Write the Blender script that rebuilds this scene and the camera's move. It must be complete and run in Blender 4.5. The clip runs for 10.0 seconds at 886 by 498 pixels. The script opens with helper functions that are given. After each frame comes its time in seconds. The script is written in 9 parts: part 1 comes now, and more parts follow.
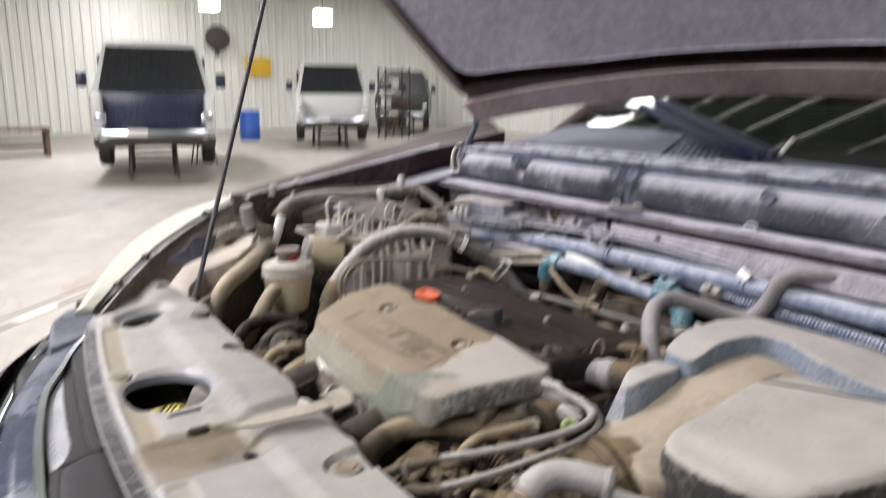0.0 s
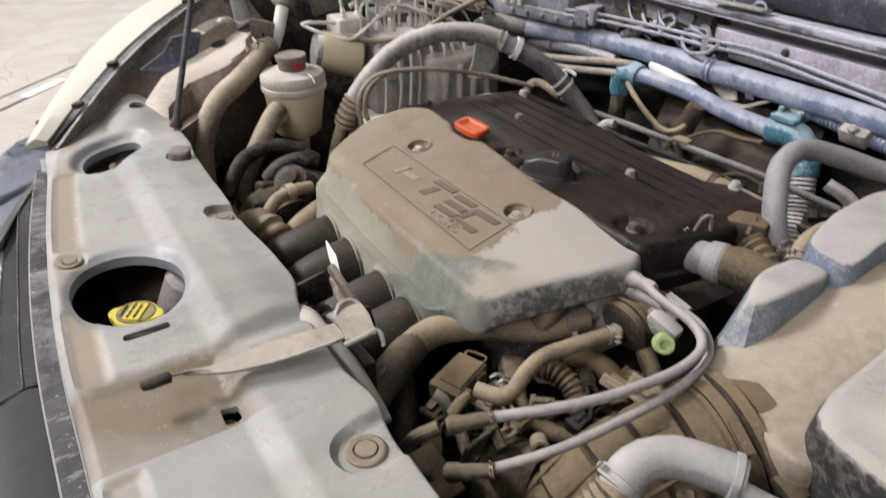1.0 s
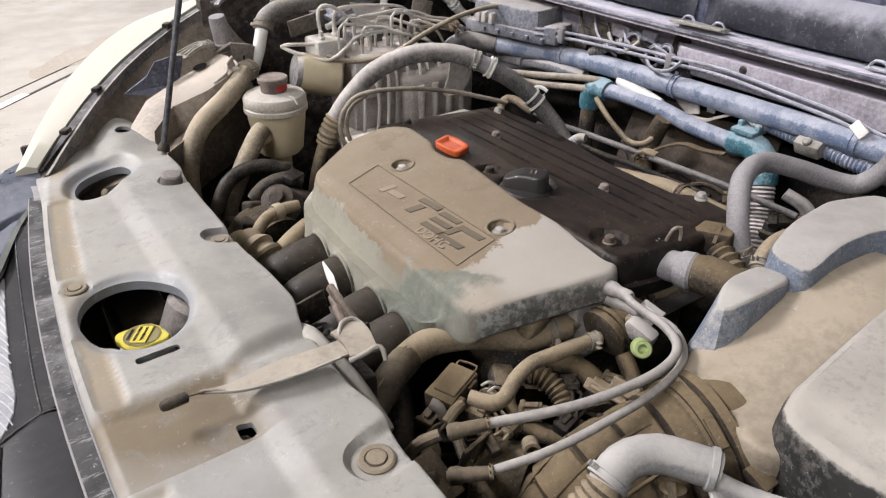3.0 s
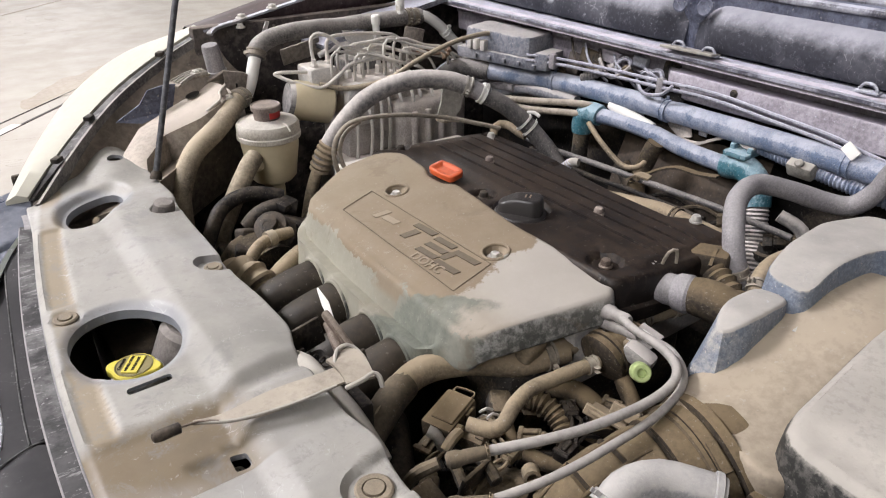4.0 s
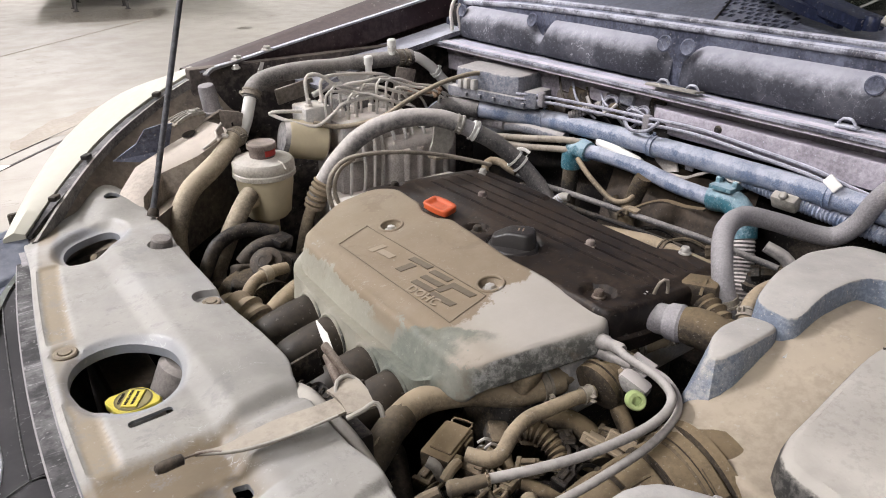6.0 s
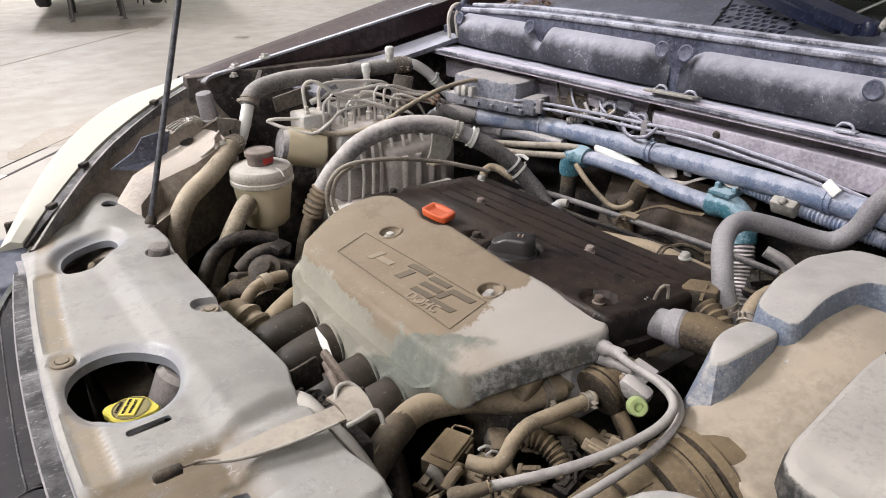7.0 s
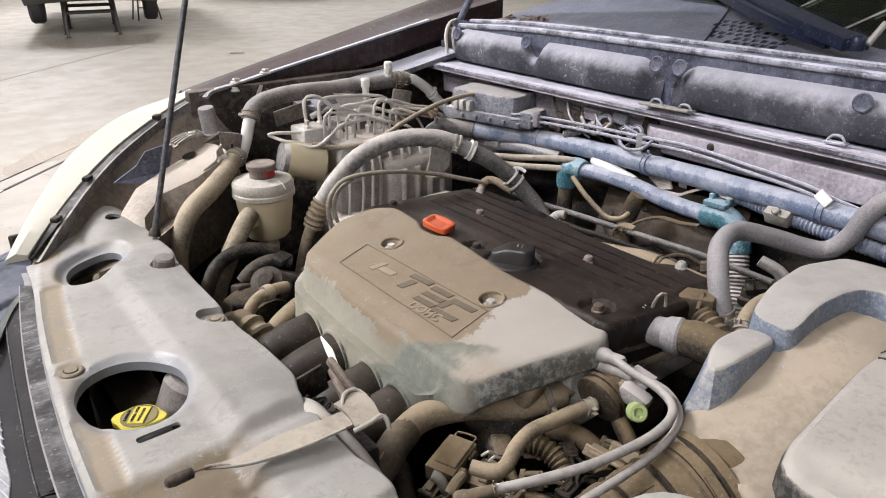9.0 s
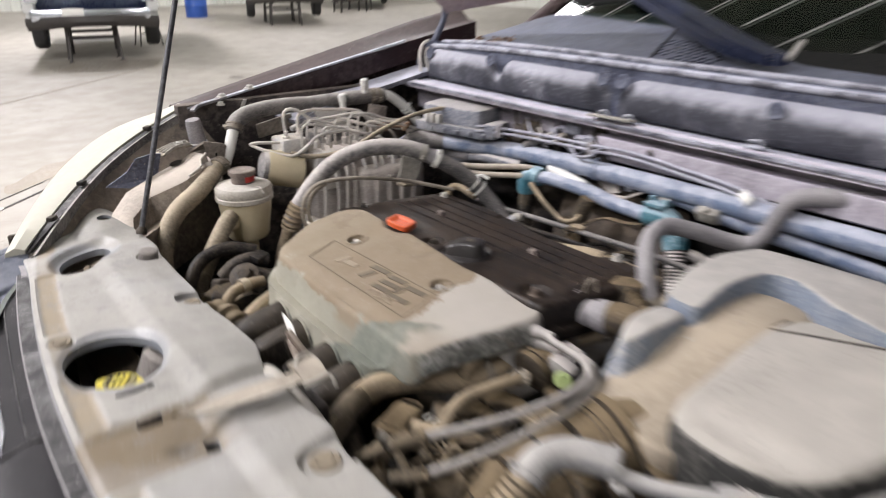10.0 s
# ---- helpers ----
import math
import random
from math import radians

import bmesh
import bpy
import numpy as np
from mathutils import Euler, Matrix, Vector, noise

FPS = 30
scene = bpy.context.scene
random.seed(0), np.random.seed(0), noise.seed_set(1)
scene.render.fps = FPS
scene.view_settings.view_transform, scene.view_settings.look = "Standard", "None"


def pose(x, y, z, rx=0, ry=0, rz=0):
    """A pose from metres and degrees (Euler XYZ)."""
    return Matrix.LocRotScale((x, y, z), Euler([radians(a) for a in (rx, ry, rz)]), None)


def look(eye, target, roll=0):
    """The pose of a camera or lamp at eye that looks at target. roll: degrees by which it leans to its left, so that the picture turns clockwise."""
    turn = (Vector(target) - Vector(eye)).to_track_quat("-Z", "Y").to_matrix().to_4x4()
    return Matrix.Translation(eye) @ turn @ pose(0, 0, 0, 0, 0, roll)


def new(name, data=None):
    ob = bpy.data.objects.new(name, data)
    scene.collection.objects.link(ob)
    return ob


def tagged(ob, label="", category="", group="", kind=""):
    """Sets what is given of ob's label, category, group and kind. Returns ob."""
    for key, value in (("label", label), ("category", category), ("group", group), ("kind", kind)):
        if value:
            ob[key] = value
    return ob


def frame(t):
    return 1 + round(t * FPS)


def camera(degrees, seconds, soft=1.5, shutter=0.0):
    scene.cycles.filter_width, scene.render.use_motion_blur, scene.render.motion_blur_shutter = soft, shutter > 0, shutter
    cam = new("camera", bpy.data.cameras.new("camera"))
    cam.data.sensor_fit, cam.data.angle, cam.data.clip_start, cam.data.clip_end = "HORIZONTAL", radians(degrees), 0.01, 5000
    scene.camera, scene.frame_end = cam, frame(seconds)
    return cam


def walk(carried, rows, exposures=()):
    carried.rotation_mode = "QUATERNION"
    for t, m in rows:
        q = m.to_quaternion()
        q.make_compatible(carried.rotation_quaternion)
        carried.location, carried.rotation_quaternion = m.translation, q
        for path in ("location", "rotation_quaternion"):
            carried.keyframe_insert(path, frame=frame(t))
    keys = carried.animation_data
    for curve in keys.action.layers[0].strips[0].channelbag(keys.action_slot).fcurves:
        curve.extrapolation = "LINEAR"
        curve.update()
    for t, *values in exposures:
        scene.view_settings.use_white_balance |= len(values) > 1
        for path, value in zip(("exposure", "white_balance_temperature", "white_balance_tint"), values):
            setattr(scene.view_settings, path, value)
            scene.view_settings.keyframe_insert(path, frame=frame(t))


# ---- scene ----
cam = camera(63.8, 10.0, soft=1.0, shutter=0.8)
PATH = [
    (0, (-0.126, -0.362, 1.361), (0.986, 1.246, 0.939), 0.5),
    (0.2, (-0.133, -0.307, 1.37), (0.938, 1.285, 0.806), 0.2),
    (0.5, (0.003, -0.124, 1.388), (0.98, 1.447, 0.629), 0.3),
    (1, (0.028, -0.093, 1.376), (0.942, 1.354, 0.341), 0.5),
    (1.5, (-0.01, -0.108, 1.398), (0.91, 1.31, 0.328), 0.4),
    (2, (-0.013, -0.103, 1.406), (0.93, 1.3, 0.336), 0.4),
    (3.5, (-0.008, -0.108, 1.413), (1.004, 1.304, 0.421), 0.3),
    (4, (-0.01, -0.101, 1.407), (1.021, 1.319, 0.447), 0.2),
    (4.5, (-0.019, -0.104, 1.411), (1.03, 1.324, 0.483), 0.3),
    (5, (-0.024, -0.11, 1.415), (1.034, 1.328, 0.513), 0.1),
    (5.5, (-0.027, -0.11, 1.412), (1.048, 1.328, 0.531), 0.2),
    (7, (-0.028, -0.106, 1.405), (1.07, 1.337, 0.561), -0.0),
    (7.5, (-0.034, -0.11, 1.41), (1.072, 1.33, 0.572), 0.1),
    (8, (-0.042, -0.115, 1.409), (1.071, 1.327, 0.582), 0.0),
    (8.5, (-0.046, -0.116, 1.41), (1.073, 1.327, 0.594), 0.0),
    (9, (-0.046, -0.114, 1.407), (1.075, 1.332, 0.6), -0.0),
    (9.5, (-0.042, -0.115, 1.405), (1.086, 1.334, 0.611), -0.0),
    (9.9, (-0.046, -0.181, 1.409), (1.077, 1.283, 0.638), -0.2),
    (10, (-0.063, -0.241, 1.406), (1.073, 1.226, 0.661), -0.0),
]
walk(cam, [(t, look(eye, target, roll)) for t, eye, target, roll in PATH],
     exposures=[(0.0, -0.08), (0.5, -0.28), (1.0, -0.2), (1.5, -0.14), (2.5, -0.13), (4.0, -0.1), (10.0, -0.08)])

# ---- light: long shop lights under the ceiling of a closed hall ----
scene.view_settings.exposure = 0.0
world = bpy.data.worlds.new("world")
world.use_nodes = True
world.node_tree.nodes["Background"].inputs[0].default_value = (0.5, 0.55, 0.6, 1)
world.node_tree.nodes["Background"].inputs[1].default_value = 0.005
scene.world = world
LAMP = (1.0, 0.962, 1.01)
LIGHTS = [(-4.0, 0.2, 230), (-2.6, 4.8, 780), (-6.5, -3.0, 265), (4.5, -5.0, 100), (4.2, 6.5, 110), (-3.0, 10.0, 50), (2.4, 15.5, 560), (9.0, 10.0, 160), (10.0, 19.0, 210), (5.0, 23.5, 190), (15.0, 21.0, 190), (9.0, 1.0, 220)]


# ---- small mesh builders: each returns (vertices, faces) ----
def join(*geos):
    V, F = [], []
    for v, f in geos:
        n = len(V)
        V += [tuple(p) for p in v]
        F += [tuple(i + n for i in q) for q in f]
    return V, F


def moved(geo, m):
    return [tuple(m @ Vector(p)) for p in geo[0]], geo[1]


def part(name, geo, mat, parent=None, label="", smooth=35):
    me = bpy.data.meshes.new(name)
    me.from_pydata(geo[0], [], geo[1])
    me.materials.append(mat)
    if smooth:
        me.polygons.foreach_set("use_smooth", [True] * len(me.polygons))
        me.set_sharp_from_angle(angle=radians(smooth))
    me.validate()
    ob = new(name, me)
    if parent:
        ob.parent = parent
        ob.matrix_parent_inverse = Matrix.Translation(parent.location).inverted()
    if label:
        ob["label"] = label
    return ob


def thing(name, at, label, category, group="", kind=""):
    ob = new(name)
    ob.location = at
    ob.empty_display_size = 0.05
    return tagged(ob, label, category, group, kind)


def from_bm(bm):
    bm.verts.index_update()
    geo = [tuple(v.co) for v in bm.verts], [tuple(v.index for v in f.verts) for f in bm.faces]
    bm.free()
    return geo


def box(cx, cy, cz, sx, sy, sz, bevel=0.003, seg=2, rx=0, ry=0, rz=0):
    bm = bmesh.new()
    bmesh.ops.create_cube(bm, size=1)
    bmesh.ops.scale(bm, vec=(sx, sy, sz), verts=bm.verts)
    b = min(bevel, 0.45 * min(sx, sy, sz))
    if b > 0:
        bmesh.ops.bevel(bm, geom=bm.edges[:], offset=b, segments=seg, profile=0.5, affect="EDGES")
    return moved(from_bm(bm), pose(cx, cy, cz, rx, ry, rz))


def span(x0, x1, y0, y1, z0, z1, bevel=0.003, seg=2):
    return box((x0 + x1) / 2, (y0 + y1) / 2, (z0 + z1) / 2, x1 - x0, y1 - y0, z1 - z0, bevel, seg)


def lathe(profile, n=28, m=None):
    """profile: (radius, height) pairs; closed at both ends."""
    V, F = [], []
    for r, h in profile:
        for k in range(n):
            a = 2 * math.pi * k / n
            V.append((r * math.cos(a), r * math.sin(a), h))
    for i in range(len(profile) - 1):
        for k in range(n):
            a, b = i * n + k, i * n + (k + 1) % n
            F.append((a, b, b + n, a + n))
    F.append(tuple(range(n))[::-1])
    F.append(tuple(range((len(profile) - 1) * n, len(profile) * n)))
    return moved((V, F), m) if m else (V, F)


def aim(a, b):
    """A frame at a whose z axis points to b."""
    q = (Vector(b) - Vector(a)).to_track_quat("Z", "Y")
    return Matrix.Translation(a) @ q.to_matrix().to_4x4()


def rod(a, b, r, n=16, bevel=0.15):
    h = (Vector(b) - Vector(a)).length
    e = min(r * bevel, h * 0.3)
    return lathe([(r - e, 0), (r, e), (r, h - e), (r - e, h)], n, aim(a, b))


def curve(points, step=0.008):
    """Points along a smooth curve through the given ones."""
    P = [Vector(p) for p in points]
    P = [2 * P[0] - P[1]] + P + [2 * P[-1] - P[-2]]
    out = []
    for i in range(1, len(P) - 2):
        a, b, c, d = P[i - 1:i + 3]
        n = max(2, int((c - b).length / step))
        for k in range(n):
            t = k / n
            out.append(0.5 * (2 * b + (c - a) * t + (2 * a - 5 * b + 4 * c - d) * t * t + (3 * b - a - 3 * c + d) * t ** 3))
    out.append(P[-2])
    return out


def hose(points, r, n=14, step=0.008, ribs=0.0, pitch=0.008, sag=0.0):
    """A tube along a smooth curve; ribs: the depth of a corrugation."""
    C = curve(points, min(step, pitch / 4) if ribs else step)
    V, F = [], []
    up = Vector((0, 0, 1))
    side = None
    dist = 0.0
    for i, p in enumerate(C):
        d = (C[min(i + 1, len(C) - 1)] - C[max(i - 1, 0)]).normalized()
        if side is None:
            side = d.cross(up if abs(d.z) < 0.9 else Vector((1, 0, 0))).normalized()
        side = (side - d * side.dot(d)).normalized()
        top = side.cross(d)
        if i:
            dist += (p - C[i - 1]).length
        rr = r * (1 + sag * noise.noise(p * 35)) + (ribs * math.cos(2 * math.pi * dist / pitch) if ribs else 0)
        if i in (0, len(C) - 1):
            rr *= 0.93
        for k in range(n):
            a = 2 * math.pi * k / n
            V.append(tuple(p + rr * (math.cos(a) * side + math.sin(a) * top)))
    for i in range(len(C) - 1):
        for k in range(n):
            a, b = i * n + k, i * n + (k + 1) % n
            F.append((a, b, b + n, a + n))
    F.append(tuple(range(n))[::-1])
    F.append(tuple(range((len(C) - 1) * n, len(C) * n)))
    return V, F


def inside(poly, x, y):
    hit = False
    for (x0, y0), (x1, y1) in zip(poly, poly[1:] + poly[:1]):
        if (y0 > y) != (y1 > y) and x < x0 + (y - y0) * (x1 - x0) / (y1 - y0):
            hit = not hit
    return hit


def rounded(poly, radius, step):
    """The outline with rounded corners, in points about step apart."""
    out = []
    n = len(poly)
    for i in range(n):
        a, b, c = (Vector(poly[(i + k) % n]) for k in (-1, 0, 1))
        u, w = a - b, c - b
        r = min(radius, 0.45 * u.length, 0.45 * w.length)
        p, q = b + u.normalized() * r, b + w.normalized() * r
        k = max(2, int(r * 1.5 / step))
        for j in range(k + 1):
            t = j / k
            out.append((1 - t) ** 2 * p + 2 * t * (1 - t) * b + t * t * q)
    res = []
    for p, q in zip(out, out[1:] + out[:1]):
        k = max(1, round((q - p).length / step))
        if (q - p).length < step * 0.3 and res:
            continue
        res += [tuple(p + (q - p) * j / k) for j in range(k)]
    if sum(x0 * y1 - x1 * y0 for (x0, y0), (x1, y1) in zip(res, res[1:] + res[:1])) < 0:
        res.reverse()
    return res


def filled(outline, holes, step, creases=()):
    """Triangles that fill an outline with holes, with inner points about step apart; creases: lines that edges follow."""
    from mathutils import geometry
    pts = [Vector(p) for p in outline]
    loops = [list(range(len(pts)))]
    for h in holes:
        loops.append(list(range(len(pts), len(pts) + len(h))))
        pts += [Vector(p) for p in h]
    edges = [(l[i], l[(i + 1) % len(l)]) for l in loops for i in range(len(l))]
    rim = np.array([tuple(p) for p in pts])
    x0, y0 = rim.min(0)
    x1, y1 = rim.max(0)
    for line in creases:
        last = None
        for (ax, ay), (bx, by) in zip(line, line[1:]):
            k = max(1, round(math.hypot(bx - ax, by - ay) / (0.9 * step)))
            for j in range(k):
                x, y = ax + (bx - ax) * j / k, ay + (by - ay) * j / k
                if not inside(outline, x, y) or any(inside(h, x, y) for h in holes) or ((rim - (x, y)) ** 2).sum(1).min() < (0.4 * step) ** 2:
                    last = None
                    continue
                pts.append(Vector((x, y)))
                if last is not None:
                    edges.append((last, len(pts) - 1))
                last = len(pts) - 1
    rim = np.array([tuple(p) for p in pts])
    row = 0
    y = y0 + step * 0.5
    while y < y1:
        x = x0 + step * (0.5 if row % 2 else 0.95)
        while x < x1:
            if inside(outline, x, y) and not any(inside(h, x, y) for h in holes) and ((rim - (x, y)) ** 2).sum(1).min() > (0.55 * step) ** 2:
                pts.append(Vector((x, y)))
            x += step
        y += step * 0.87
        row += 1
    v, _, f, _, _, _ = geometry.delaunay_2d_cdt(pts, edges, [], 0, 1e-7)
    good = []
    for t in f:
        c = sum((v[i] for i in t), Vector((0, 0))) / 3
        if inside(outline, *c) and not any(inside(h, *c) for h in holes):
            a, b, d = (v[i] for i in t)
            good.append(tuple(t) if (b - a).cross(d - a) > 0 else tuple(t)[::-1])
    return v, good


def outward(outline):
    n = len(outline)
    res = []
    for i in range(n):
        d = Vector(outline[(i + 1) % n]) - Vector(outline[i - 1])
        res.append(Vector((d.y, -d.x)).normalized() if d.length else Vector((0, 0)))
    return res


def shell(poly, top, rings, radius=0.02, step=0.006, holes=(), hole_depth=0.012, rim_step=None, creases=()):
    """A moulded cover: a top of height top(x, y) over the rounded outline, and skirts: rings of (outward, down),
    either may be a function of (x, y, normal)."""
    rs = rim_step or step
    outline = rounded(poly, radius, rs)
    holes = [list(h) for h in holes]
    v, f = filled(outline, holes, step, creases)
    V = [(p.x, p.y, top(p.x, p.y)) for p in v]
    F = list(f)
    N = outward(outline)
    n = len(outline)
    prev = list(range(n))
    for off, down in rings:
        ring = []
        for (x, y), nn in zip(outline, N):
            o = off(x, y, nn) if callable(off) else off
            d = down(x, y, nn) if callable(down) else down
            ring.append(len(V))
            V.append((x + nn.x * o, y + nn.y * o, top(x, y) - d))
        for i in range(n):
            j = (i + 1) % n
            F.append((prev[i], ring[i], ring[j], prev[j]))
        prev = ring
    start = n
    for q, h in enumerate(holes):
        m = len(h)
        base = len(V)
        dp = hole_depth[q] if isinstance(hole_depth, tuple) else hole_depth
        V += [(x, y, top(x, y) - dp) for x, y in h]
        for i in range(m):
            j = (i + 1) % m
            F.append((start + i, start + j, base + j, base + i))
        start += m
    return V, F


def ellipse(cx, cy, rx, ry, n=40, turn=0.0):
    c, s = math.cos(radians(turn)), math.sin(radians(turn))
    out = []
    for k in range(n):
        a = 2 * math.pi * k / n
        u, w = rx * math.cos(a), ry * math.sin(a)
        out.append((cx + c * u - s * w, cy + s * u + c * w))
    return out


def bump(d, width):
    return max(0.0, 1 - (d / width) ** 2) ** 2


def ease(x, a, b):
    t = min(1.0, max(0.0, (x - a) / (b - a)))
    return t * t * (3 - 2 * t)


def lin(x, a, b):
    return min(1.0, max(0.0, (x - a) / (b - a)))


def near_line(x, y, ax, ay, bx, by):
    """The distance from a stretch a to b."""
    t = min(1.0, max(0.0, ((x - ax) * (bx - ax) + (y - ay) * (by - ay)) / ((bx - ax) ** 2 + (by - ay) ** 2)))
    return math.hypot(x - ax - t * (bx - ax), y - ay - t * (by - ay))


def bolt_geo(x, y, z, r=0.007, h=0.006, m=None):
    """A flanged hexagon bolt."""
    fl = lathe([(r * 1.45, 0), (r * 1.45, h * 0.3), (r * 1.2, h * 0.45)], 20)
    hx = lathe([(r, h * 0.3), (r, h * 0.9), (r * 0.85, h), (r * 0.55, h), (r * 0.5, h * 0.85)], 6)
    g = join(fl, hx)
    return moved(g, m if m else Matrix.Translation((x, y, z)))


def clip_ring(p, d, r, w=0.008, t=0.0015, ears=True, tilt=0):
    """A spring hose clamp round a hose of radius r at p along d."""
    m = aim(p, Vector(p) + Vector(d))
    prof = [(r + t * 0.3, -w / 2), (r + t, -w / 2), (r + t, -w / 4), (r + t * 0.35, -w / 5), (r + t * 0.35, w / 5), (r + t, w / 4), (r + t, w / 2), (r + t * 0.3, w / 2)]
    g = lathe(prof, 22, m)
    if ears:
        for s in (-1, 1):
            g = join(g, moved(box(r + 0.0035, s * 0.0028, 0, 0.007, 0.0014, w * 0.5, 0.0004, 1, 0, 0, 0), m @ pose(0, 0, 0, 0, 0, tilt)))
    return g


def strip(points, width, thick, up=(0, 0, 1), step=0.006, taper=None):
    """A flat band along a curve, its broad side square to up."""
    C = curve(points, step)
    V, F = [], []
    for i, p in enumerate(C):
        d = (C[min(i + 1, len(C) - 1)] - C[max(i - 1, 0)]).normalized()
        s = d.cross(Vector(up)).normalized()
        t = s.cross(d)
        for a, b in ((-1, 1), (1, 1), (1, -1), (-1, -1)):
            wd = width * (taper(i / (len(C) - 1)) if taper else 1.0)
            V.append(tuple(p + s * (a * wd / 2) + t * (b * thick / 2)))
    for i in range(len(C) - 1):
        for k in range(4):
            a, b = i * 4 + k, i * 4 + (k + 1) % 4
            F.append((a, b, b + 4, a + 4))
    F += [(3, 2, 1, 0), tuple(range(len(V) - 4, len(V)))]
    return V, F


# ---- materials ----
TAN = (0.30, 0.235, 0.155)
PALE = (0.47, 0.435, 0.385)
COOL = (0.36, 0.39, 0.45)


class Nodes:
    def __init__(self, name):
        self.mat = bpy.data.materials.new(name)
        self.mat.use_nodes = True
        self.tree = self.mat.node_tree
        self.bsdf = self.tree.nodes["Principled BSDF"]
        self.geo = None

    def node(self, kind, **values):
        n = self.tree.nodes.new(kind)
        if "operation" in values:
            n.operation, n.use_clamp = values["operation"], values["use_clamp"]
        if "interpolation_type" in values:
            n.interpolation_type = values["interpolation_type"]
        if "data_type" in values:
            n.data_type = values["data_type"]
        return n

    def link(self, a, b):
        self.tree.links.new(a, b)

    def value(self, sock, x):
        if isinstance(x, bpy.types.NodeSocket):
            self.link(x, sock)
        else:
            sock.default_value = x

    def math(self, op, a, b=0.0, clamp=False):
        n = self.node("ShaderNodeMath", operation=op, use_clamp=clamp)
        self.value(n.inputs[0], a)
        self.value(n.inputs[1], b)
        return n.outputs[0]

    def noise(self, scale, detail=4.0, rough=0.6, vec=None, distort=0.0):
        n = self.node("ShaderNodeTexNoise")
        n.inputs["Scale"].default_value = scale
        n.inputs["Detail"].default_value = detail
        n.inputs["Roughness"].default_value = rough
        n.inputs["Distortion"].default_value = distort
        self.link(vec or self.place(), n.inputs["Vector"])
        return n.outputs["Fac"]

    def place(self):
        if self.geo is None:
            self.geo = self.node("ShaderNodeNewGeometry")
        return self.geo.outputs["Position"]

    def axes(self, what="Position"):
        self.place()
        s = self.node("ShaderNodeSeparateXYZ")
        self.link(self.geo.outputs[what], s.inputs[0])
        return s.outputs

    def ramp(self, x, a, b, lo=0.0, hi=1.0):
        n = self.node("ShaderNodeMapRange", interpolation_type="SMOOTHSTEP")
        self.value(n.inputs[0], x)
        for i, val in enumerate((a, b, lo, hi)):
            n.inputs[i + 1].default_value = val
        return n.outputs[0]

    def mix(self, f, a, b):
        n = self.node("ShaderNodeMix", data_type="RGBA")
        self.value(n.inputs[0], f)
        for s, x in ((n.inputs[6], a), (n.inputs[7], b)):
            if isinstance(x, tuple):
                s.default_value = (*x, 1)
            else:
                self.link(x, s)
        return n.outputs[2]

    def bump(self, height, strength, distance=0.002):
        n = self.node("ShaderNodeBump")
        n.inputs["Strength"].default_value = strength
        n.inputs["Distance"].default_value = distance
        self.link(height, n.inputs["Height"])
        self.link(n.outputs[0], self.bsdf.inputs["Normal"])

    def done(self, color, rough=0.5, metal=0.0):
        for key, x in (("Base Color", color), ("Roughness", rough), ("Metallic", metal)):
            s = self.bsdf.inputs[key]
            if isinstance(x, tuple):
                s.default_value = (*x, 1)
            elif isinstance(x, (int, float)):
                s.default_value = x
            else:
                self.link(x, s)
        return self.mat


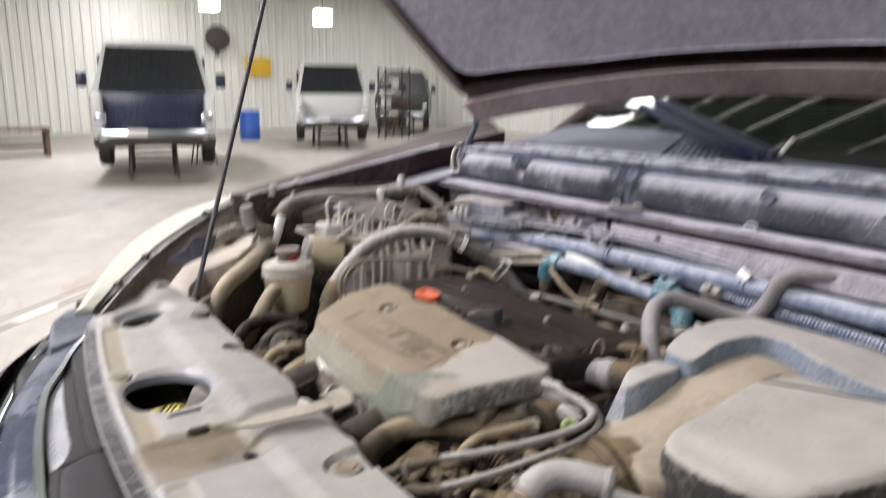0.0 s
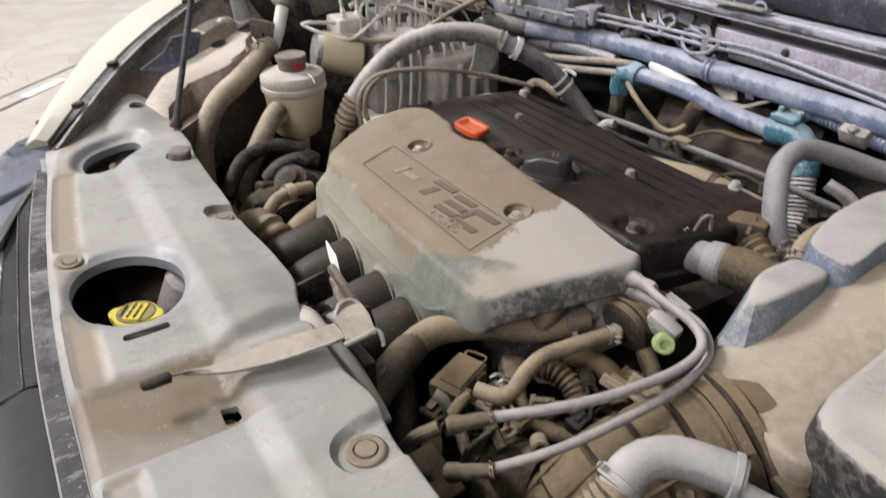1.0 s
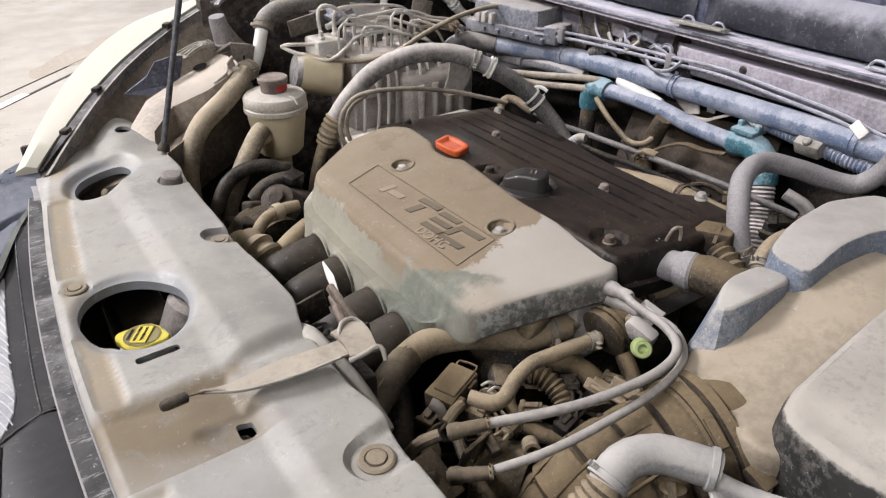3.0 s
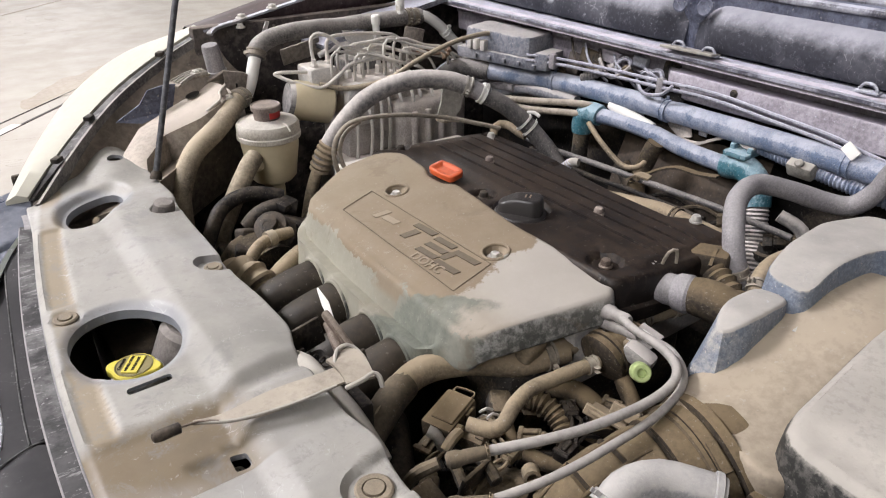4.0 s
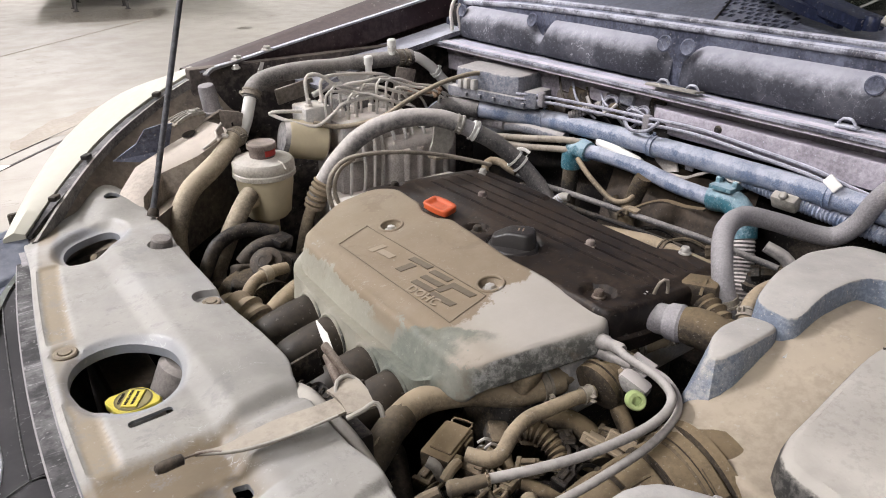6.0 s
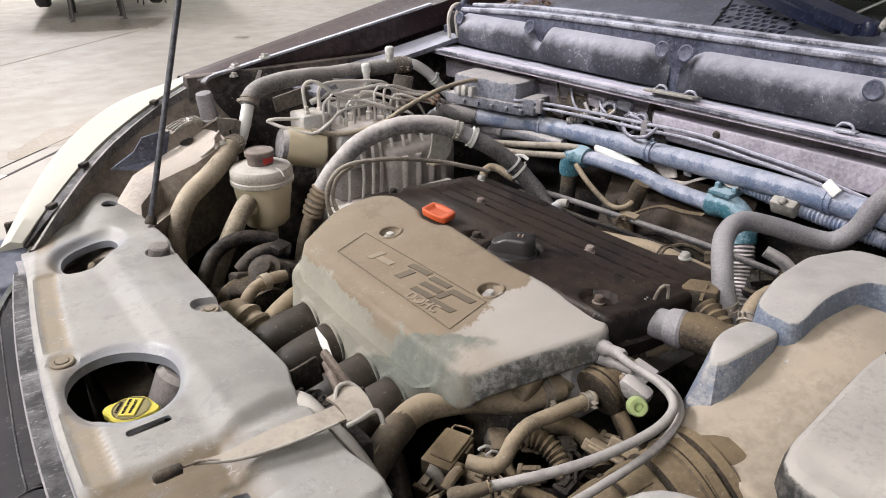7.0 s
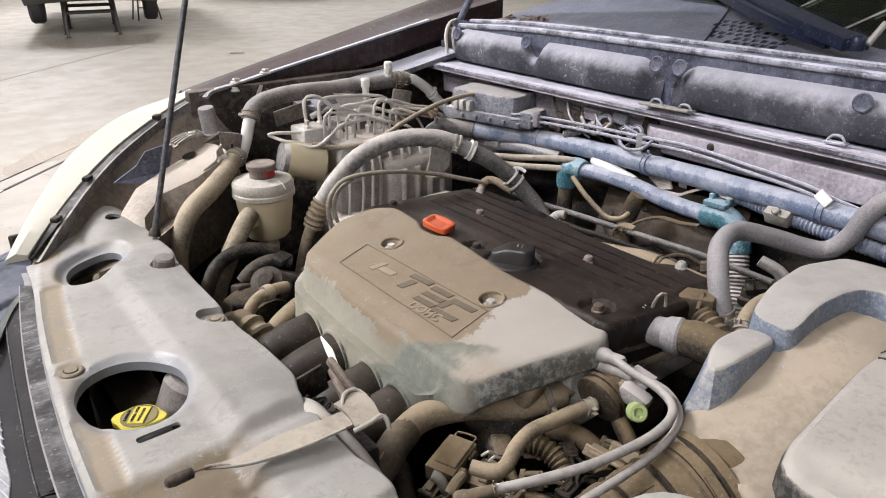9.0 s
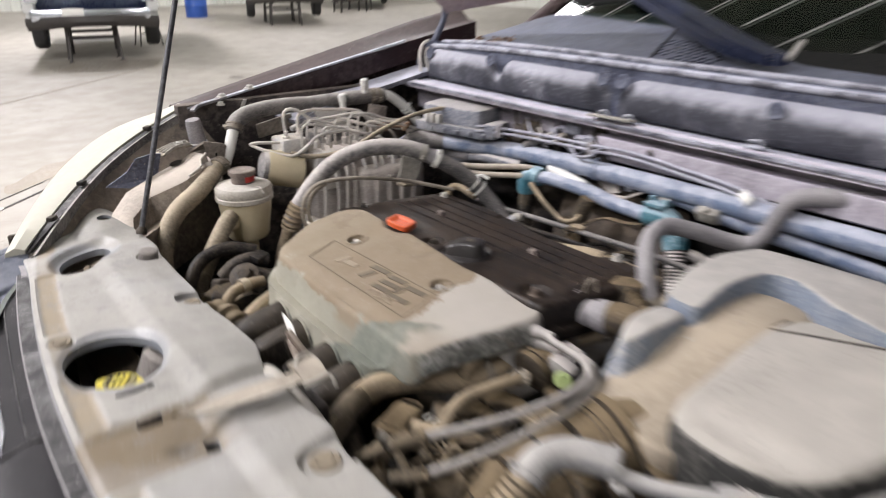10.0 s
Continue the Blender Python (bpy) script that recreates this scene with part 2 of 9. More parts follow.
def dusty(name, base, dust=TAN, top=0.85, side=0.3, rough=0.45, metal=0.0, scale=11.0, bump=0.25, chalk=0.12, scuff=0.0, ragged=0.0, blotch=1.0, hair=0.0, shine=0.5):
    """A surface under workshop dust: most on upward faces, blotchy, with fine grain and a few pale specks."""
    k = Nodes(name)
    nz = k.axes("Normal")[2]
    big = k.noise(scale, 5, 0.62)
    fine = k.noise(scale * 14, 3, 0.7)
    if ragged:
        tear = k.math("MULTIPLY", k.math("SUBTRACT", k.noise(scale * 4, 6, 0.75), 0.5), 1.3 * ragged)
        lie = k.ramp(k.math("ADD", nz, tear), 0.30, 0.52, side * 0.75, top)
    else:
        lie = k.ramp(nz, 0.05, 0.9, side * 0.75, top)
    patch = k.ramp(big, 0.34, 0.64, -0.34 * blotch, 0.24 * blotch)
    grain = k.ramp(fine, 0.3, 0.7, -0.14, 0.14)
    f = k.math("ADD", k.math("ADD", lie, patch), grain, True)
    d2 = tuple(min(1, c * 1.28) for c in dust)
    d1 = tuple(c * 0.8 for c in dust)
    dustcol = k.mix(k.noise(scale * 2.3, 4), d1, d2)
    col = k.mix(f, k.mix(k.ramp(fine, 0.35, 0.75), base, tuple(c * 1.5 for c in base)), dustcol)
    speck = k.ramp(k.noise(scale * 22, 3, 0.6), 0.64, 0.69, 0.0, min(1.0, chalk * 1.6))
    col = k.mix(speck, col, PALE)
    if scuff:
        scratch = k.ramp(k.noise(scale * 5, 6, 0.8, distort=1.2), 0.60, 0.68, 0.0, scuff)
        col = k.mix(scratch, col, (0.55, 0.57, 0.60))
    if hair:
        line = k.math("ABSOLUTE", k.math("SUBTRACT", k.noise(scale * 2.6, 3, 0.5, distort=2.0), 0.5))
        worn = k.math("MULTIPLY", k.ramp(line, 0.006, 0.012, hair, 0.0), k.ramp(k.noise(scale * 6, 3), 0.5, 0.6))
        col = k.mix(worn, col, (0.62, 0.63, 0.66))
    r = k.math("ADD", k.math("MULTIPLY", f, 0.9 - rough), rough, True)
    m = k.math("MULTIPLY", k.math("SUBTRACT", 1.0, f, True), metal)
    k.bump(fine, bump, 0.0012)
    k.bsdf.inputs["Specular IOR Level"].default_value = shine
    return k.done(col, r, m)


def plain(name, col, rough=0.5, metal=0.0, scale=20.0, vary=0.25, bump=0.1):
    k = Nodes(name)
    big = k.noise(scale, 4)
    fine = k.noise(scale * 12, 3)
    c = k.mix(big, tuple(x * (1 - vary) for x in col), tuple(min(1, x * (1 + vary)) for x in col))
    r = k.ramp(fine, 0.3, 0.7, max(0.02, rough - 0.08), min(1, rough + 0.1))
    k.bump(fine, bump, 0.001)
    return k.done(c, r, metal)


def glow(name, col, strength):
    k = Nodes(name)
    k.bsdf.inputs["Emission Color"].default_value = (*col, 1)
    k.bsdf.inputs["Emission Strength"].default_value = strength
    return k.done(col, 0.5)


def concrete():
    k = Nodes("concrete")
    a = k.noise(0.35, 6, 0.6)
    b = k.noise(3.0, 6, 0.65)
    c = k.noise(60, 3, 0.6)
    col = k.mix(k.ramp(a, 0.3, 0.7), (0.285, 0.262, 0.228), (0.345, 0.322, 0.284))
    col = k.mix(k.ramp(b, 0.45, 0.75, 0.0, 0.5), col, (0.28, 0.252, 0.212))
    col = k.mix(k.ramp(k.noise(1.1, 5, 0.7, distort=0.6), 0.60, 0.72, 0.0, 0.5), col, (0.225, 0.20, 0.17))
    crack = k.math("ABSOLUTE", k.math("SUBTRACT", k.noise(0.9, 3, 0.5, distort=1.2), 0.5))
    col = k.mix(k.math("MULTIPLY", k.ramp(crack, 0.0012, 0.003, 0.5, 0.0), k.ramp(a, 0.45, 0.55)), col, (0.16, 0.14, 0.12))
    k.bump(c, 0.25, 0.004)
    return k.done(col, k.ramp(b, 0.3, 0.7, 0.45, 0.7))


def corrugated(name, col):
    k = Nodes(name)
    x, y, z = k.axes()
    n = k.noise(0.6, 5, 0.6)
    streak = k.node("ShaderNodeTexNoise")
    sc = k.node("ShaderNodeMapping")
    sc.inputs["Scale"].default_value = (6, 6, 0.25)
    k.link(k.place(), sc.inputs[0])
    k.link(sc.outputs[0], streak.inputs["Vector"])
    streak.inputs["Scale"].default_value = 1.5
    c = k.mix(k.ramp(streak.outputs["Fac"], 0.4, 0.7, 0, 0.35), col, tuple(v * 0.72 for v in col))
    c = k.mix(k.ramp(n, 0.45, 0.7, 0, 0.25), c, tuple(v * 0.8 for v in col))
    return k.done(c, 0.55)


def engine_cover_mat():
    """Tan dust on grey-green plastic, wiped off in ragged patches on the front slope; paler dust on the near end."""
    k = Nodes("engine_cover_dust")
    x, y, z = k.axes()
    n1 = k.noise(26, 5, 0.7)
    n2 = k.noise(160, 3, 0.7)
    w = k.math("MULTIPLY", k.math("SUBTRACT", n1, 0.5), 0.10)
    bare = k.ramp(k.math("ADD", z, k.math("MULTIPLY", w, 0.6)), 0.9585, 0.9605, 1.0, 0.0)
    back = k.math("MULTIPLY", k.ramp(k.math("ADD", y, w), 0.495, 0.503), k.ramp(k.math("ADD", y, w), 0.572, 0.560))
    bare = k.math("MULTIPLY", bare, k.math("SUBTRACT", 1.0, k.math("MULTIPLY", back, k.ramp(z, 0.935, 0.95, 0.2, 0.9))))
    pale = k.ramp(k.math("SUBTRACT", k.math("ADD", y, k.math("MULTIPLY", w, 0.7)), k.math("MULTIPLY", x, 0.10)), 0.406, 0.400, 0.0, 1.0)
    pale = k.math("MULTIPLY", pale, k.ramp(k.math("ADD", x, k.math("MULTIPLY", w, 0.6)), 0.40, 0.45, 0.55, 1.0))
    tan = k.mix(k.noise(9, 5, 0.65), (0.175, 0.132, 0.084), (0.285, 0.228, 0.16))
    tan = k.mix(k.ramp(y, 0.6, 0.84, 0.0, 0.6), tan, (0.30, 0.25, 0.18))
    green = k.mix(k.noise(40, 5, 0.75), (0.125, 0.145, 0.13), (0.29, 0.285, 0.24))
    col = k.mix(pale, tan, k.mix(k.noise(14, 4), (0.35, 0.32, 0.28), (0.46, 0.43, 0.38)))
    col = k.mix(k.math("MULTIPLY", bare, 0.9), col, k.mix(k.ramp(y, 0.60, 0.5, 0.0, 0.75), k.mix(k.noise(34, 5, 0.7), (0.22, 0.215, 0.175), (0.37, 0.355, 0.29)), green))
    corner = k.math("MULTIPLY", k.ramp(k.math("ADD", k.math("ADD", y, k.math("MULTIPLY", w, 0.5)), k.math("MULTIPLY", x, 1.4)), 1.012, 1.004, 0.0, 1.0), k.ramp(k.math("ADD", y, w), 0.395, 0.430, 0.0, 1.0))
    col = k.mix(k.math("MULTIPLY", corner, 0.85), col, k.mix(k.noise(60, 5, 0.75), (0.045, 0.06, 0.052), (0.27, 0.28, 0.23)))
    face = k.ramp(k.axes("Normal")[1], -0.5, -0.8, 0.0, 1.0)
    scr = k.mix(k.ramp(k.noise(70, 6, 0.8), 0.42, 0.66), (0.055, 0.06, 0.06), (0.36, 0.36, 0.35))
    col = k.mix(k.math("MULTIPLY", face, k.ramp(z, 0.985, 0.97, 0.0, 0.85)), col, scr)
    streak = k.math("ABSOLUTE", k.math("SUBTRACT", k.noise(22, 4, 0.5, distort=2.5), 0.5))
    col = k.mix(k.math("MULTIPLY", k.ramp(streak, 0.004, 0.009, 0.2, 0.0), k.ramp(k.noise(30, 3), 0.52, 0.62)), col, (0.45, 0.43, 0.39))
    col = k.mix(k.ramp(k.noise(11, 6, 0.7, distort=0.8), 0.56, 0.66, 0.0, 0.4), col, (0.17, 0.125, 0.085))
    col = k.mix(k.ramp(n2, 0.62, 0.74, 0, 0.3), col, (0.45, 0.42, 0.37))
    k.bump(n2, 0.22, 0.001)
    return k.done(col, k.ramp(n1, 0.3, 0.7, 0.62, 0.9))


def radiator_cover_mat():
    """Grey plastic with a pale dust film, tan in the hollows along its front and in the latch channel."""
    k = Nodes("radiator_cover_dust_shade")
    x, y, z = k.axes()
    n1 = k.noise(7, 6, 0.65)
    n2 = k.noise(120, 3, 0.7)
    n3 = k.noise(30, 5, 0.7)
    col = k.mix(k.ramp(n1, 0.3, 0.7), (0.245, 0.235, 0.215), (0.37, 0.355, 0.325))
    wob = k.math("MULTIPLY", k.math("SUBTRACT", n3, 0.5), 0.03)
    bow = k.math("ADD", k.math("MULTIPLY", k.math("POWER", k.math("MAXIMUM", k.math("SUBTRACT", y, 0.42), 0.0), 1.815), 0.16), 0.004)
    f = k.math("ADD", k.math("SUBTRACT", x, bow), k.math("MULTIPLY", wob, 0.35))
    lowdown = k.ramp(z, 0.9835, 0.980, 0.25, 1.0)
    strip_ = k.math("MULTIPLY", k.math("MULTIPLY", k.ramp(f, 0.005, 0.010), k.ramp(f, 0.036, 0.028)), lowdown)
    yw = k.math("ADD", y, wob)
    chan = k.math("MULTIPLY", k.math("MULTIPLY", k.ramp(y, 0.3195, 0.324), k.ramp(yw, 0.432, 0.412)), k.ramp(k.math("ADD", x, wob), 0.150, 0.112))
    col = k.mix(k.math("MULTIPLY", strip_, 0.9), col, k.mix(n3, (0.20, 0.155, 0.098), (0.32, 0.26, 0.18)))
    col = k.mix(k.math("MULTIPLY", chan, 0.95), col, k.mix(k.noise(13, 5, 0.7), (0.115, 0.082, 0.045), (0.205, 0.157, 0.095)))
    col = k.mix(k.ramp(k.noise(16, 6, 0.75, distort=0.5), 0.55, 0.66, 0.0, 0.55), col, (0.20, 0.195, 0.19))
    col = k.mix(k.ramp(k.noise(5, 3, 0.5), 0.52, 0.68, 0.0, 0.45), col, (0.42, 0.415, 0.41))
    # bluish highlight round the two openings, painted into the colour
    for cx, cy, rx, ry in ((0.075, 0.563, 0.052, 0.067), (0.128, 0.930, 0.045, 0.058)):
        d = k.math("ADD", k.math("POWER", k.math("DIVIDE", k.math("SUBTRACT", x, cx), rx), 2.0), k.math("POWER", k.math("DIVIDE", k.math("SUBTRACT", y, cy), ry), 2.0))
        col = k.mix(k.ramp(k.math("ADD", d, k.math("MULTIPLY", wob, 9.0)), 1.6, 1.0, 0.0, 0.42), col, (0.25, 0.275, 0.335))
    line = k.math("ABSOLUTE", k.math("SUBTRACT", k.noise(17, 3, 0.5, distort=2.2), 0.5))
    col = k.mix(k.math("MULTIPLY", k.ramp(line, 0.002, 0.005, 0.5, 0.0), k.ramp(k.noise(24, 3), 0.54, 0.62)), col, (0.50, 0.49, 0.48))
    smear = k.noise(28, 6, 0.8, distort=0.4)
    col = k.mix(k.math("MULTIPLY", k.ramp(smear, 0.54, 0.64, 0.0, 0.5), k.ramp(n1, 0.42, 0.58)), col, (0.215, 0.205, 0.19))
    # steep sides shaded by colour: darker and cooler than the top
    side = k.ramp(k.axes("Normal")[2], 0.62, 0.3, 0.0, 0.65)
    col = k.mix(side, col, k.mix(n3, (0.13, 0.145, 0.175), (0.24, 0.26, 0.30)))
    col = k.mix(k.ramp(k.noise(90, 6, 0.85), 0.60, 0.68, 0.0, 0.4), col, (0.17, 0.16, 0.15))
    col = k.mix(k.ramp(n2, 0.62, 0.72, 0, 0.35), col, (0.45, 0.44, 0.42))
    k.bump(n2, 0.15, 0.0008)
    return k.done(col, k.ramp(n3, 0.3, 0.7, 0.44, 0.66))


def windscreen_mat():
    """Clear glass with thin pale streaks."""
    k = Nodes("windscreen_glass")
    x, y, z = k.axes()
    n = k.noise(8, 5, 0.7)
    s = k.math("SINE", k.math("MULTIPLY", k.math("ADD", y, k.math("MULTIPLY", x, 0.9)), 44.0))
    arcs = k.math("MULTIPLY", k.ramp(s, 0.975, 0.998, 0.0, 0.7), k.ramp(n, 0.35, 0.5))
    k.done((0.34, 0.34, 0.34), 0.7)
    clear = k.node("ShaderNodeBsdfTransparent")
    clear.inputs[0].default_value = (0.55, 0.60, 0.56, 1)
    shine = k.node("ShaderNodeBsdfGlossy")
    shine.inputs["Roughness"].default_value = 0.03
    a = k.node("ShaderNodeMixShader")
    lw = k.node("ShaderNodeLayerWeight")
    k.link(k.math("ADD", k.math("MULTIPLY", k.math("POWER", lw.outputs["Facing"], 5.0), 0.6), 0.03), a.inputs[0])
    k.link(clear.outputs[0], a.inputs[1])
    k.link(shine.outputs[0], a.inputs[2])
    b = k.node("ShaderNodeMixShader")
    k.link(arcs, b.inputs[0])
    k.link(a.outputs[0], b.inputs[1])
    k.link(k.bsdf.outputs[0], b.inputs[2])
    k.link(b.outputs[0], k.tree.nodes["Material Output"].inputs[0])
    return k.mat


def scuffed_mat():
    """Black rubber strip with pale cross scratches and a dusty film."""
    k = Nodes("scuffed_rubber")
    sc = k.node("ShaderNodeMapping")
    sc.inputs["Scale"].default_value = (22, 150, 22)
    sc.inputs["Rotation"].default_value = (0, 0, 0.25)
    k.link(k.place(), sc.inputs[0])
    a = k.noise(1.0, 6, 0.8, vec=sc.outputs[0])
    b = k.noise(18, 5, 0.7)
    c = k.noise(140, 3, 0.7)
    patch = k.math("MULTIPLY", k.ramp(b, 0.38, 0.66), k.ramp(k.axes()[1], 0.38, 0.56, 0.25, 1.0))
    col = k.mix(patch, (0.022, 0.021, 0.023), (0.19, 0.185, 0.185))
    col = k.mix(k.math("MULTIPLY", k.ramp(a, 0.55, 0.62), k.ramp(b, 0.40, 0.55, 0.03, 0.5)), col, (0.46, 0.45, 0.45))
    col = k.mix(k.ramp(c, 0.62, 0.70, 0.0, 0.6), col, (0.42, 0.41, 0.41))
    k.bump(a, 0.3, 0.001)
    k.bsdf.inputs["Specular IOR Level"].default_value = 0.3
    return k.done(col, k.ramp(b, 0.3, 0.7, 0.4, 0.65))


def pad_mat():
    """Dark felt: dust settled on the upper roll, thinning down the front, with fine pale specks and rubs."""
    k = Nodes("dusty_insulation_pad")
    x, y, z = k.axes()
    nz = k.axes("Normal")[2]
    big = k.noise(6, 5, 0.65)
    fine = k.noise(220, 3, 0.7)
    mid = k.noise(45, 5, 0.75)
    f = k.ramp(k.math("ADD", nz, k.math("MULTIPLY", k.math("SUBTRACT", mid, 0.5), 0.5)), 0.16, 0.78, 0.03, 1.0)
    f = k.math("ADD", f, k.ramp(big, 0.38, 0.68, -0.15, 0.20), True)
    f = k.math("ADD", f, k.ramp(k.noise(120, 5, 0.85), 0.56, 0.66, 0.0, 0.26), True)
    col = k.mix(f, k.mix(fine, (0.018, 0.019, 0.028), (0.05, 0.052, 0.068)), k.mix(mid, (0.28, 0.285, 0.335), (0.46, 0.455, 0.50)))
    col = k.mix(k.ramp(fine, 0.64, 0.72, 0.0, 0.5), col, (0.38, 0.39, 0.43))
    line = k.math("ABSOLUTE", k.math("SUBTRACT", k.noise(26, 3, 0.5, distort=2.0), 0.5))
    col = k.mix(k.math("MULTIPLY", k.ramp(line, 0.004, 0.009, 0.6, 0.0), k.ramp(big, 0.5, 0.6)), col, (0.5, 0.5, 0.54))
    k.bump(mid, 0.25, 0.002)
    return k.done(col, 0.75)


def satin_mat():
    """Black satin plastic with a thin dust film, specks and hairline scratches."""
    k = Nodes("grille_plastic")
    fine = k.noise(170, 4, 0.75)
    big = k.noise(11, 5, 0.7)
    col = k.mix(k.ramp(big, 0.35, 0.7), (0.011, 0.010, 0.013), (0.034, 0.031, 0.034))
    col = k.mix(k.ramp(fine, 0.66, 0.72, 0.0, 0.55), col, (0.34, 0.33, 0.33))
    line = k.math("ABSOLUTE", k.math("SUBTRACT", k.noise(30, 3, 0.5, distort=1.6), 0.5))
    col = k.mix(k.math("MULTIPLY", k.ramp(line, 0.003, 0.006, 0.5, 0.0), k.ramp(big, 0.52, 0.62)), col, (0.34, 0.33, 0.34))
    k.bump(fine, 0.08, 0.0006)
    k.bsdf.inputs["Specular IOR Level"].default_value = 0.3
    return k.done(col, k.ramp(big, 0.3, 0.7, 0.48, 0.62))


M = {}
M["concrete"] = concrete()
M["wall"] = corrugated("corrugated_wall", (0.74, 0.75, 0.70))
M["ceiling"] = corrugated("ceiling_sheet", (0.62, 0.66, 0.58))
M["lamp"] = glow("lamp_diffuser", (1.0, 0.97, 0.92), 14.0)
M["white_metal"] = plain("white_metal", (0.6, 0.6, 0.58), 0.4)
M["cover"] = engine_cover_mat()
M["rad"] = radiator_cover_mat()
M["glass"] = windscreen_mat()
# near-black stands in for shade in gaps, under vents and in the cabin
M["void"] = plain("unlit_black", (0.006, 0.006, 0.006), 0.9)
M["valve"] = dusty("valve_cover_plastic", (0.011, 0.0085, 0.0075), (0.105, 0.074, 0.052), 0.20, 0.05, 0.42, scale=7, bump=0.12, chalk=0.07, blotch=0.35, shine=0.25)
M["cable"] = dusty("grey_cable_sheath", (0.15, 0.14, 0.135), (0.41, 0.385, 0.36), 0.95, 0.35, 0.5, scale=9, blotch=0.5, chalk=0.15, bump=0.1)
M["clip_tan"] = dusty("tan_dusted_clip", (0.13, 0.105, 0.075), (0.27, 0.225, 0.165), 0.75, 0.25, 0.5, scale=40, blotch=0.8, bump=0.2)
# dark floor tone for the painted truck shadow and the chipped spot
M["shadow_chip"] = plain("shadow_chip_concrete", (0.155, 0.135, 0.11), 0.35, 0, 2, 0.35)
M["buffer"] = dusty("grey_buffer_rubber", (0.10, 0.09, 0.085), (0.27, 0.245, 0.225), 0.8, 0.25, 0.6, scale=20, blotch=0.5)
M["unit"] = dusty("dusty_alloy_unit", (0.15, 0.135, 0.125), (0.58, 0.53, 0.485), 1.0, 0.75, 0.6, scale=22, bump=0.4, chalk=0.2, blotch=0.6)
M["worn_edge"] = dusty("worn_edge", (0.07, 0.07, 0.09), (0.50, 0.51, 0.58), 0.9, 0.45, 0.45, scale=24, chalk=0.5, blotch=1.3, ragged=0.7, hair=0.5)
M["brown_shield"] = dusty("brown_heat_shield", (0.022, 0.016, 0.012), (0.115, 0.085, 0.058), 0.8, 0.42, 0.55, scale=8, blotch=0.9, chalk=0.1)
M["rod"] = dusty("grey_black_rod", (0.018, 0.018, 0.021), (0.22, 0.22, 0.25), 0.3, 0.2, 0.35, scale=9, blotch=0.4, chalk=0.1)
M["cap_black"] = plain("black_cap_plastic", (0.03, 0.027, 0.026), 0.38, 0, 30, 0.2)
M["blackhose"] = dusty("black_dusted_hose", (0.03, 0.03, 0.033), (0.27, 0.25, 0.235), 0.75, 0.3, 0.5, scale=16, blotch=0.5, chalk=0.5)
M["black"] = dusty("black_plastic", (0.010, 0.009, 0.009), (0.15, 0.12, 0.09), 0.26, 0.04, 0.5, scale=13, shine=0.3)
M["grime"] = dusty("grimy_cast_metal", (0.022, 0.02, 0.018), (0.225, 0.175, 0.115), 0.60, 0.12, 0.6, scale=17, bump=0.5, chalk=0.25, shine=0.3)
M["tanhose"] = dusty("dusty_rubber_hose", (0.035, 0.028, 0.021), (0.35, 0.28, 0.19), 0.98, 0.66, 0.7, scale=15, chalk=0.3, blotch=0.8)
M["darkhose"] = dusty("dark_dusty_hose", (0.04, 0.038, 0.038), (0.41, 0.385, 0.36), 0.9, 0.42, 0.6, scale=18, blotch=0.6, chalk=0.35)
M["greyhose"] = dusty("grey_dusty_hose", (0.06, 0.06, 0.065), (0.52, 0.485, 0.455), 0.98, 0.36, 0.65, scale=9, blotch=0.35, chalk=0.12, bump=0.12)
M["bluehose"] = dusty("blue_grey_dusty_pipe", (0.105, 0.14, 0.215), (0.43, 0.45, 0.52), 0.80, 0.30, 0.5, scale=30, chalk=0.7, scuff=0.75, ragged=0.8, hair=0.3)
M["teal"] = dusty("teal_plastic", (0.03, 0.115, 0.15), (0.33, 0.45, 0.51), 0.95, 0.36, 0.5, scale=18, chalk=0.5, ragged=0.9, hair=0.5)
M["pale"] = dusty("pale_dusted_plastic", (0.20, 0.19, 0.17), (0.42, 0.395, 0.35), 1.05, 0.40, 0.6, scale=9, bump=0.2, chalk=0.3, blotch=0.6)
M["boxtan"] = dusty("tan_dusted_plastic", (0.10, 0.08, 0.06), (0.385, 0.325, 0.25), 1.0, 0.6, 0.6, scale=6, bump=0.2, chalk=0.2, blotch=0.6)
M["boxblue"] = dusty("blue_grey_dusted_plastic", (0.135, 0.16, 0.205), (0.42, 0.40, 0.37), 1.1, 0.06, 0.5, scale=16, chalk=0.6, scuff=0.7, ragged=0.35, blotch=0.5)
M["boxdark"] = dusty("dark_textured_plastic", (0.019, 0.019, 0.018), (0.40, 0.375, 0.335), 1.1, 0.0, 0.6, scale=9, chalk=0.15, scuff=0.1, blotch=0.4, ragged=0.3)
M["steel"] = dusty("dusty_steel_line", (0.48, 0.47, 0.45), (0.66, 0.61, 0.55), 0.85, 0.65, 0.4, 0.3, scale=22)
M["alu"] = dusty("cast_aluminium", (0.48, 0.48, 0.48), (0.60, 0.555, 0.49), 0.85, 0.6, 0.42, 0.3, scale=16, bump=0.4)
M["bolt"] = plain("zinc_bolt", (0.55, 0.53, 0.49), 0.45, 0.4, 60)
M["cream"] = plain("translucent_cream_tank", (0.56, 0.485, 0.33), 0.45, 0, 18, 0.3)
M["tank_lid"] = dusty("tank_lid", (0.36, 0.33, 0.28), (0.56, 0.53, 0.48), 0.8, 0.35, 0.5, scale=18)
M["red"] = plain("red_ring", (0.45, 0.025, 0.02), 0.45)
M["yellow"] = plain("yellow_cap", (0.66, 0.56, 0.085), 0.5, 0, 40, 0.15)
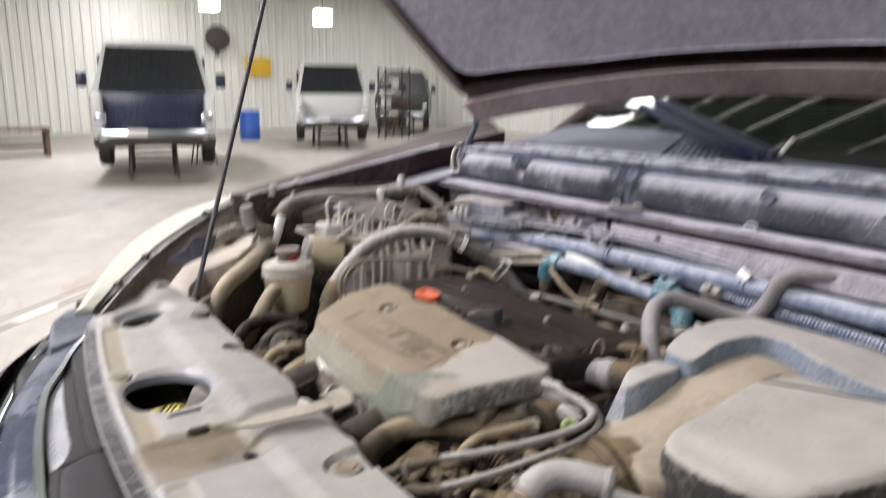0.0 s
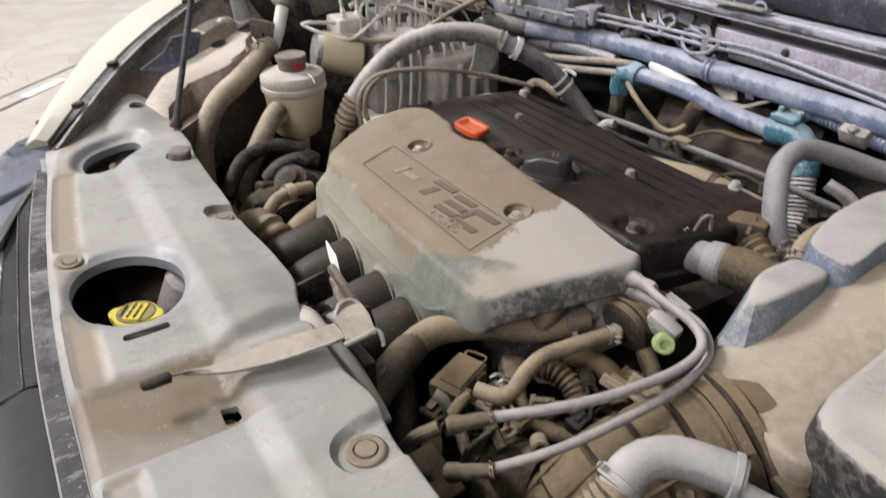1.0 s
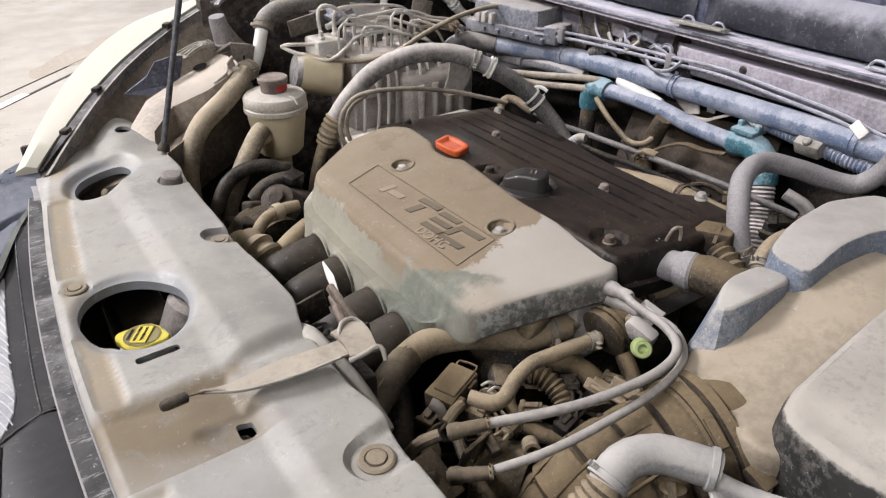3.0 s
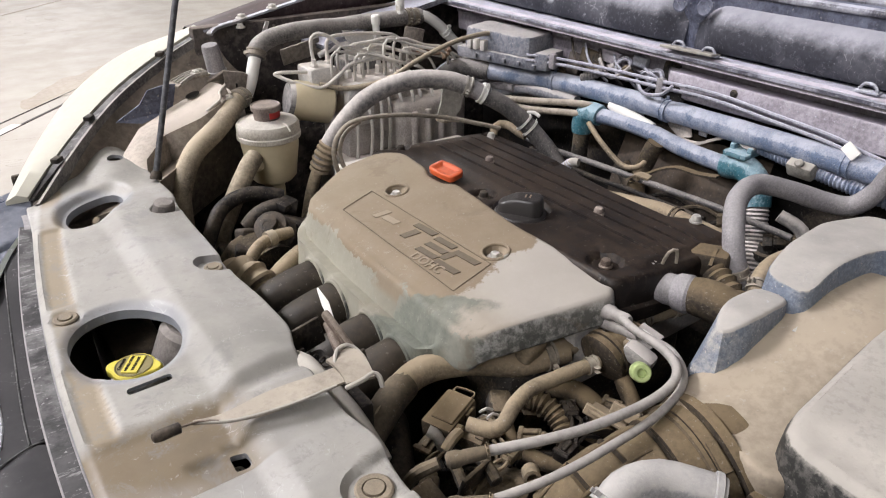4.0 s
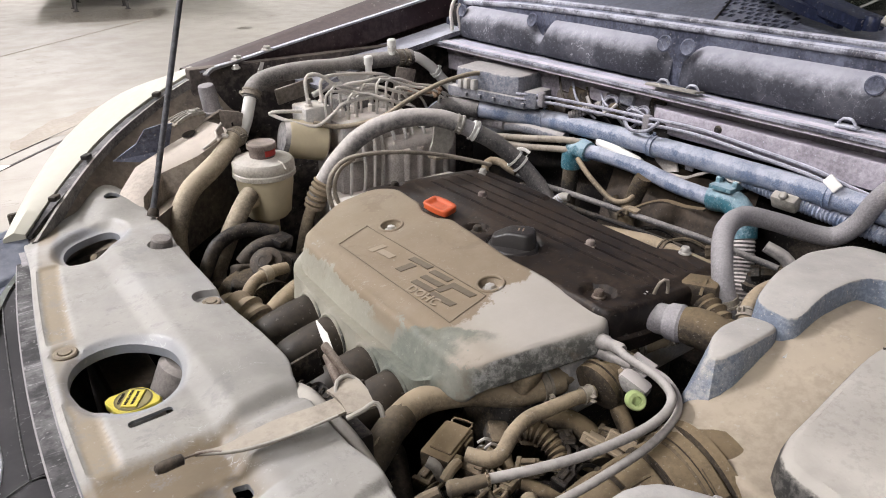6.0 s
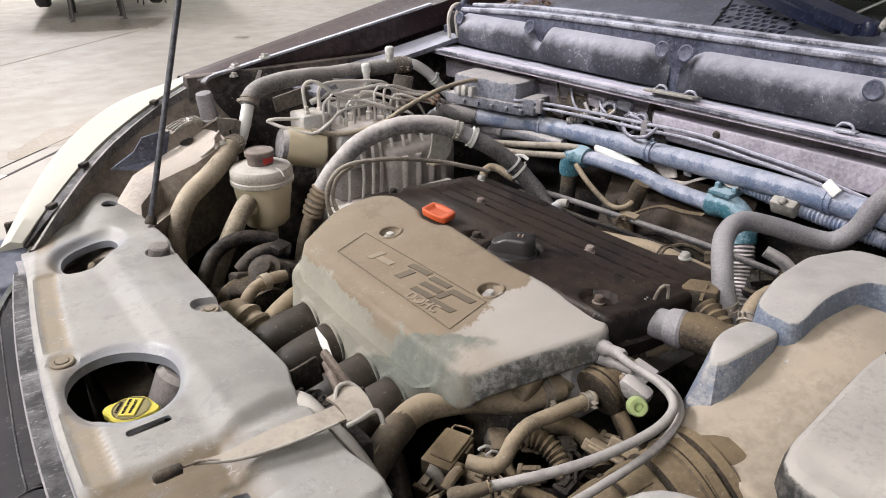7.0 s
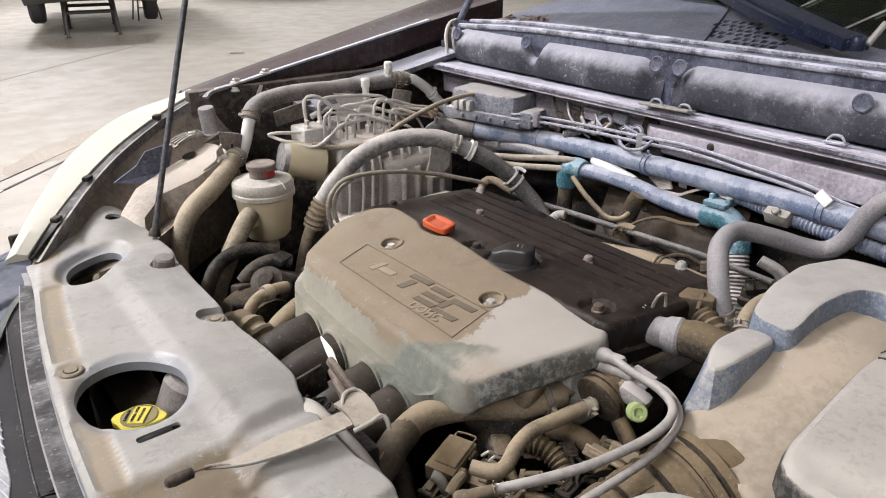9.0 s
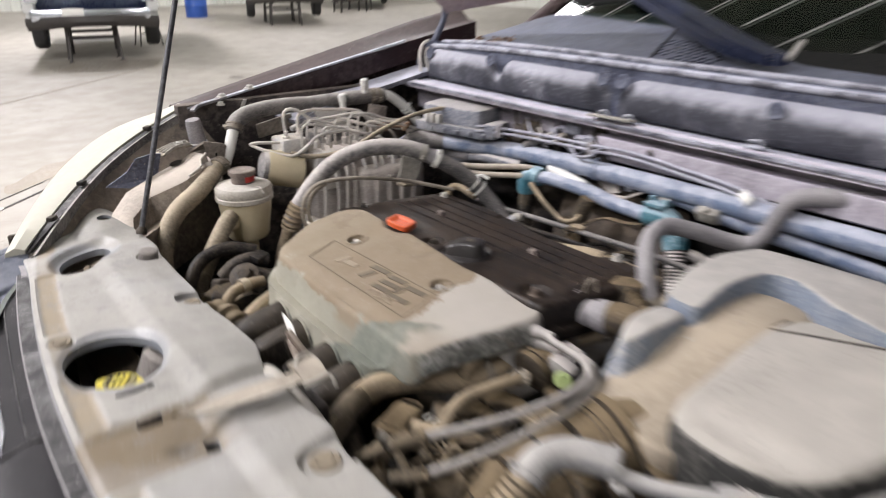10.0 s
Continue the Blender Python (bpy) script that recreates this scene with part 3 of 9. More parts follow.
M["ink"] = plain("black_ink", (0.02, 0.018, 0.012), 0.6)
M["orange"] = plain("orange_handle", (0.56, 0.10, 0.03), 0.42, 0, 90, 0.45)
M["green"] = plain("pale_green_cap", (0.36, 0.44, 0.19), 0.5, 0, 60, 0.15)
M["white"] = plain("white_plastic", (0.78, 0.77, 0.73), 0.5, 0, 40, 0.12)
M["plum"] = dusty("plum_paint", (0.030, 0.016, 0.018), (0.17, 0.135, 0.13), 0.26, 0.08, 0.42, scale=5, bump=0.05, blotch=0.6, shine=0.35)
M["wall_plum"] = dusty("dusted_plum_panel", (0.05, 0.038, 0.05), (0.56, 0.525, 0.585), 1.0, 0.72, 0.4, scale=12, chalk=0.15, scuff=0.15, blotch=0.4, hair=0.3)
M["fire"] = dusty("dusty_firewall", (0.045, 0.045, 0.055), (0.48, 0.485, 0.56), 0.98, 0.46, 0.55, scale=14, chalk=0.5, blotch=0.6, hair=0.5)
M["pad"] = pad_mat()
M["cowl"] = dusty("cowl_plastic", (0.032, 0.036, 0.058), (0.22, 0.237, 0.315), 0.66, 0.28, 0.42, scale=9, chalk=0.3, blotch=0.5, hair=0.15)
M["edge"] = dusty("bare_edge", (0.22, 0.23, 0.27), (0.58, 0.595, 0.66), 1.0, 0.4, 0.45, scale=30, chalk=0.5, hair=0.5)
M["headlamp"] = plain("clear_headlamp_lens", (0.50, 0.485, 0.41), 0.5, 0, 6, 0.05, 0.0)
M["chrome"] = plain("chrome", (0.70, 0.74, 0.82), 0.18, 1.0, 10, 0.06, 0.02)
M["grille"] = satin_mat()
M["scuffed"] = scuffed_mat()
M["wiper"] = dusty("satin_black_arm", (0.012, 0.018, 0.048), (0.13, 0.16, 0.28), 0.08, 0.0, 0.34, scale=9, chalk=0.3, blotch=0.3)
# paler copy of the plum: dust plus reflected light put into the colour
M["plum_lip_lit"] = dusty("lit_dusty_plum_flange", (0.26, 0.19, 0.20), (0.50, 0.43, 0.44), 0.6, 0.6, 0.35, scale=6, bump=0.05)
M["felt"] = dusty("hood_liner_felt", (0.33, 0.33, 0.40), (0.48, 0.47, 0.54), 0.3, 0.35, 0.9, scale=4, bump=0.4)
M["frame_tan"] = dusty("tan_dusted_frame", (0.075, 0.06, 0.052), (0.50, 0.445, 0.385), 1.0, 0.62, 0.5, scale=9, chalk=0.3, blotch=0.5)
M["rust"] = dusty("rusty_spring_steel", (0.16, 0.075, 0.04), (0.30, 0.24, 0.17), 0.5, 0.3, 0.7, scale=40)
M["rustgrey"] = dusty("tarnished_steel", (0.10, 0.075, 0.06), (0.32, 0.27, 0.22), 0.5, 0.3, 0.5, 0.3, scale=50)
M["wellfloor"] = dusty("dusty_well", (0.035, 0.03, 0.026), (0.30, 0.25, 0.20), 0.75, 0.42, 0.6, scale=6, blotch=0.5)
M["lever"] = dusty("tan_pale_lever", (0.13, 0.11, 0.085), (0.39, 0.345, 0.285), 0.9, 0.4, 0.5, scale=14)
M["tyre"] = plain("tyre_rubber", (0.03, 0.03, 0.03), 0.8)
M["truckwhite"] = plain("white_paint", (0.62, 0.63, 0.62), 0.25, 0, 3, 0.08, 0.0)
M["truckblue"] = plain("dark_blue_paint", (0.02, 0.028, 0.06), 0.3, 0, 3, 0.2, 0.0)
M["darkglass"] = plain("dark_glass", (0.008, 0.010, 0.014), 0.3, 0, 3, 0.1, 0.0)
M["stand"] = plain("dark_steel_stand", (0.05, 0.045, 0.042), 0.6)
M["barrel"] = plain("blue_plastic", (0.03, 0.10, 0.42), 0.4)
M["sign"] = plain("yellow_board", (0.72, 0.45, 0.03), 0.5)
M["brownwood"] = plain("brown_bench_wood", (0.12, 0.075, 0.05), 0.7)
M["stain"] = plain("oil_stain", (0.265, 0.225, 0.175), 0.5, 0, 3, 0.2)
M["lettering"] = plain("pale_lettering", (0.29, 0.235, 0.17), 0.7)
M["capgrey"] = dusty("smoky_cap", (0.10, 0.075, 0.07), (0.33, 0.28, 0.24), 0.7, 0.3, 0.3, scale=30)
M["can"] = dusty("grey_rubber_can", (0.17, 0.16, 0.17), (0.36, 0.345, 0.345), 0.7, 0.3, 0.5, scale=26, chalk=0.4, blotch=0.4)
M["guard"] = dusty("dark_brown_rubber", (0.02, 0.017, 0.014), (0.19, 0.15, 0.10), 0.75, 0.3, 0.6, scale=12, blotch=0.8)
M["relay"] = dusty("relay_box_plastic", (0.10, 0.11, 0.14), (0.42, 0.40, 0.385), 1.0, 0.30, 0.5, scale=14, chalk=0.4, blotch=0.5, ragged=0.5)
M["bellows"] = dusty("brown_dusty_rubber", (0.03, 0.024, 0.018), (0.185, 0.139, 0.083), 0.92, 0.14, 0.65, scale=13, chalk=0.15, blotch=0.5, shine=0.3)
M["elbow"] = dusty("grey_dusted_alloy", (0.22, 0.22, 0.225), (0.40, 0.385, 0.365), 0.95, 0.3, 0.5, scale=18, chalk=0.4, blotch=0.6, ragged=0.5)
M["slate"] = dusty("slate_blue_gloss", (0.045, 0.055, 0.085), (0.20, 0.21, 0.24), 0.22, 0.1, 0.2, scale=5, chalk=0.15, bump=0.05)
M["dustglass"] = dusty("dusty_clear_lens", (0.16, 0.18, 0.21), (0.42, 0.42, 0.42), 0.8, 0.4, 0.25, scale=14, chalk=0.4, hair=0.3)
M["truckdark"] = plain("dark_green_paint", (0.03, 0.04, 0.035), 0.35, 0, 3, 0.15, 0.0)
M["paletan"] = dusty("pale_dusty_hose", (0.06, 0.05, 0.038), (0.46, 0.39, 0.29), 0.98, 0.62, 0.7, scale=15, chalk=0.2, blotch=0.7)
M["olive"] = plain("olive_cap_face", (0.26, 0.225, 0.10), 0.5, 0, 60, 0.2)
M["innerwing"] = dusty("grimy_inner_wing", (0.022, 0.018, 0.018), (0.25, 0.21, 0.18), 0.60, 0.24, 0.5, scale=5, blotch=0.7, chalk=0.2, shine=0.3)
M["runner"] = dusty("satin_black_runner", (0.013, 0.010, 0.008), (0.085, 0.066, 0.045), 0.42, 0.12, 0.4, scale=7, blotch=0.5)
M["lettering_dark"] = plain("wiped_lettering", (0.125, 0.098, 0.066), 0.6)


# ---- the workshop ----
floor = part("floor", span(-16, 30, -12, 27, -0.2, 0, 0), M["concrete"], smooth=0)
tagged(floor, "pale worn concrete workshop floor with stains and joints", "floor", kind="structure")


def ribbed_wall(name, x0, y0, x1, y1, height, pitch=0.3, depth=0.03):
    """A wall of upright metal sheet with a trapezoid profile, and a plain backing."""
    d = Vector((x1 - x0, y1 - y0))
    n = int(d.length / pitch)
    u, w = d.normalized(), Vector((-d.y, d.x)).normalized()
    prof = []
    for i in range(n):
        for a, b in ((0, 0), (0.55, 0), (0.65, 1), (0.9, 1)):
            prof.append(Vector((x0, y0)) + u * (i + a) * pitch + w * b * depth)
    V = [(p.x, p.y, 0) for p in prof] + [(p.x, p.y, height) for p in prof]
    m = len(prof)
    F = [(i, i + 1, i + 1 + m, i + m) for i in range(m - 1)]
    c = (Vector((x0, y0)) + Vector((x1, y1))) / 2 - w * 0.12
    ang = math.degrees(math.atan2(d.y, d.x))
    back = box(c.x, c.y, height / 2, d.length + 0.3, 0.2, height, 0, 1, 0, 0, ang)
    ob = part(name, join((V, F), back), M["wall"], smooth=0)
    return tagged(ob, "white corrugated metal workshop wall", "wall", kind="structure")


ribbed_wall("wall_north", 18, 26.5, -16, 26.5, 6.0)
ribbed_wall("wall_west", -16, 26.5, -16, -12, 6.0, 0.6)
ribbed_wall("wall_south", -16, -12, 18, -12, 6.0, 0.6)
ribbed_wall("wall_east", 18, -12, 18, 26.5, 6.0, 0.6)
ceil = [span(-16.2, 30.2, -12.2, 26.8, 6.0, 6.2, 0)]
for i in range(16):
    ceil.append(span(-16, 30, -11.5 + 2.5 * i, -11.38 + 2.5 * i, 5.8, 6.0, 0))
tagged(part("ceiling", join(*ceil), M["ceiling"], smooth=0), "pale sheet ceiling on steel purlins", "ceiling", kind="structure")


def ceiling_light(x, y, energy, z=5.2, sx=0.5, sy=2.4):
    t = thing("ceiling_light", (x, y, z), "long white fluorescent shop light under the ceiling", "ceiling light", "ceiling lights")
    part("housing", box(x, y, z + 0.05, sx + 0.1, sy + 0.1, 0.08, 0.01), M["white_metal"], t)
    part("diffuser", box(x, y, z - 0.005, sx, sy, 0.03, 0.01), M["lamp"], t)
    for s in (-1, 1):
        part("hanger", rod((x, y + s * sy * 0.4, z + 0.08), (x, y + s * sy * 0.4, 6.0), 0.01, 8), M["white_metal"], t)
    la = bpy.data.lights.new("shop_light", "AREA")
    la.shape, la.size, la.size_y, la.energy = "RECTANGLE", sx, sy, energy
    la.color = LAMP
    lo = new("shop_light", la)
    lo.location = (x, y, z - 0.03)


for x, y, e in LIGHTS:
    ceiling_light(x, y, e)

# the stain and the drain channel beside the car
ol = [(x + 0.05 * noise.noise(Vector((x * 5, y * 5, 0))), y + 0.09 * noise.noise(Vector((x * 4, y * 4, 3)))) for x, y in ellipse(0.80, 5.46, 0.56, 0.155, 90, 47)]
tagged(part("oil_stain", ([(x, y, 0.004) for x, y in ol], [tuple(range(len(ol)))]), M["stain"], smooth=0), "damp brown oil stain on the concrete floor", "stain", kind="structure")
# the truck's cast shadow, painted as a flat dark shape on the floor
ol = [(x + 0.16 * noise.noise(Vector((x * 2, y * 2, 0))), y + 0.16 * noise.noise(Vector((x * 2, y * 2, 3)))) for x, y in ellipse(2.62, 11.35, 0.86, 0.62, 90, 8)]
tagged(part("truck_shadow_patch", ([(x, y, 0.005) for x, y in ol], [tuple(range(len(ol)))]), M["shadow_chip"], smooth=0), "painted dark truck shadow on the concrete by the trestles", "stain", kind="structure")
ol = [(x + 0.02 * noise.noise(Vector((x * 9, y * 9, 0))), y) for x, y in ellipse(3.66, 9.05, 0.10, 0.10, 30)]
tagged(part("chipped_spot", ([(x, y, 0.005) for x, y in ol], [tuple(range(len(ol)))]), M["shadow_chip"], smooth=0), "small chipped spot in the concrete floor", "stain", kind="structure")
dr = thing("floor_joint", (0.3, 4.8, 0), "narrow dark joint with a metal drain strip in the floor", "floor joint", kind="structure")
part("gap", box(0.26, 4.62, 0.002, 7.0, 0.018, 0.006, 0, 1, 0, 0, 45.5), M["stand"], dr)
part("gap", box(0.50, 5.05, 0.002, 7.0, 0.007, 0.006, 0, 1, 0, 0, 44.5), M["stand"], dr)
part("gap", box(1.70, 9.48, 0.003, 3.4, 0.012, 0.004, 0, 1, 0, 0, 43), M["stain"], dr)
part("drain_strip", box(0.21, 4.60, 0.004, 0.34, 0.06, 0.006, 0.002, 1, 0, 0, 45.5), M["steel"], dr, "pale metal drain strip")


def sawhorse(x, y, rz, h=0.62, w=0.72):
    t = thing("sawhorse", (x, y, 0), "dark steel trestle stand under a raised vehicle", "trestle", "trestle stands")
    m = pose(x, y, 0, 0, 0, rz)
    for sx in (-1, 1):
        for sy in (-1, 1):
            part("leg", moved(rod((sx * w / 2, sy * 0.22, 0), (sx * w / 2 * 0.94, sy * 0.10, h), 0.022, 10), m), M["stand"], t)
            part("foot", moved(box(sx * w / 2, sy * 0.22, 0.005, 0.08, 0.06, 0.01, 0.002, 1), m), M["stand"], t)
    for sy in (-1, 1):
        part("crossbar", moved(rod((-w / 2 * 0.97, sy * 0.16, h * 0.55), (w / 2 * 0.97, sy * 0.16, h * 0.55), 0.014, 8), m), M["stand"], t)
        for sx in (-1, 1):
            part("brace", moved(rod((sx * w * 0.47, sy * 0.13, h * 0.72), (sx * w * 0.3, sy * 0.11, h), 0.012, 8), m), M["stand"], t)
    part("top_beam", moved(box(0, 0, h + 0.02, w * 1.15, 0.24, 0.05, 0.005), m), M["stand"], t)
    return t


def stool(x, y):
    t = thing("work_stool", (x, y, 0), "low dark steel folding stool on the floor", "stool")
    for sx in (-1, 1):
        for sy in (-1, 1):
            part("leg", rod((x + sx * 0.2, y + sy * 0.18, 0), (x + sx * 0.12, y + sy * 0.1, 0.6), 0.014, 8), M["stand"], t)
    part("seat", box(x, y, 0.61, 0.34, 0.3, 0.03, 0.008), M["stand"], t)
    part("rung", rod((x - 0.18, y - 0.16, 0.22), (x + 0.18, y - 0.16, 0.22), 0.01, 8), M["stand"], t)
    part("rung", rod((x - 0.18, y - 0.16, 0.4), (x + 0.16, y - 0.14, 0.4), 0.01, 8), M["stand"], t)


def stripped_truck(x, y, rz, label, dark, base=0.62, body=None):
    """A pickup cab on trestles, its front end taken off."""
    t = thing("truck", (x, y, base), label, "truck", "vehicles on trestles")
    m = pose(x, y, base, 0, 0, rz)
    W = 0.93
    cab = [(-W, 0.0), (-W, 0.75), (-W * 0.96, 0.85), (-W * 0.78, 1.50), (-W * 0.68, 1.57), (W * 0.68, 1.57), (W * 0.78, 1.50), (W * 0.96, 0.85), (W, 0.75), (W, 0.0)]
    n = len(cab)
    V = [(px, 0.35 if pz > 1.2 else 0.0, pz) for px, pz in cab] + [(px, 3.4 if pz > 1.2 else 3.9, pz) for px, pz in cab]
    F = [(i, (i + 1) % n, (i + 1) % n + n, i + n) for i in range(n)] + [tuple(range(n)), tuple(range(n, 2 * n))[::-1]]
    part("body", moved((V, F), m), body or M["truckwhite"], t)
    ws = [(-W * 0.88, -0.10, 0.76), (W * 0.88, -0.10, 0.76), (W * 0.72, 0.20, 1.48), (-W * 0.72, 0.20, 1.48)]
    V2 = ws + [(a, b + 0.03, c) for a, b, c in ws]
    part("windscreen", moved((V2, [(0, 1, 2, 3), (7, 6, 5, 4), (0, 4, 5, 1), (1, 5, 6, 2), (2, 6, 7, 3), (3, 7, 4, 0)]), m), M["darkglass"], t)
    part("firewall", moved(span(-W * 0.86, W * 0.86, -0.14, 0.02, 0.14, 0.75, 0.03), m), dark, t)
    part("bumper", moved(span(-W * 0.9, W * 0.86, -0.5, -0.3, -0.02, 0.16, 0.04), m), M["chrome"], t)
    part("plate", moved(span(-0.42, -0.12, -0.515, -0.502, 0.0, 0.17, 0.003), m), M["white"], t)
    V = []
    for u in np.linspace(-1, 1, 17):
        o = 0.10 * u * u
        V += [(u * W * 0.98, -0.56 + o, 0.07 - 0.03 * u * u), (u * W * 0.98, -0.57 + o, -0.02 - 0.03 * u * u), (u * W * 0.96, -0.50 + o, -0.09 - 0.05 * u * u), (u * W * 0.94, -0.36 + o, -0.06)]
    part("valance", moved((V, [(i * 4 + k, (i + 1) * 4 + k, (i + 1) * 4 + k + 1, i * 4 + k + 1) for i in range(16) for k in range(3)]), m), M["stand"], t, "dark grey plastic valance", smooth=50)
    part("crossmember", moved(span(-W * 0.8, W * 0.8, -0.32, -0.2, -0.04, 0.08, 0.02), m), M["truckblue"], t)
    for s in (-1, 1):
        part("wing", moved(span(min(s * W, s * W * 0.82), max(s * W, s * W * 0.82), -0.45, 0.1, 0.1, 0.72, 0.05), m), body or M["truckwhite"], t)
        part("lamp", moved(span(min(s * 0.88, s * 0.7), max(s * 0.88, s * 0.7), -0.49, -0.43, 0.25, 0.42, 0.02), m), M["chrome"], t)
        part("mirror", moved(box(s * 1.08, 0.25, 0.95, 0.16, 0.08, 0.24, 0.03), m), M["truckblue"], t)
        part("tyre", moved(lathe([(0.20, -0.1), (0.33, -0.1), (0.36, -0.06), (0.36, 0.06), (0.33, 0.1), (0.20, 0.1)], 28, pose(s * 0.82, 0.55, -0.12, 0, 90, 0)), m), M["tyre"], t)
        part("side_window", moved(span(min(s * 0.86, s * 0.82), max(s * 0.86, s * 0.82), 0.7, 2.0, 0.9, 1.35, 0.01), m), M["darkglass"], t)
    return t


stripped_truck(2.75, 12.2, -14, "white pickup with its dark blue front opened, raised on trestles", M["truckblue"])
sawhorse(2.66, 12.15, -8)
sawhorse(2.95, 13.4, -8)
stool(4.0, 13.9)
stripped_truck(8.25, 16.9, -22, "white van with a bare front, raised on trestles beside others", M["truckwhite"])
sawhorse(8.1, 16.6, -20)
sawhorse(8.5, 17.8, -20)
stripped_truck(13.2, 21.5, -35, "dark green pickup raised on trestles against the wall", M["stand"], body=M["truckdark"])
sawhorse(13.0, 21.1, -35)
bn = thing("workbench", (0.7, 17.4, 0), "brown wooden workbench against the corrugated wall", "workbench")
part("top", span(-0.8, 1.7, 17.0, 17.7, 0.55, 0.62, 0.01), M["brownwood"], bn)
for bx in (-0.7, 1.6):
    for by in (17.05, 17.6):
        part("leg", span(bx, bx + 0.08, by, by + 0.08, 0, 0.55, 0.005), M["brownwood"], bn)
part("shelf", span(-0.7, 1.6, 17.1, 17.6, 0.2, 0.24, 0.005), M["brownwood"], bn)
dm = thing("oil_drum", (7.3, 20.5, 0), "blue plastic drum standing by the wall", "drum")
part("drum", lathe([(0.26, 0), (0.29, 0.02), (0.29, 0.3), (0.3, 0.32), (0.29, 0.34), (0.29, 0.85), (0.26, 0.88)], 24, Matrix.Translation((7.3, 20.5, 0))), M["barrel"], dm)
rk = thing("equipment_rack", (12.0, 20.0, 0), "dark steel rack of parts against the wall", "rack")
for rx in (11.55, 12.45):
    for ry in (19.85, 20.3):
        part("post", span(rx, rx + 0.05, ry, ry + 0.05, 0, 2.2, 0.004), M["stand"], rk)
for i in range(4):
    part("shelf", span(11.53, 12.52, 19.85, 20.35, 0.3 + 0.6 * i, 0.34 + 0.6 * i, 0.004), M["stand"], rk)
for i in range(9):
    bx, bz = 11.62 + 0.28 * (i % 3), 0.34 + 0.6 * (i // 3)
    part("crate", span(bx, bx + 0.22, 19.95, 20.25, bz, bz + 0.22 + 0.1 * (i % 2), 0.01), M[("stand", "brownwood", "truckdark", "truckwhite")[i % 4]], rk)
for lx, ly, lz in ((6.15, 20.0, 3.80), (9.51, 20.0, 3.62)):
    hb_ = thing("hanging_lamp", (lx, ly, lz), "white glowing box lamp hung from the roof", "lamp", "hanging lamps")
    part("diffuser", span(lx - 0.24, lx + 0.24, ly - 0.2, ly + 0.2, lz - 0.2, lz + 0.16, 0.03), M["lamp"], hb_)
    part("chain", rod((lx, ly, lz + 0.16), (lx, ly, 6.0), 0.015, 6), M["stand"], hb_)
part("bung", lathe([(0.04, 0), (0.04, 0.02), (0.03, 0.03)], 12, Matrix.Translation((7.4, 20.5, 0.87))), M["stand"], dm)
sg = thing("wall_board", (8.6, 26.3, 2.4), "yellow sign board hung on the wall", "board")
part("panel", span(9.3, 10.3, 26.32, 26.38, 2.0, 2.7, 0.01), M["sign"], sg)
fn = thing("wall_fan", (8.3, 26.1, 3.2), "dark round fan fixed high on the wall", "fan")
part("housing", lathe([(0.25, 0), (0.42, 0.02), (0.45, 0.1), (0.4, 0.2), (0.1, 0.25)], 24, pose(8.3, 26.3, 3.3, 90, 0, 0)), M["stand"], fn)
part("bracket", span(8.25, 8.35, 26.25, 26.45, 2.7, 3.0, 0.01), M["stand"], fn)

# ---- the car: body shell ----
car = thing("car", (1.0, 0.43, 0), "plum car with its bonnet up, dusty engine bay exposed", "car")


def flank(s, name):
    """A front wing: a top ledge with a dark gutter, rolling over to the side; s is +1 on the far side."""
    V, F = [], []
    X = [0.415, 0.47, 0.55, 0.65, 0.8, 0.95, 1.1, 1.25]
    for x in X:
        t = (x - 0.42) / 0.7
        zi = 1.122 + 0.165 * (x - 0.42)
        yi = 0.825 + 0.07 * min(1, max(0, t)) * 0.75
        r = 0.001 + 0.030 * min(1, max(0, t))
        cross = [(yi, zi - 0.05), (yi, zi), (yi + 0.012, zi + 0.003), (yi + 0.03, zi + 0.004), (yi + 0.06, zi + 0.8 * r), (yi + 0.085, zi + r), (yi + 0.105, zi + r - 0.012),
                 (yi + 0.125, zi - 0.05), (yi + 0.135, zi - 0.2), (yi + 0.14, zi - 0.45), (yi + 0.12, zi - 0.62)]
        V += [(x, 0.43 + s * a, b) for a, b in cross]
    m = 11
    for i in range(len(X) - 1):
        for k in range(m - 1):
            q = (i * m + k, i * m + k + 1, (i + 1) * m + k + 1, (i + 1) * m + k)
            F.append(q if s < 0 else q[::-1])
    return part(name, (V, F), M["plum"], car, "dark plum painted front wing" if s > 0 else "")


flank(1, "wing")
flank(-1, "wing")
# bare metal lip along the wing's inner edge
lip = [(0.42, 1.258, 1.128), (0.5, 1.262, 1.140), (0.6, 1.270, 1.157), (0.8, 1.285, 1.190), (1.0, 1.30, 1.224)]
part("wing_lip", strip([(x, y - 0.008, z) for x, y, z in lip], 0.011, 0.004), M["edge"], car)
ledge = [(0.62, 1.205, 1.085), (0.75, 1.225, 1.118), (0.87, 1.235, 1.132), (1.0, 1.235, 1.155), (1.1, 1.235, 1.17)]
part("inner_ledge", strip(ledge, 0.085, 0.01), M["fire"], car, "dusty grey ledge inside the wing")
gut = join(span(0.40, 1.2, 1.16, 1.262, 0.70, 0.96, 0.01), span(0.40, 1.25, 1.245, 1.27, 0.9, 1.135, 0.004))
part("inner_wing", gut, M["innerwing"], car)
part("inner_wing", span(0.0, 1.25, -0.42, -0.36, 0.5, 1.10, 0.01), M["black"], car)
for x, y, z in ((0.500, 1.256, 1.140), (0.566, 1.262, 1.151)):
    part("wing_bolt", bolt_geo(x, y, z, 0.008, 0.009), M["bolt"], car)

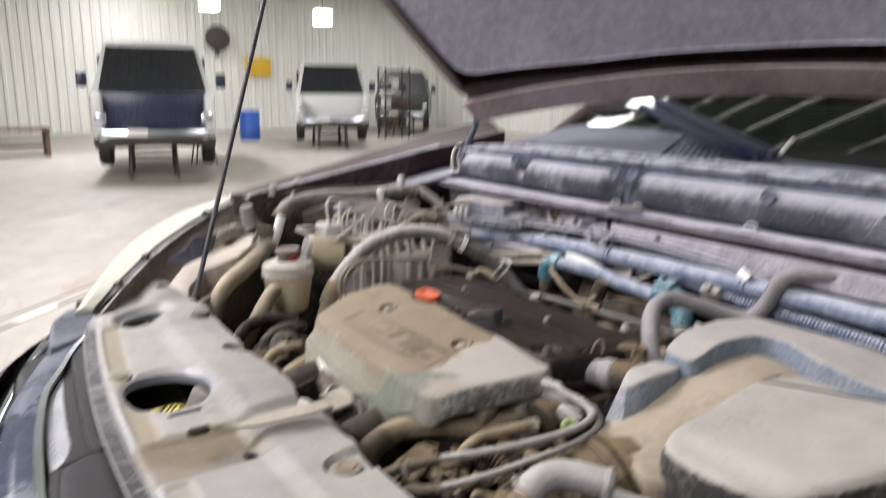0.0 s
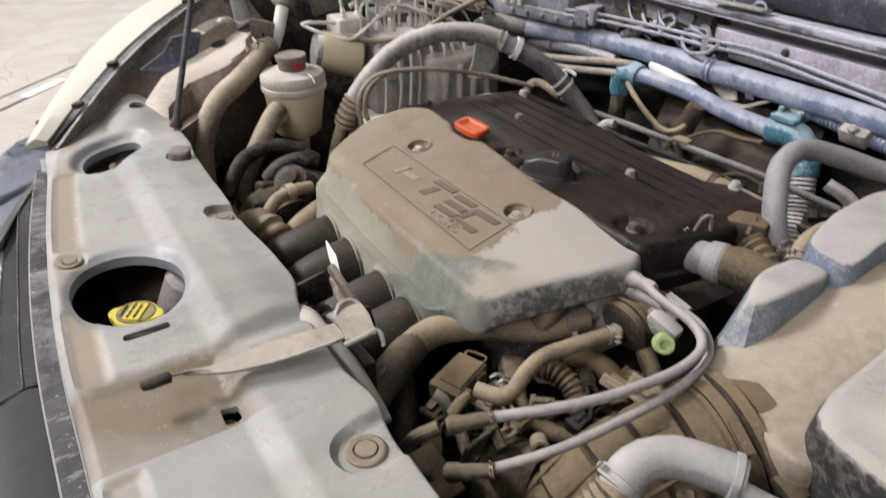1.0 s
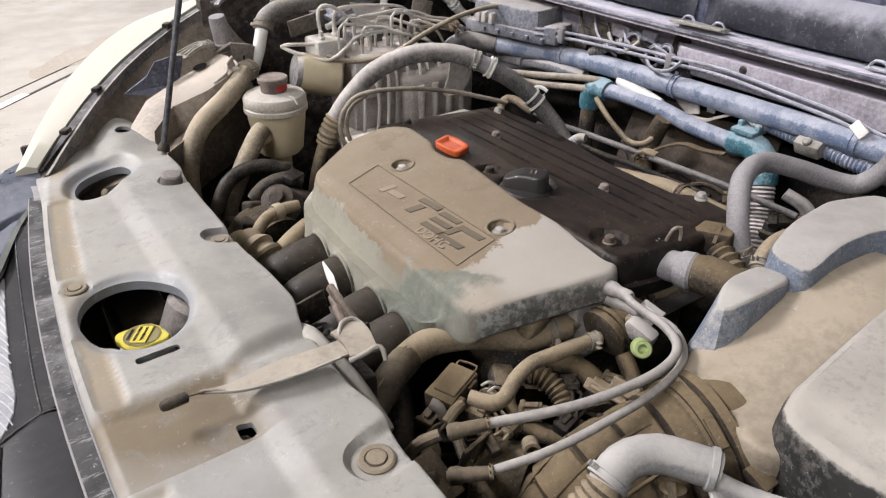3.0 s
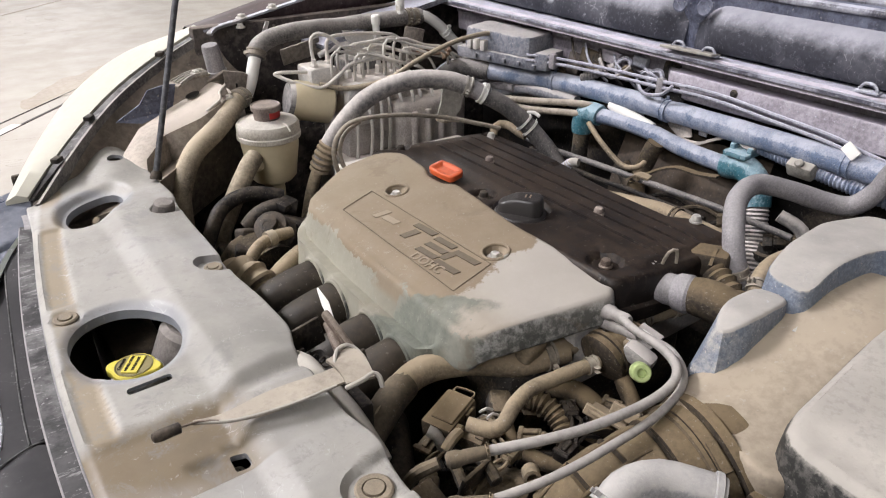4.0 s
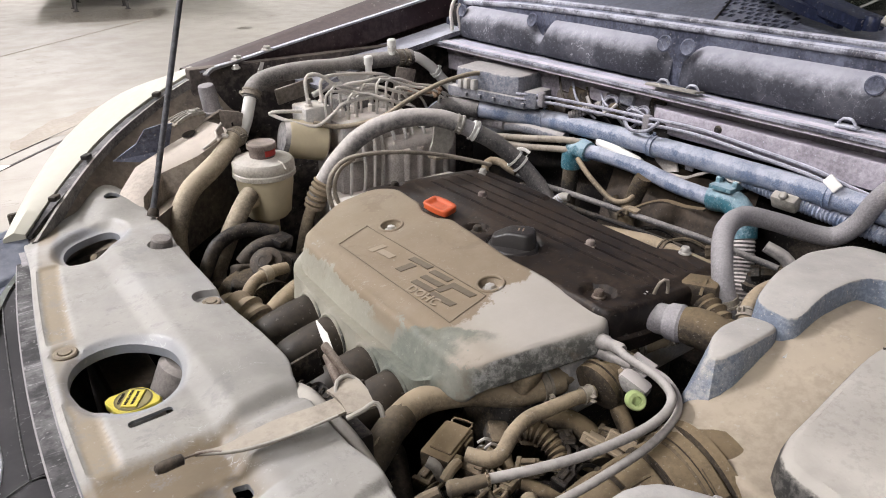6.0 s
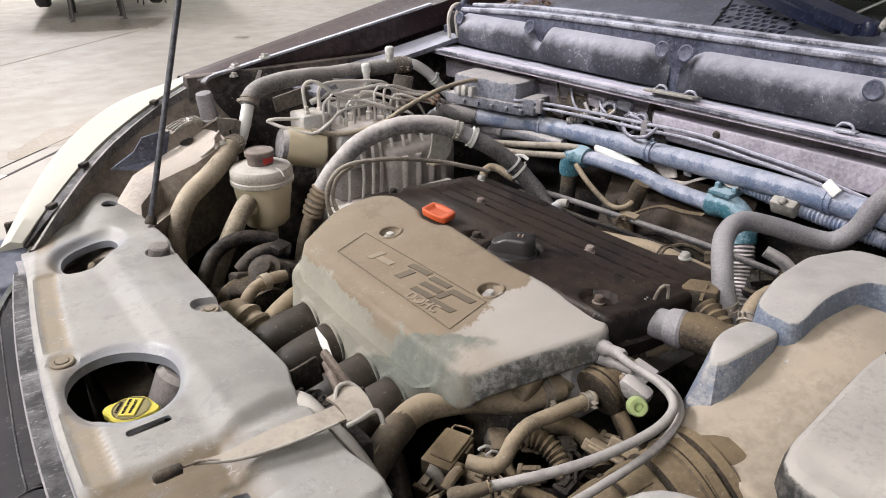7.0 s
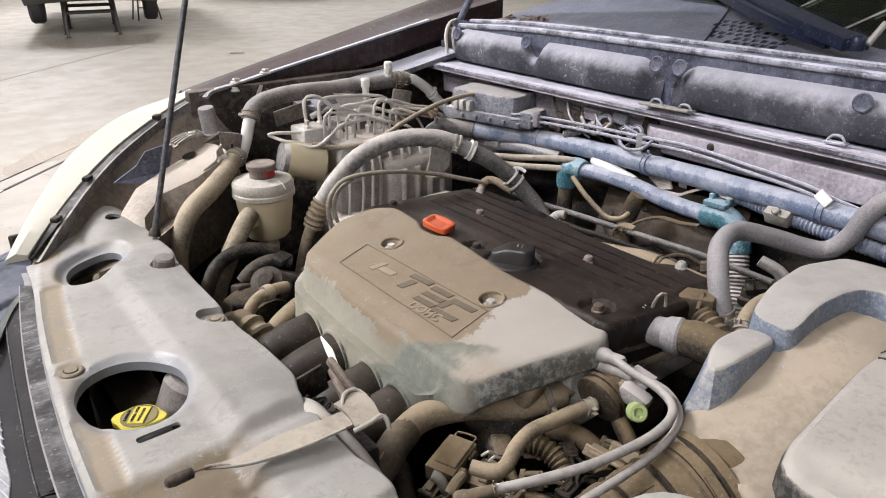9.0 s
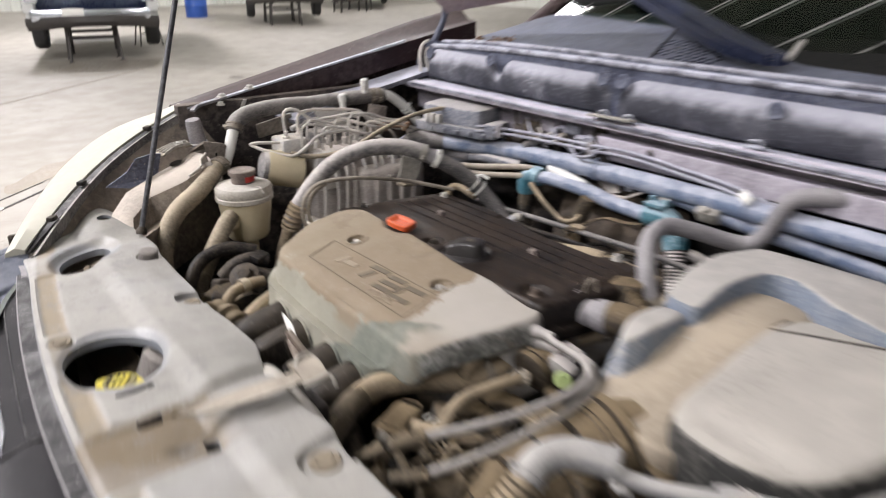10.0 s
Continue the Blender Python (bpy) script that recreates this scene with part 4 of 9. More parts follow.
# headlamp: a pale clear lens that wraps round the corner
lamp_in = [(0.054, 0.998, 0.982), (0.104, 1.078, 0.999), (0.175, 1.165, 1.028), (0.245, 1.222, 1.058), (0.33, 1.262, 1.092), (0.425, 1.278, 1.13)]
lout = [(0.026, 1.003, 0.980), (0.084, 1.138, 0.998), (0.159, 1.278, 1.023), (0.231, 1.360, 1.048), (0.293, 1.384, 1.073), (0.349, 1.376, 1.093), (0.418, 1.328, 1.118)]


def lens(s):
    A, B = curve(lamp_in, 0.01), curve(lout, 0.01)
    n = min(len(A), len(B))
    A = [A[round(i * (len(A) - 1) / (n - 1))] for i in range(n)]
    B = [B[round(i * (len(B) - 1) / (n - 1))] for i in range(n)]
    V, F = [], []
    for a, b in zip(A, B):
        d = (b - a)
        o = Vector((d.x, d.y, 0)).normalized()
        ring = [a - Vector((0, 0, 0.02)), a, a + d * 0.5 + Vector((0, 0, 0.006)), b, b + o * 0.003 - Vector((0, 0, 0.02)), b + o * 0.004 - Vector((0, 0, 0.12)), b - Vector((0, 0, 0.22))]
        V += [(p.x, p.y if s > 0 else 0.86 - p.y, p.z) for p in ring]
    m = 7
    for i in range(n - 1):
        for k in range(m - 1):
            q = (i * m + k, i * m + k + 1, (i + 1) * m + k + 1, (i + 1) * m + k)
            F.append(q if s < 0 else q[::-1])
    F.append(tuple(range(m)) if s > 0 else tuple(range(m))[::-1])
    return part("headlamp", (V, F), M["headlamp"], car, "clear headlamp lens with a pale top edge")


lens(1)
lens(-1)
seal = [(x + 0.006 * lin(x, 0.05, 0.15) + 0.002, y - 0.012 * lin(x, 0.05, 0.15), z - 0.008 + 0.004 * lin(x, 0.05, 0.15)) for x, y, z in lamp_in]
hl = part("lamp_seal", strip(seal, 0.015, 0.006, taper=lambda t: 0.35 + 0.65 * lin(t, 0.0, 0.3)), M["scuffed"], car, "black weather seal along the headlamp")
for i, t in enumerate((0.12, 0.42, 0.66)):
    a = Vector(lamp_in[0]).lerp(Vector(lamp_in[-1]), t)
    k = min(range(len(lamp_in)), key=lambda j: abs(lamp_in[j][0] - a.x))
    p = Vector(lamp_in[k])
    part("lamp_clip", box(p.x + 0.006, p.y - 0.014, p.z + 0.006, 0.018, 0.012, 0.008, 0.002, 2, 0, 0, 50), M["black"], car)
# the well between lamp and frame
well = [(0.07, 1.0), (0.11, 1.07), (0.18, 1.155), (0.25, 1.21), (0.34, 1.25), (0.44, 1.262), (0.44, 1.12), (0.30, 1.05), (0.22, 0.98), (0.16, 0.95)]
part("lamp_well", shell(well, lambda x, y: 0.935 + 0.26 * (x - 0.07) - 0.03 * bump(y - 1.1, 0.2), [(0, 0.1)], 0.02, 0.012), M["wellfloor"], car, "dusty dark well behind the headlamp")
A, B = curve([(x + 0.010, y - 0.020, z - 0.012 - 0.02 * lin(x, 0.13, 0.06)) for x, y, z in lamp_in], 0.02), curve([(x + 0.062, y - 0.085, z - 0.085) for x, y, z in lamp_in], 0.02)
n = min(len(A), len(B))
V = []
for i in range(n):
    a, b = A[round(i * (len(A) - 1) / (n - 1))], B[round(i * (len(B) - 1) / (n - 1))]
    V += [tuple(a.lerp(b, t) - Vector((0, 0, 0.022 * math.sin(math.pi * t)))) for t in np.linspace(0, 1, 7)]
part("lamp_inner_panel", (V, [(i * 7 + k, (i + 1) * 7 + k, (i + 1) * 7 + k + 1, i * 7 + k + 1) for i in range(n - 1) for k in range(6)]), M["wellfloor"], car, "dusty brown inner panel behind the headlamp", smooth=60)
well_wall = [(x + 0.012, y - 0.02, z - 0.045) for x, y, z in lamp_in]
part("lamp_backing", strip(well_wall, 0.004, 0.085, (0, 0, 1)), M["darkhose"], car)

# front end: grille, chrome trim and bumper


def bay_edge(y):
    """The front edge of the radiator cover."""
    return 0.004 + 0.16 * max(0.0, y - 0.42) ** 1.815 + 0.12 * max(0.0, 0.26 - y) ** 1.7


def along(off, z, y0=0.93, y1=-0.12, n=24):
    return [(bay_edge(float(y)) + off, float(y), z) for y in np.linspace(y0, y1, n)]


part("grille_top", strip(along(-0.0125, 0.962), 0.0165, 0.012), M["scuffed"], car, "worn black rubber strip with pale scuffs")
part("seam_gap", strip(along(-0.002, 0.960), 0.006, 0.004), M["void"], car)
part("seam_bead", hose(along(-0.0035, 0.9675), 0.0009, 6, 0.02), M["can"], car, "thin pale worn bead along the seam")
part("grille_edge", hose(along(-0.0215, 0.9665), 0.0011, 6, 0.02), M["can"], car)
RIDGE = [(0.008, 0.875), (-0.003, 0.831), (-0.013, 0.73), (-0.020, 0.646), (-0.028, 0.54), (-0.030, 0.485)]
inner = [(bay_edge(y) - 0.021, y) for y in (0.485, 0.52, 0.56, 0.60, 0.65, 0.70, 0.75, 0.80, 0.86, 0.885)]
part("grille_shelf", shell(RIDGE + inner, lambda x, y: 0.957, [(0.001, 0.0008), (0.001, 0.012)], 0.002, 0.02, rim_step=0.02), M["grille"], car)
part("ridge_bead", hose([(x, y, 0.9575) for x, y in RIDGE], 0.0009, 6, 0.02), M["scuffed"], car)
lamp_side = [(-0.070, 0.466), (-0.063, 0.481), (-0.052, 0.504), (-0.046, 0.533), (-0.045, 0.582), (-0.037, 0.681), (-0.027, 0.759), (-0.010, 0.82), (0.004, 0.87)]
part("grille_shelf", shell(RIDGE[::-1] + lamp_side[::-1], lambda x, y: 0.950, [(0.0, 0.012)], 0.002, 0.02, rim_step=0.02), M["grille"], car)
plate = [(-0.074, 0.462), (-0.052, 0.473), (-0.030, 0.4835), (-0.0175, 0.483)] + [(bay_edge(y) - 0.021, y) for y in (0.44, 0.38, 0.30, 0.20, 0.10, 0.0, -0.10)] + [(-0.07, -0.12), (-0.088, 0.05), (-0.094, 0.2), (-0.090, 0.32), (-0.083, 0.40)]
part("grille_plate", shell(plate, lambda x, y: 0.956 - 0.25 * max(0.0, -0.06 - x), [(0.001, 0.0008), (0.0015, 0.014)], 0.004, 0.015, rim_step=0.015), M["grille"], car, "black satin grille plate with fine scratches")
part("plate_bead", hose([(x, y, 0.9568 - 0.25 * max(0.0, -0.06 - x)) for x, y in plate[:4]], 0.0009, 6, 0.01), M["scuffed"], car)
part("plate_rim", strip([(x + 0.004, y, 0.9575 - 0.25 * max(0.0, -0.06 - x)) for x, y in (plate[0], *plate[:-6:-1])], 0.009, 0.005), M["scuffed"], car, "scuffed rim of the grille plate")
part("grille_face", shell([(-0.135, 0.99), (-0.02, 0.99), (-0.075, 0.485), (-0.075, 0.40), (-0.03, -0.12), (-0.15, -0.12)], lambda x, y: 0.917 - 0.9 * max(0, -0.075 - x), [(0, 0.12)], 0.02, 0.015), M["grille"], car)
lens_out = [(-0.027, 0.762), (-0.050, 0.690), (-0.061, 0.626), (-0.069, 0.548), (-0.073, 0.496), (-0.071, 0.468), (-0.063, 0.481), (-0.052, 0.504), (-0.046, 0.533), (-0.045, 0.582), (-0.036, 0.681)]
lamp_lens = part("fog_lamp_lens", shell(lens_out, lambda x, y: 0.9515, [(0.001, 0.001), (0.001, 0.012)], 0.006, 0.008), M["dustglass"], car, "dusty grey lens with pale wavy ribs")
for i in range(16):
    y = 0.735 - 0.0158 * i
    xl, xr = (float(np.interp(y, (0.49, 0.55, 0.63, 0.69, 0.75), q)) for q in ((-0.070, -0.067, -0.0595, -0.049, -0.031), (-0.058, -0.0475, -0.041, -0.037, -0.0295)))
    pts = [(xl + (xr - xl) * u, y + dy, 0.9522) for u, dy in ((0.0, -0.014), (0.18, 0.000), (0.38, 0.003), (0.62, -0.004), (0.85, -0.015), (1.0, -0.026)) if y + dy > 0.474]
    if len(pts) > 2:
        part("lens_rib", hose(pts, 0.0007, 6, 0.004), M["edge"], car)
trim = [(-0.02, 1.03, 0.92), (-0.06, 0.96, 0.905), (-0.11, 0.80, 0.89), (-0.15, 0.62, 0.88), (-0.17, 0.43, 0.875), (-0.165, 0.2, 0.88), (-0.14, -0.1, 0.89)]
crm = [(0.042, 0.955), (0.035, 0.934), (0.004, 0.866), (-0.028, 0.771), (-0.053, 0.700), (-0.069, 0.610), (-0.079, 0.530), (-0.087, 0.440), (-0.094, 0.340), (-0.098, 0.2), (-0.092, 0.05), (-0.075, -0.12)]
part("chrome_band", strip([(x, y, 0.957) for x, y in crm], 0.009, 0.006, taper=lambda t: 0.8 + 0.5 * t), M["chrome"], car, "bright chrome line round the grille")
V = []
for (x, y), w in zip(crm, (0.046, 0.050, 0.055, 0.054, 0.050, 0.048, 0.050, 0.052, 0.052, 0.052, 0.052, 0.052)):
    V += [(x - 0.004, y, 0.953), (x - 0.4 * w, y + 0.12 * w, 0.951), (x - 0.85 * w, y + 0.25 * w, 0.943), (x - w, y + 0.3 * w, 0.930), (x - w * 1.05, y + 0.3 * w, 0.88)]
part("nose_panel", (V, [(i * 5 + k, i * 5 + k + 1, i * 5 + k + 6, i * 5 + k + 5) for i in range(11) for k in range(4)]), M["slate"], car, "slate blue glossy nose panel round the grille", smooth=60)
part("nose_corner", shell([(0.058, 1.03), (0.050, 0.962), (0.041, 0.925), (0.008, 0.914), (-0.028, 0.89), (-0.012, 0.988), (0.018, 1.04), (0.046, 1.055)], lambda x, y: 0.960 + 0.05 * (x - 0.03) + 0.015 * ease(y, 0.93, 1.01), [(0.003, 0.002), (0.006, 0.012), (0.006, 0.04)], 0.012, 0.008), M["slate"], car, "dusty glossy corner beside the headlamp", smooth=50)
part("chrome_trim", hose(trim, 0.012, 12), M["chrome"], car, "bright chrome grille surround")
bum = []
for z, o in ((0.93, 0.0), (0.88, 0.03), (0.75, 0.06), (0.6, 0.07), (0.45, 0.05), (0.3, 0.02)):
    bum.append([(-0.14 - o + 0.42 * ((y - 0.43) / 0.9) ** 4 + 0.06 * ((y - 0.43) / 0.9) ** 2, y, z) for y in np.linspace(-0.46, 1.32, 40)])
V = [p for r in bum for p in r]
F = [(i * 40 + k, (i + 1) * 40 + k, (i + 1) * 40 + k + 1, i * 40 + k + 1) for i in range(5) for k in range(39)]
part("bumper", (V, F), M["plum"], car)
cb = thing("grille_bracket", (0.03, 1.0, 0.955), "small grey dusty bracket at the grille corner", "bracket")
part("plate", strip([(0.041, 1.016, 0.966), (0.043, 0.98, 0.966), (0.042, 0.945, 0.966), (0.039, 0.918, 0.966)], 0.010, 0.004), M["can"], cb)
part("upper_plate", box(0.034, 1.012, 0.970, 0.020, 0.018, 0.005, 0.002, 2, 0, 0, 20), M["edge"], cb)
part("clip_frame", join(*(rod((0.055 + a, 1.035 + b, 0.985), (0.055 + c, 1.035 + d, 0.985), 0.0022, 8) for a, b, c, d in ((-0.004, -0.012, 0.004, -0.006), (0.004, -0.006, 0.006, 0.012), (0.006, 0.012, -0.002, 0.010), (-0.002, 0.010, -0.004, -0.012)))), M["black"], cb)
part("screw", bolt_geo(0.034, 1.012, 0.972, 0.005, 0.004), M["bolt"], cb)
for s in (-1, 1):
    wh = part("wheel", lathe([(0.21, -0.1), (0.31, -0.1), (0.335, -0.06), (0.335, 0.06), (0.31, 0.1), (0.21, 0.1), (0.19, 0.02), (0.05, 0.03)], 32, pose(0.72, 0.43 + s * 0.78, 0.335, 90, 0, 0)), M["tyre"], car)

# floor of the bay, so that no light comes up from below
part("splash_shield", span(0.05, 1.2, 1.185, 1.195, 0.43, 0.95, 0.004), M["black"], car)
part("undertray", span(0.0, 1.2, -0.4, 1.26, 0.42, 0.46, 0.01), M["black"], car)
part("crossmember", span(0.02, 0.10, -0.36, 1.2, 0.5, 0.62, 0.01), M["black"], car)
rd = thing("radiator", (0.09, 0.43, 0.5), "dark dusty radiator behind the front panel", "radiator")
part("core", span(0.075, 0.115, 0.0, 0.88, 0.5, 0.90, 0.004), M["grime"], rd)
part("top_tank", span(0.065, 0.125, 0.02, 0.86, 0.88, 0.925, 0.012), M["black"], rd)
part("filler_neck", lathe([(0.026, 0), (0.026, 0.02), (0.022, 0.025)], 24, pose(0.078, 0.555, 0.922)), M["alu"], rd)
cap_ol = [(math.cos(a) * (0.026 + 0.006 * bump((a % math.pi) - math.pi / 2, 0.5)), math.sin(a) * (0.026 + 0.009 * bump((a % math.pi) - math.pi / 2, 0.6))) for a in np.linspace(0, 2 * math.pi, 48, endpoint=False)]
capm = pose(0.076, 0.556, 0.946, 0, 0, 55) @ Matrix.Diagonal((0.78, 0.78, 0.9, 1))
cp = part("radiator_cap", moved(shell([tuple(map(float, p)) for p in cap_ol], lambda x, y: 0.006, [(0.002, 0.002), (0.002, 0.01), (-0.004, 0.018)], 0.004, 0.004), capm), M["yellow"], rd, "yellow cap with black warning print")
part("band", moved(lathe([(0.0242, 0.0062), (0.0242, 0.0068), (0.0232, 0.0068), (0.0232, 0.0062)], 32), capm), M["olive"], cp)


def letters(text, size, m, mat, parent, name="lettering", bold=0.0, depth=0.0006):
    cu = bpy.data.curves.new(name, "FONT")
    cu.body, cu.size, cu.extrude, cu.offset = text, size, depth, bold
    cu.align_x, cu.align_y = "CENTER", "CENTER"
    tmp = new(name, cu)
    me = bpy.data.meshes.new_from_object(tmp.evaluated_get(bpy.context.evaluated_depsgraph_get()))
    geo = [tuple(m @ v.co) for v in me.vertices], [tuple(p.vertices) for p in me.polygons]
    bpy.data.objects.remove(tmp)
    bpy.data.meshes.remove(me)
    return part(name, geo, mat, parent, smooth=0)


part("face", moved(lathe([(0.0222, 0.0058), (0.0222, 0.0066), (0.0, 0.0066)], 32), capm), M["olive"], cp)
part("print_block", moved(box(0, 0, 0.0074, 0.036, 0.021, 0.0022, 0.0005, 1), capm), M["yellow"], cp)
letters("NEVER OPEN", 0.0052, capm @ pose(0, 0.005, 0.0087), M["ink"], cp)
letters("WHEN HOT", 0.0052, capm @ pose(0, -0.0035, 0.0087), M["ink"], cp)
letters("CAUTION", 0.005, capm @ pose(0, 0.0158, 0.0072), M["ink"], cp)

# bonnet, propped open
HINGE, OPEN = (1.07, 0.43, 1.385), 40.0
hood_m = pose(*HINGE) @ pose(0, 0, 0, 0, OPEN, 0)


def hood_z(x, y):
    e = (y / 0.80) ** 2
    return 0.12 * (1 - e) - 0.10 * ((x + 0.45) / 0.55) ** 2 * 0.4


bon = [(0.0, -0.80), (-0.25, -0.815), (-0.75, -0.79), (-0.93, -0.55), (-0.97, 0.0), (-0.93, 0.55), (-0.75, 0.79), (-0.25, 0.815), (0.0, 0.80), (0.05, 0.4), (0.06, 0.0), (0.05, -0.4)]
part("bonnet", moved(shell(bon, hood_z, [(0.006, 0.006), (0.004, 0.02), (-0.02, 0.028), (-0.06, 0.03)], 0.06, 0.03), hood_m), M["plum"], car, "plum bonnet propped open")
linr = [(x * 0.86 - 0.085, y * 0.92) for x, y in bon]
rl = [hood_m @ Vector((0.03 + 0.02 * (1 - (y / 0.8) ** 2), y, hood_z(0.04, y) - 0.032)) for y in np.linspace(-0.79, 0.79, 15)]
part("bonnet_flange", strip(rl, 0.075, 0.010, tuple(hood_m.to_3x3() @ Vector((0, 0, 1))), 0.03), M["plum_lip_lit"], car, "dusty plum rear flange of the bonnet, reflected light in its colour")
part("bonnet_liner", moved(shell(linr, lambda x, y: hood_z(x, y) - 0.03, [(0.0, 0.012)], 0.06, 0.03), hood_m), M["felt"], car, "grey felt liner under the bonnet")
lv, lf = shell(linr, lambda x, y: hood_z(x, y) - 0.036, [(0.0, 0.0)], 0.06, 0.03)
part("liner_face", moved((lv, [q[::-1] for q in lf]), hood_m), M["felt"], car)
for s in (-1, 1):
    part("bonnet_hinge", join(hose([(1.05, 0.43 + s * 0.83, 1.17), (1.07, 0.43 + s * 0.83, 1.22), (1.09, 0.43 + s * 0.81, 1.29), (1.05, 0.43 + s * 0.79, 1.36)], 0.008, 8), span(1.02, 1.08, 0.43 + s * 0.83 - 0.01, 0.43 + s * 0.83 + 0.01, 1.12, 1.18, 0.004)), M["cowl"], car)
part("hinge_loop", join(hose([(0.985, 1.20, 1.16), (0.985, 1.205, 1.20), (1.0, 1.21, 1.225), (1.02, 1.21, 1.23)], 0.004, 8), hose([(1.0, 1.19, 1.16), (1.0, 1.20, 1.20), (1.01, 1.205, 1.215)], 0.003, 8)), M["steel"], car)
pr = thing("prop_rod", (0.222, 0.955, 0.985), "slim black metal rod propping up the bonnet", "prop rod")
part("rod", rod((0.222, 0.957, 0.985), (0.515, 1.148, 1.755), 0.0046, 14), M["rod"], pr)
part("grommet", lathe([(0.0085, 0), (0.009, 0.003), (0.0075, 0.010), (0.006, 0.013)], 18, aim((0.222, 0.957, 0.982), (0.495, 1.156, 1.755))), M["black"], pr)

# scuttle, windscreen and wipers
def cowl_x(y):
    return 1.0 + 0.02 * ((y - 0.43) / 0.8) ** 2


cw = thing("scuttle_panel", (1.15, 0.43, 1.2), "dusty blue-grey plastic scuttle panel below the windscreen", "scuttle panel")
vent = []
for i in range(9):
    for j in range(6):
        x, y = 1.108 + 0.021 * j, 0.480 + 0.0165 * i + 0.011 * j
        if not ((i < 2 and j > 3) or (i > 6 and j < 1) or (i * 5 + j * 3) % 11 == 0):
            vent.append([(x, y), (x + 0.0145, y + 0.001), (x + 0.0145, y + 0.0115), (x, y + 0.0105)])


def scuttle_z(x, y):
    return 1.222 + 0.20 * (x - 1.03) - 0.02 * ((y - 0.43) / 0.8) ** 4 - 0.012 * bump(x - 1.045, 0.02)


part("panel", shell([(1.03, -0.35), (1.12, -0.30), (1.14, 0.10), (1.16, 0.36), (1.30, 0.62), (1.40, 0.80), (1.38, 1.16), (1.03, 1.21), (1.025, 0.43)], scuttle_z, [(0.0, 0.012)], 0.02, 0.02, holes=vent, hole_depth=0.006, rim_step=0.02), M["cowl"], cw)
# black sheet in place of the shade below the vent slots
part("vent_shade_sheet", span(1.05, 1.30, 0.40, 0.75, 1.17, 1.19, 0.004), M["void"], cw)
part("joint", strip([(1.10, 0.62, scuttle_z(1.10, 0.62) + 0.002), (1.25, 0.68, scuttle_z(1.25, 0.68) + 0.002), (1.38, 0.74, scuttle_z(1.38, 0.74) + 0.002)], 0.002, 0.003), M["black"], cw)
for i, (h, w) in enumerate(((1.236, 0.012), (1.236, 0.010), (1.243, 0.012))):
    pts = [(cowl_x(y) - 0.004 + 0.016 * i, y, h - 0.02 * ((y - 0.43) / 0.8) ** 4) for y in np.linspace(-0.35, 1.19, 9)]
    part("rubber_seal", hose(pts, 0.0058, 10, 0.02), (M["worn_edge"], M["cowl"], M["worn_edge"])[i], cw, "pale worn rubber seal along the scuttle edge")
for i in range(26):
    a = random.uniform(0, 360)
    x, y = random.uniform(1.06, 1.14), random.uniform(1.02, 1.16)
    part("dry_leaf", box(x, y, scuttle_z(x, y) + 0.006, 0.022, 0.006, 0.0012, 0, 1, random.uniform(-30, 30), random.uniform(-30, 30), a), M["rust"], cw)
ws = []
for u in np.linspace(0, 1, 10):
    for v in np.linspace(-1, 1, 24):
        x = 1.36 + 0.75 * u - 0.10 * (1 - v * v)
        ws.append((x, 0.43 + v * (0.76 - 0.10 * u), 1.255 + 0.47 * u + 0.03 * (1 - v * v) * u))
F = [(i * 24 + k, i * 24 + k + 1, (i + 1) * 24 + k + 1, (i + 1) * 24 + k) for i in range(9) for k in range(23)]
V2 = ws + [(x + 0.003, y, z - 0.005) for x, y, z in ws]
F2 = F + [tuple(i + 240 for i in q[::-1]) for q in F]
part("windscreen", (V2, F2), M["glass"], car, "dark windscreen with thin pale arcs")
for s in (-1, 1):
    part("pillar", hose([(1.30, 0.43 + s * 0.80, 1.18), (1.42, 0.43 + s * 0.765, 1.27), (1.80, 0.43 + s * 0.71, 1.52), (2.15, 0.43 + s * 0.66, 1.74)], 0.035, 12), M["plum"], car)
gl = [o for o in car.children if o.name == "windscreen"]
for o in gl:
    o.visible_shadow = False
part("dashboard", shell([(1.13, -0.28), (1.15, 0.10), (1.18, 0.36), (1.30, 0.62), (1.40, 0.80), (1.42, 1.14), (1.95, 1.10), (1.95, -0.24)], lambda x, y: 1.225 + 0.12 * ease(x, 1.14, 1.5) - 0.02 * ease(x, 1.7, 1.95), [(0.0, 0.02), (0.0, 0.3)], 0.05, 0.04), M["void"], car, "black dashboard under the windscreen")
# plain dark block, added so that the view through the glass stays dark
part("seat_dark_block", span(1.96, 3.0, -0.25, 1.1, 0.6, 1.22, 0.08, 3), M["void"], car, "added dark block for the unlit seats behind the windscreen")
for s in (-1, 1):
    V = []
    for x in (1.25, 1.6, 2.2, 2.8, 3.3, 3.7, 3.9):
        c = 0.04 * ease(x, 3.3, 3.9)
        V += [(x, 0.43 + s * a, z) for a, z in ((0.80 - c, 1.20 - 0.04 * ease(x, 1.2, 1.5)), (0.86 - c, 1.13), (0.90 - c, 0.95), (0.91 - c, 0.70), (0.88 - c, 0.42), (0.83 - c, 0.28))]
    part("door_side", (V, [(i * 6 + k, i * 6 + k + 1, i * 6 + k + 7, i * 6 + k + 6) for i in range(6) for k in range(5)]), M["plum"], car, "", smooth=50)
# unseen roof, rear and side windows, added to keep light out of the cabin
V = []
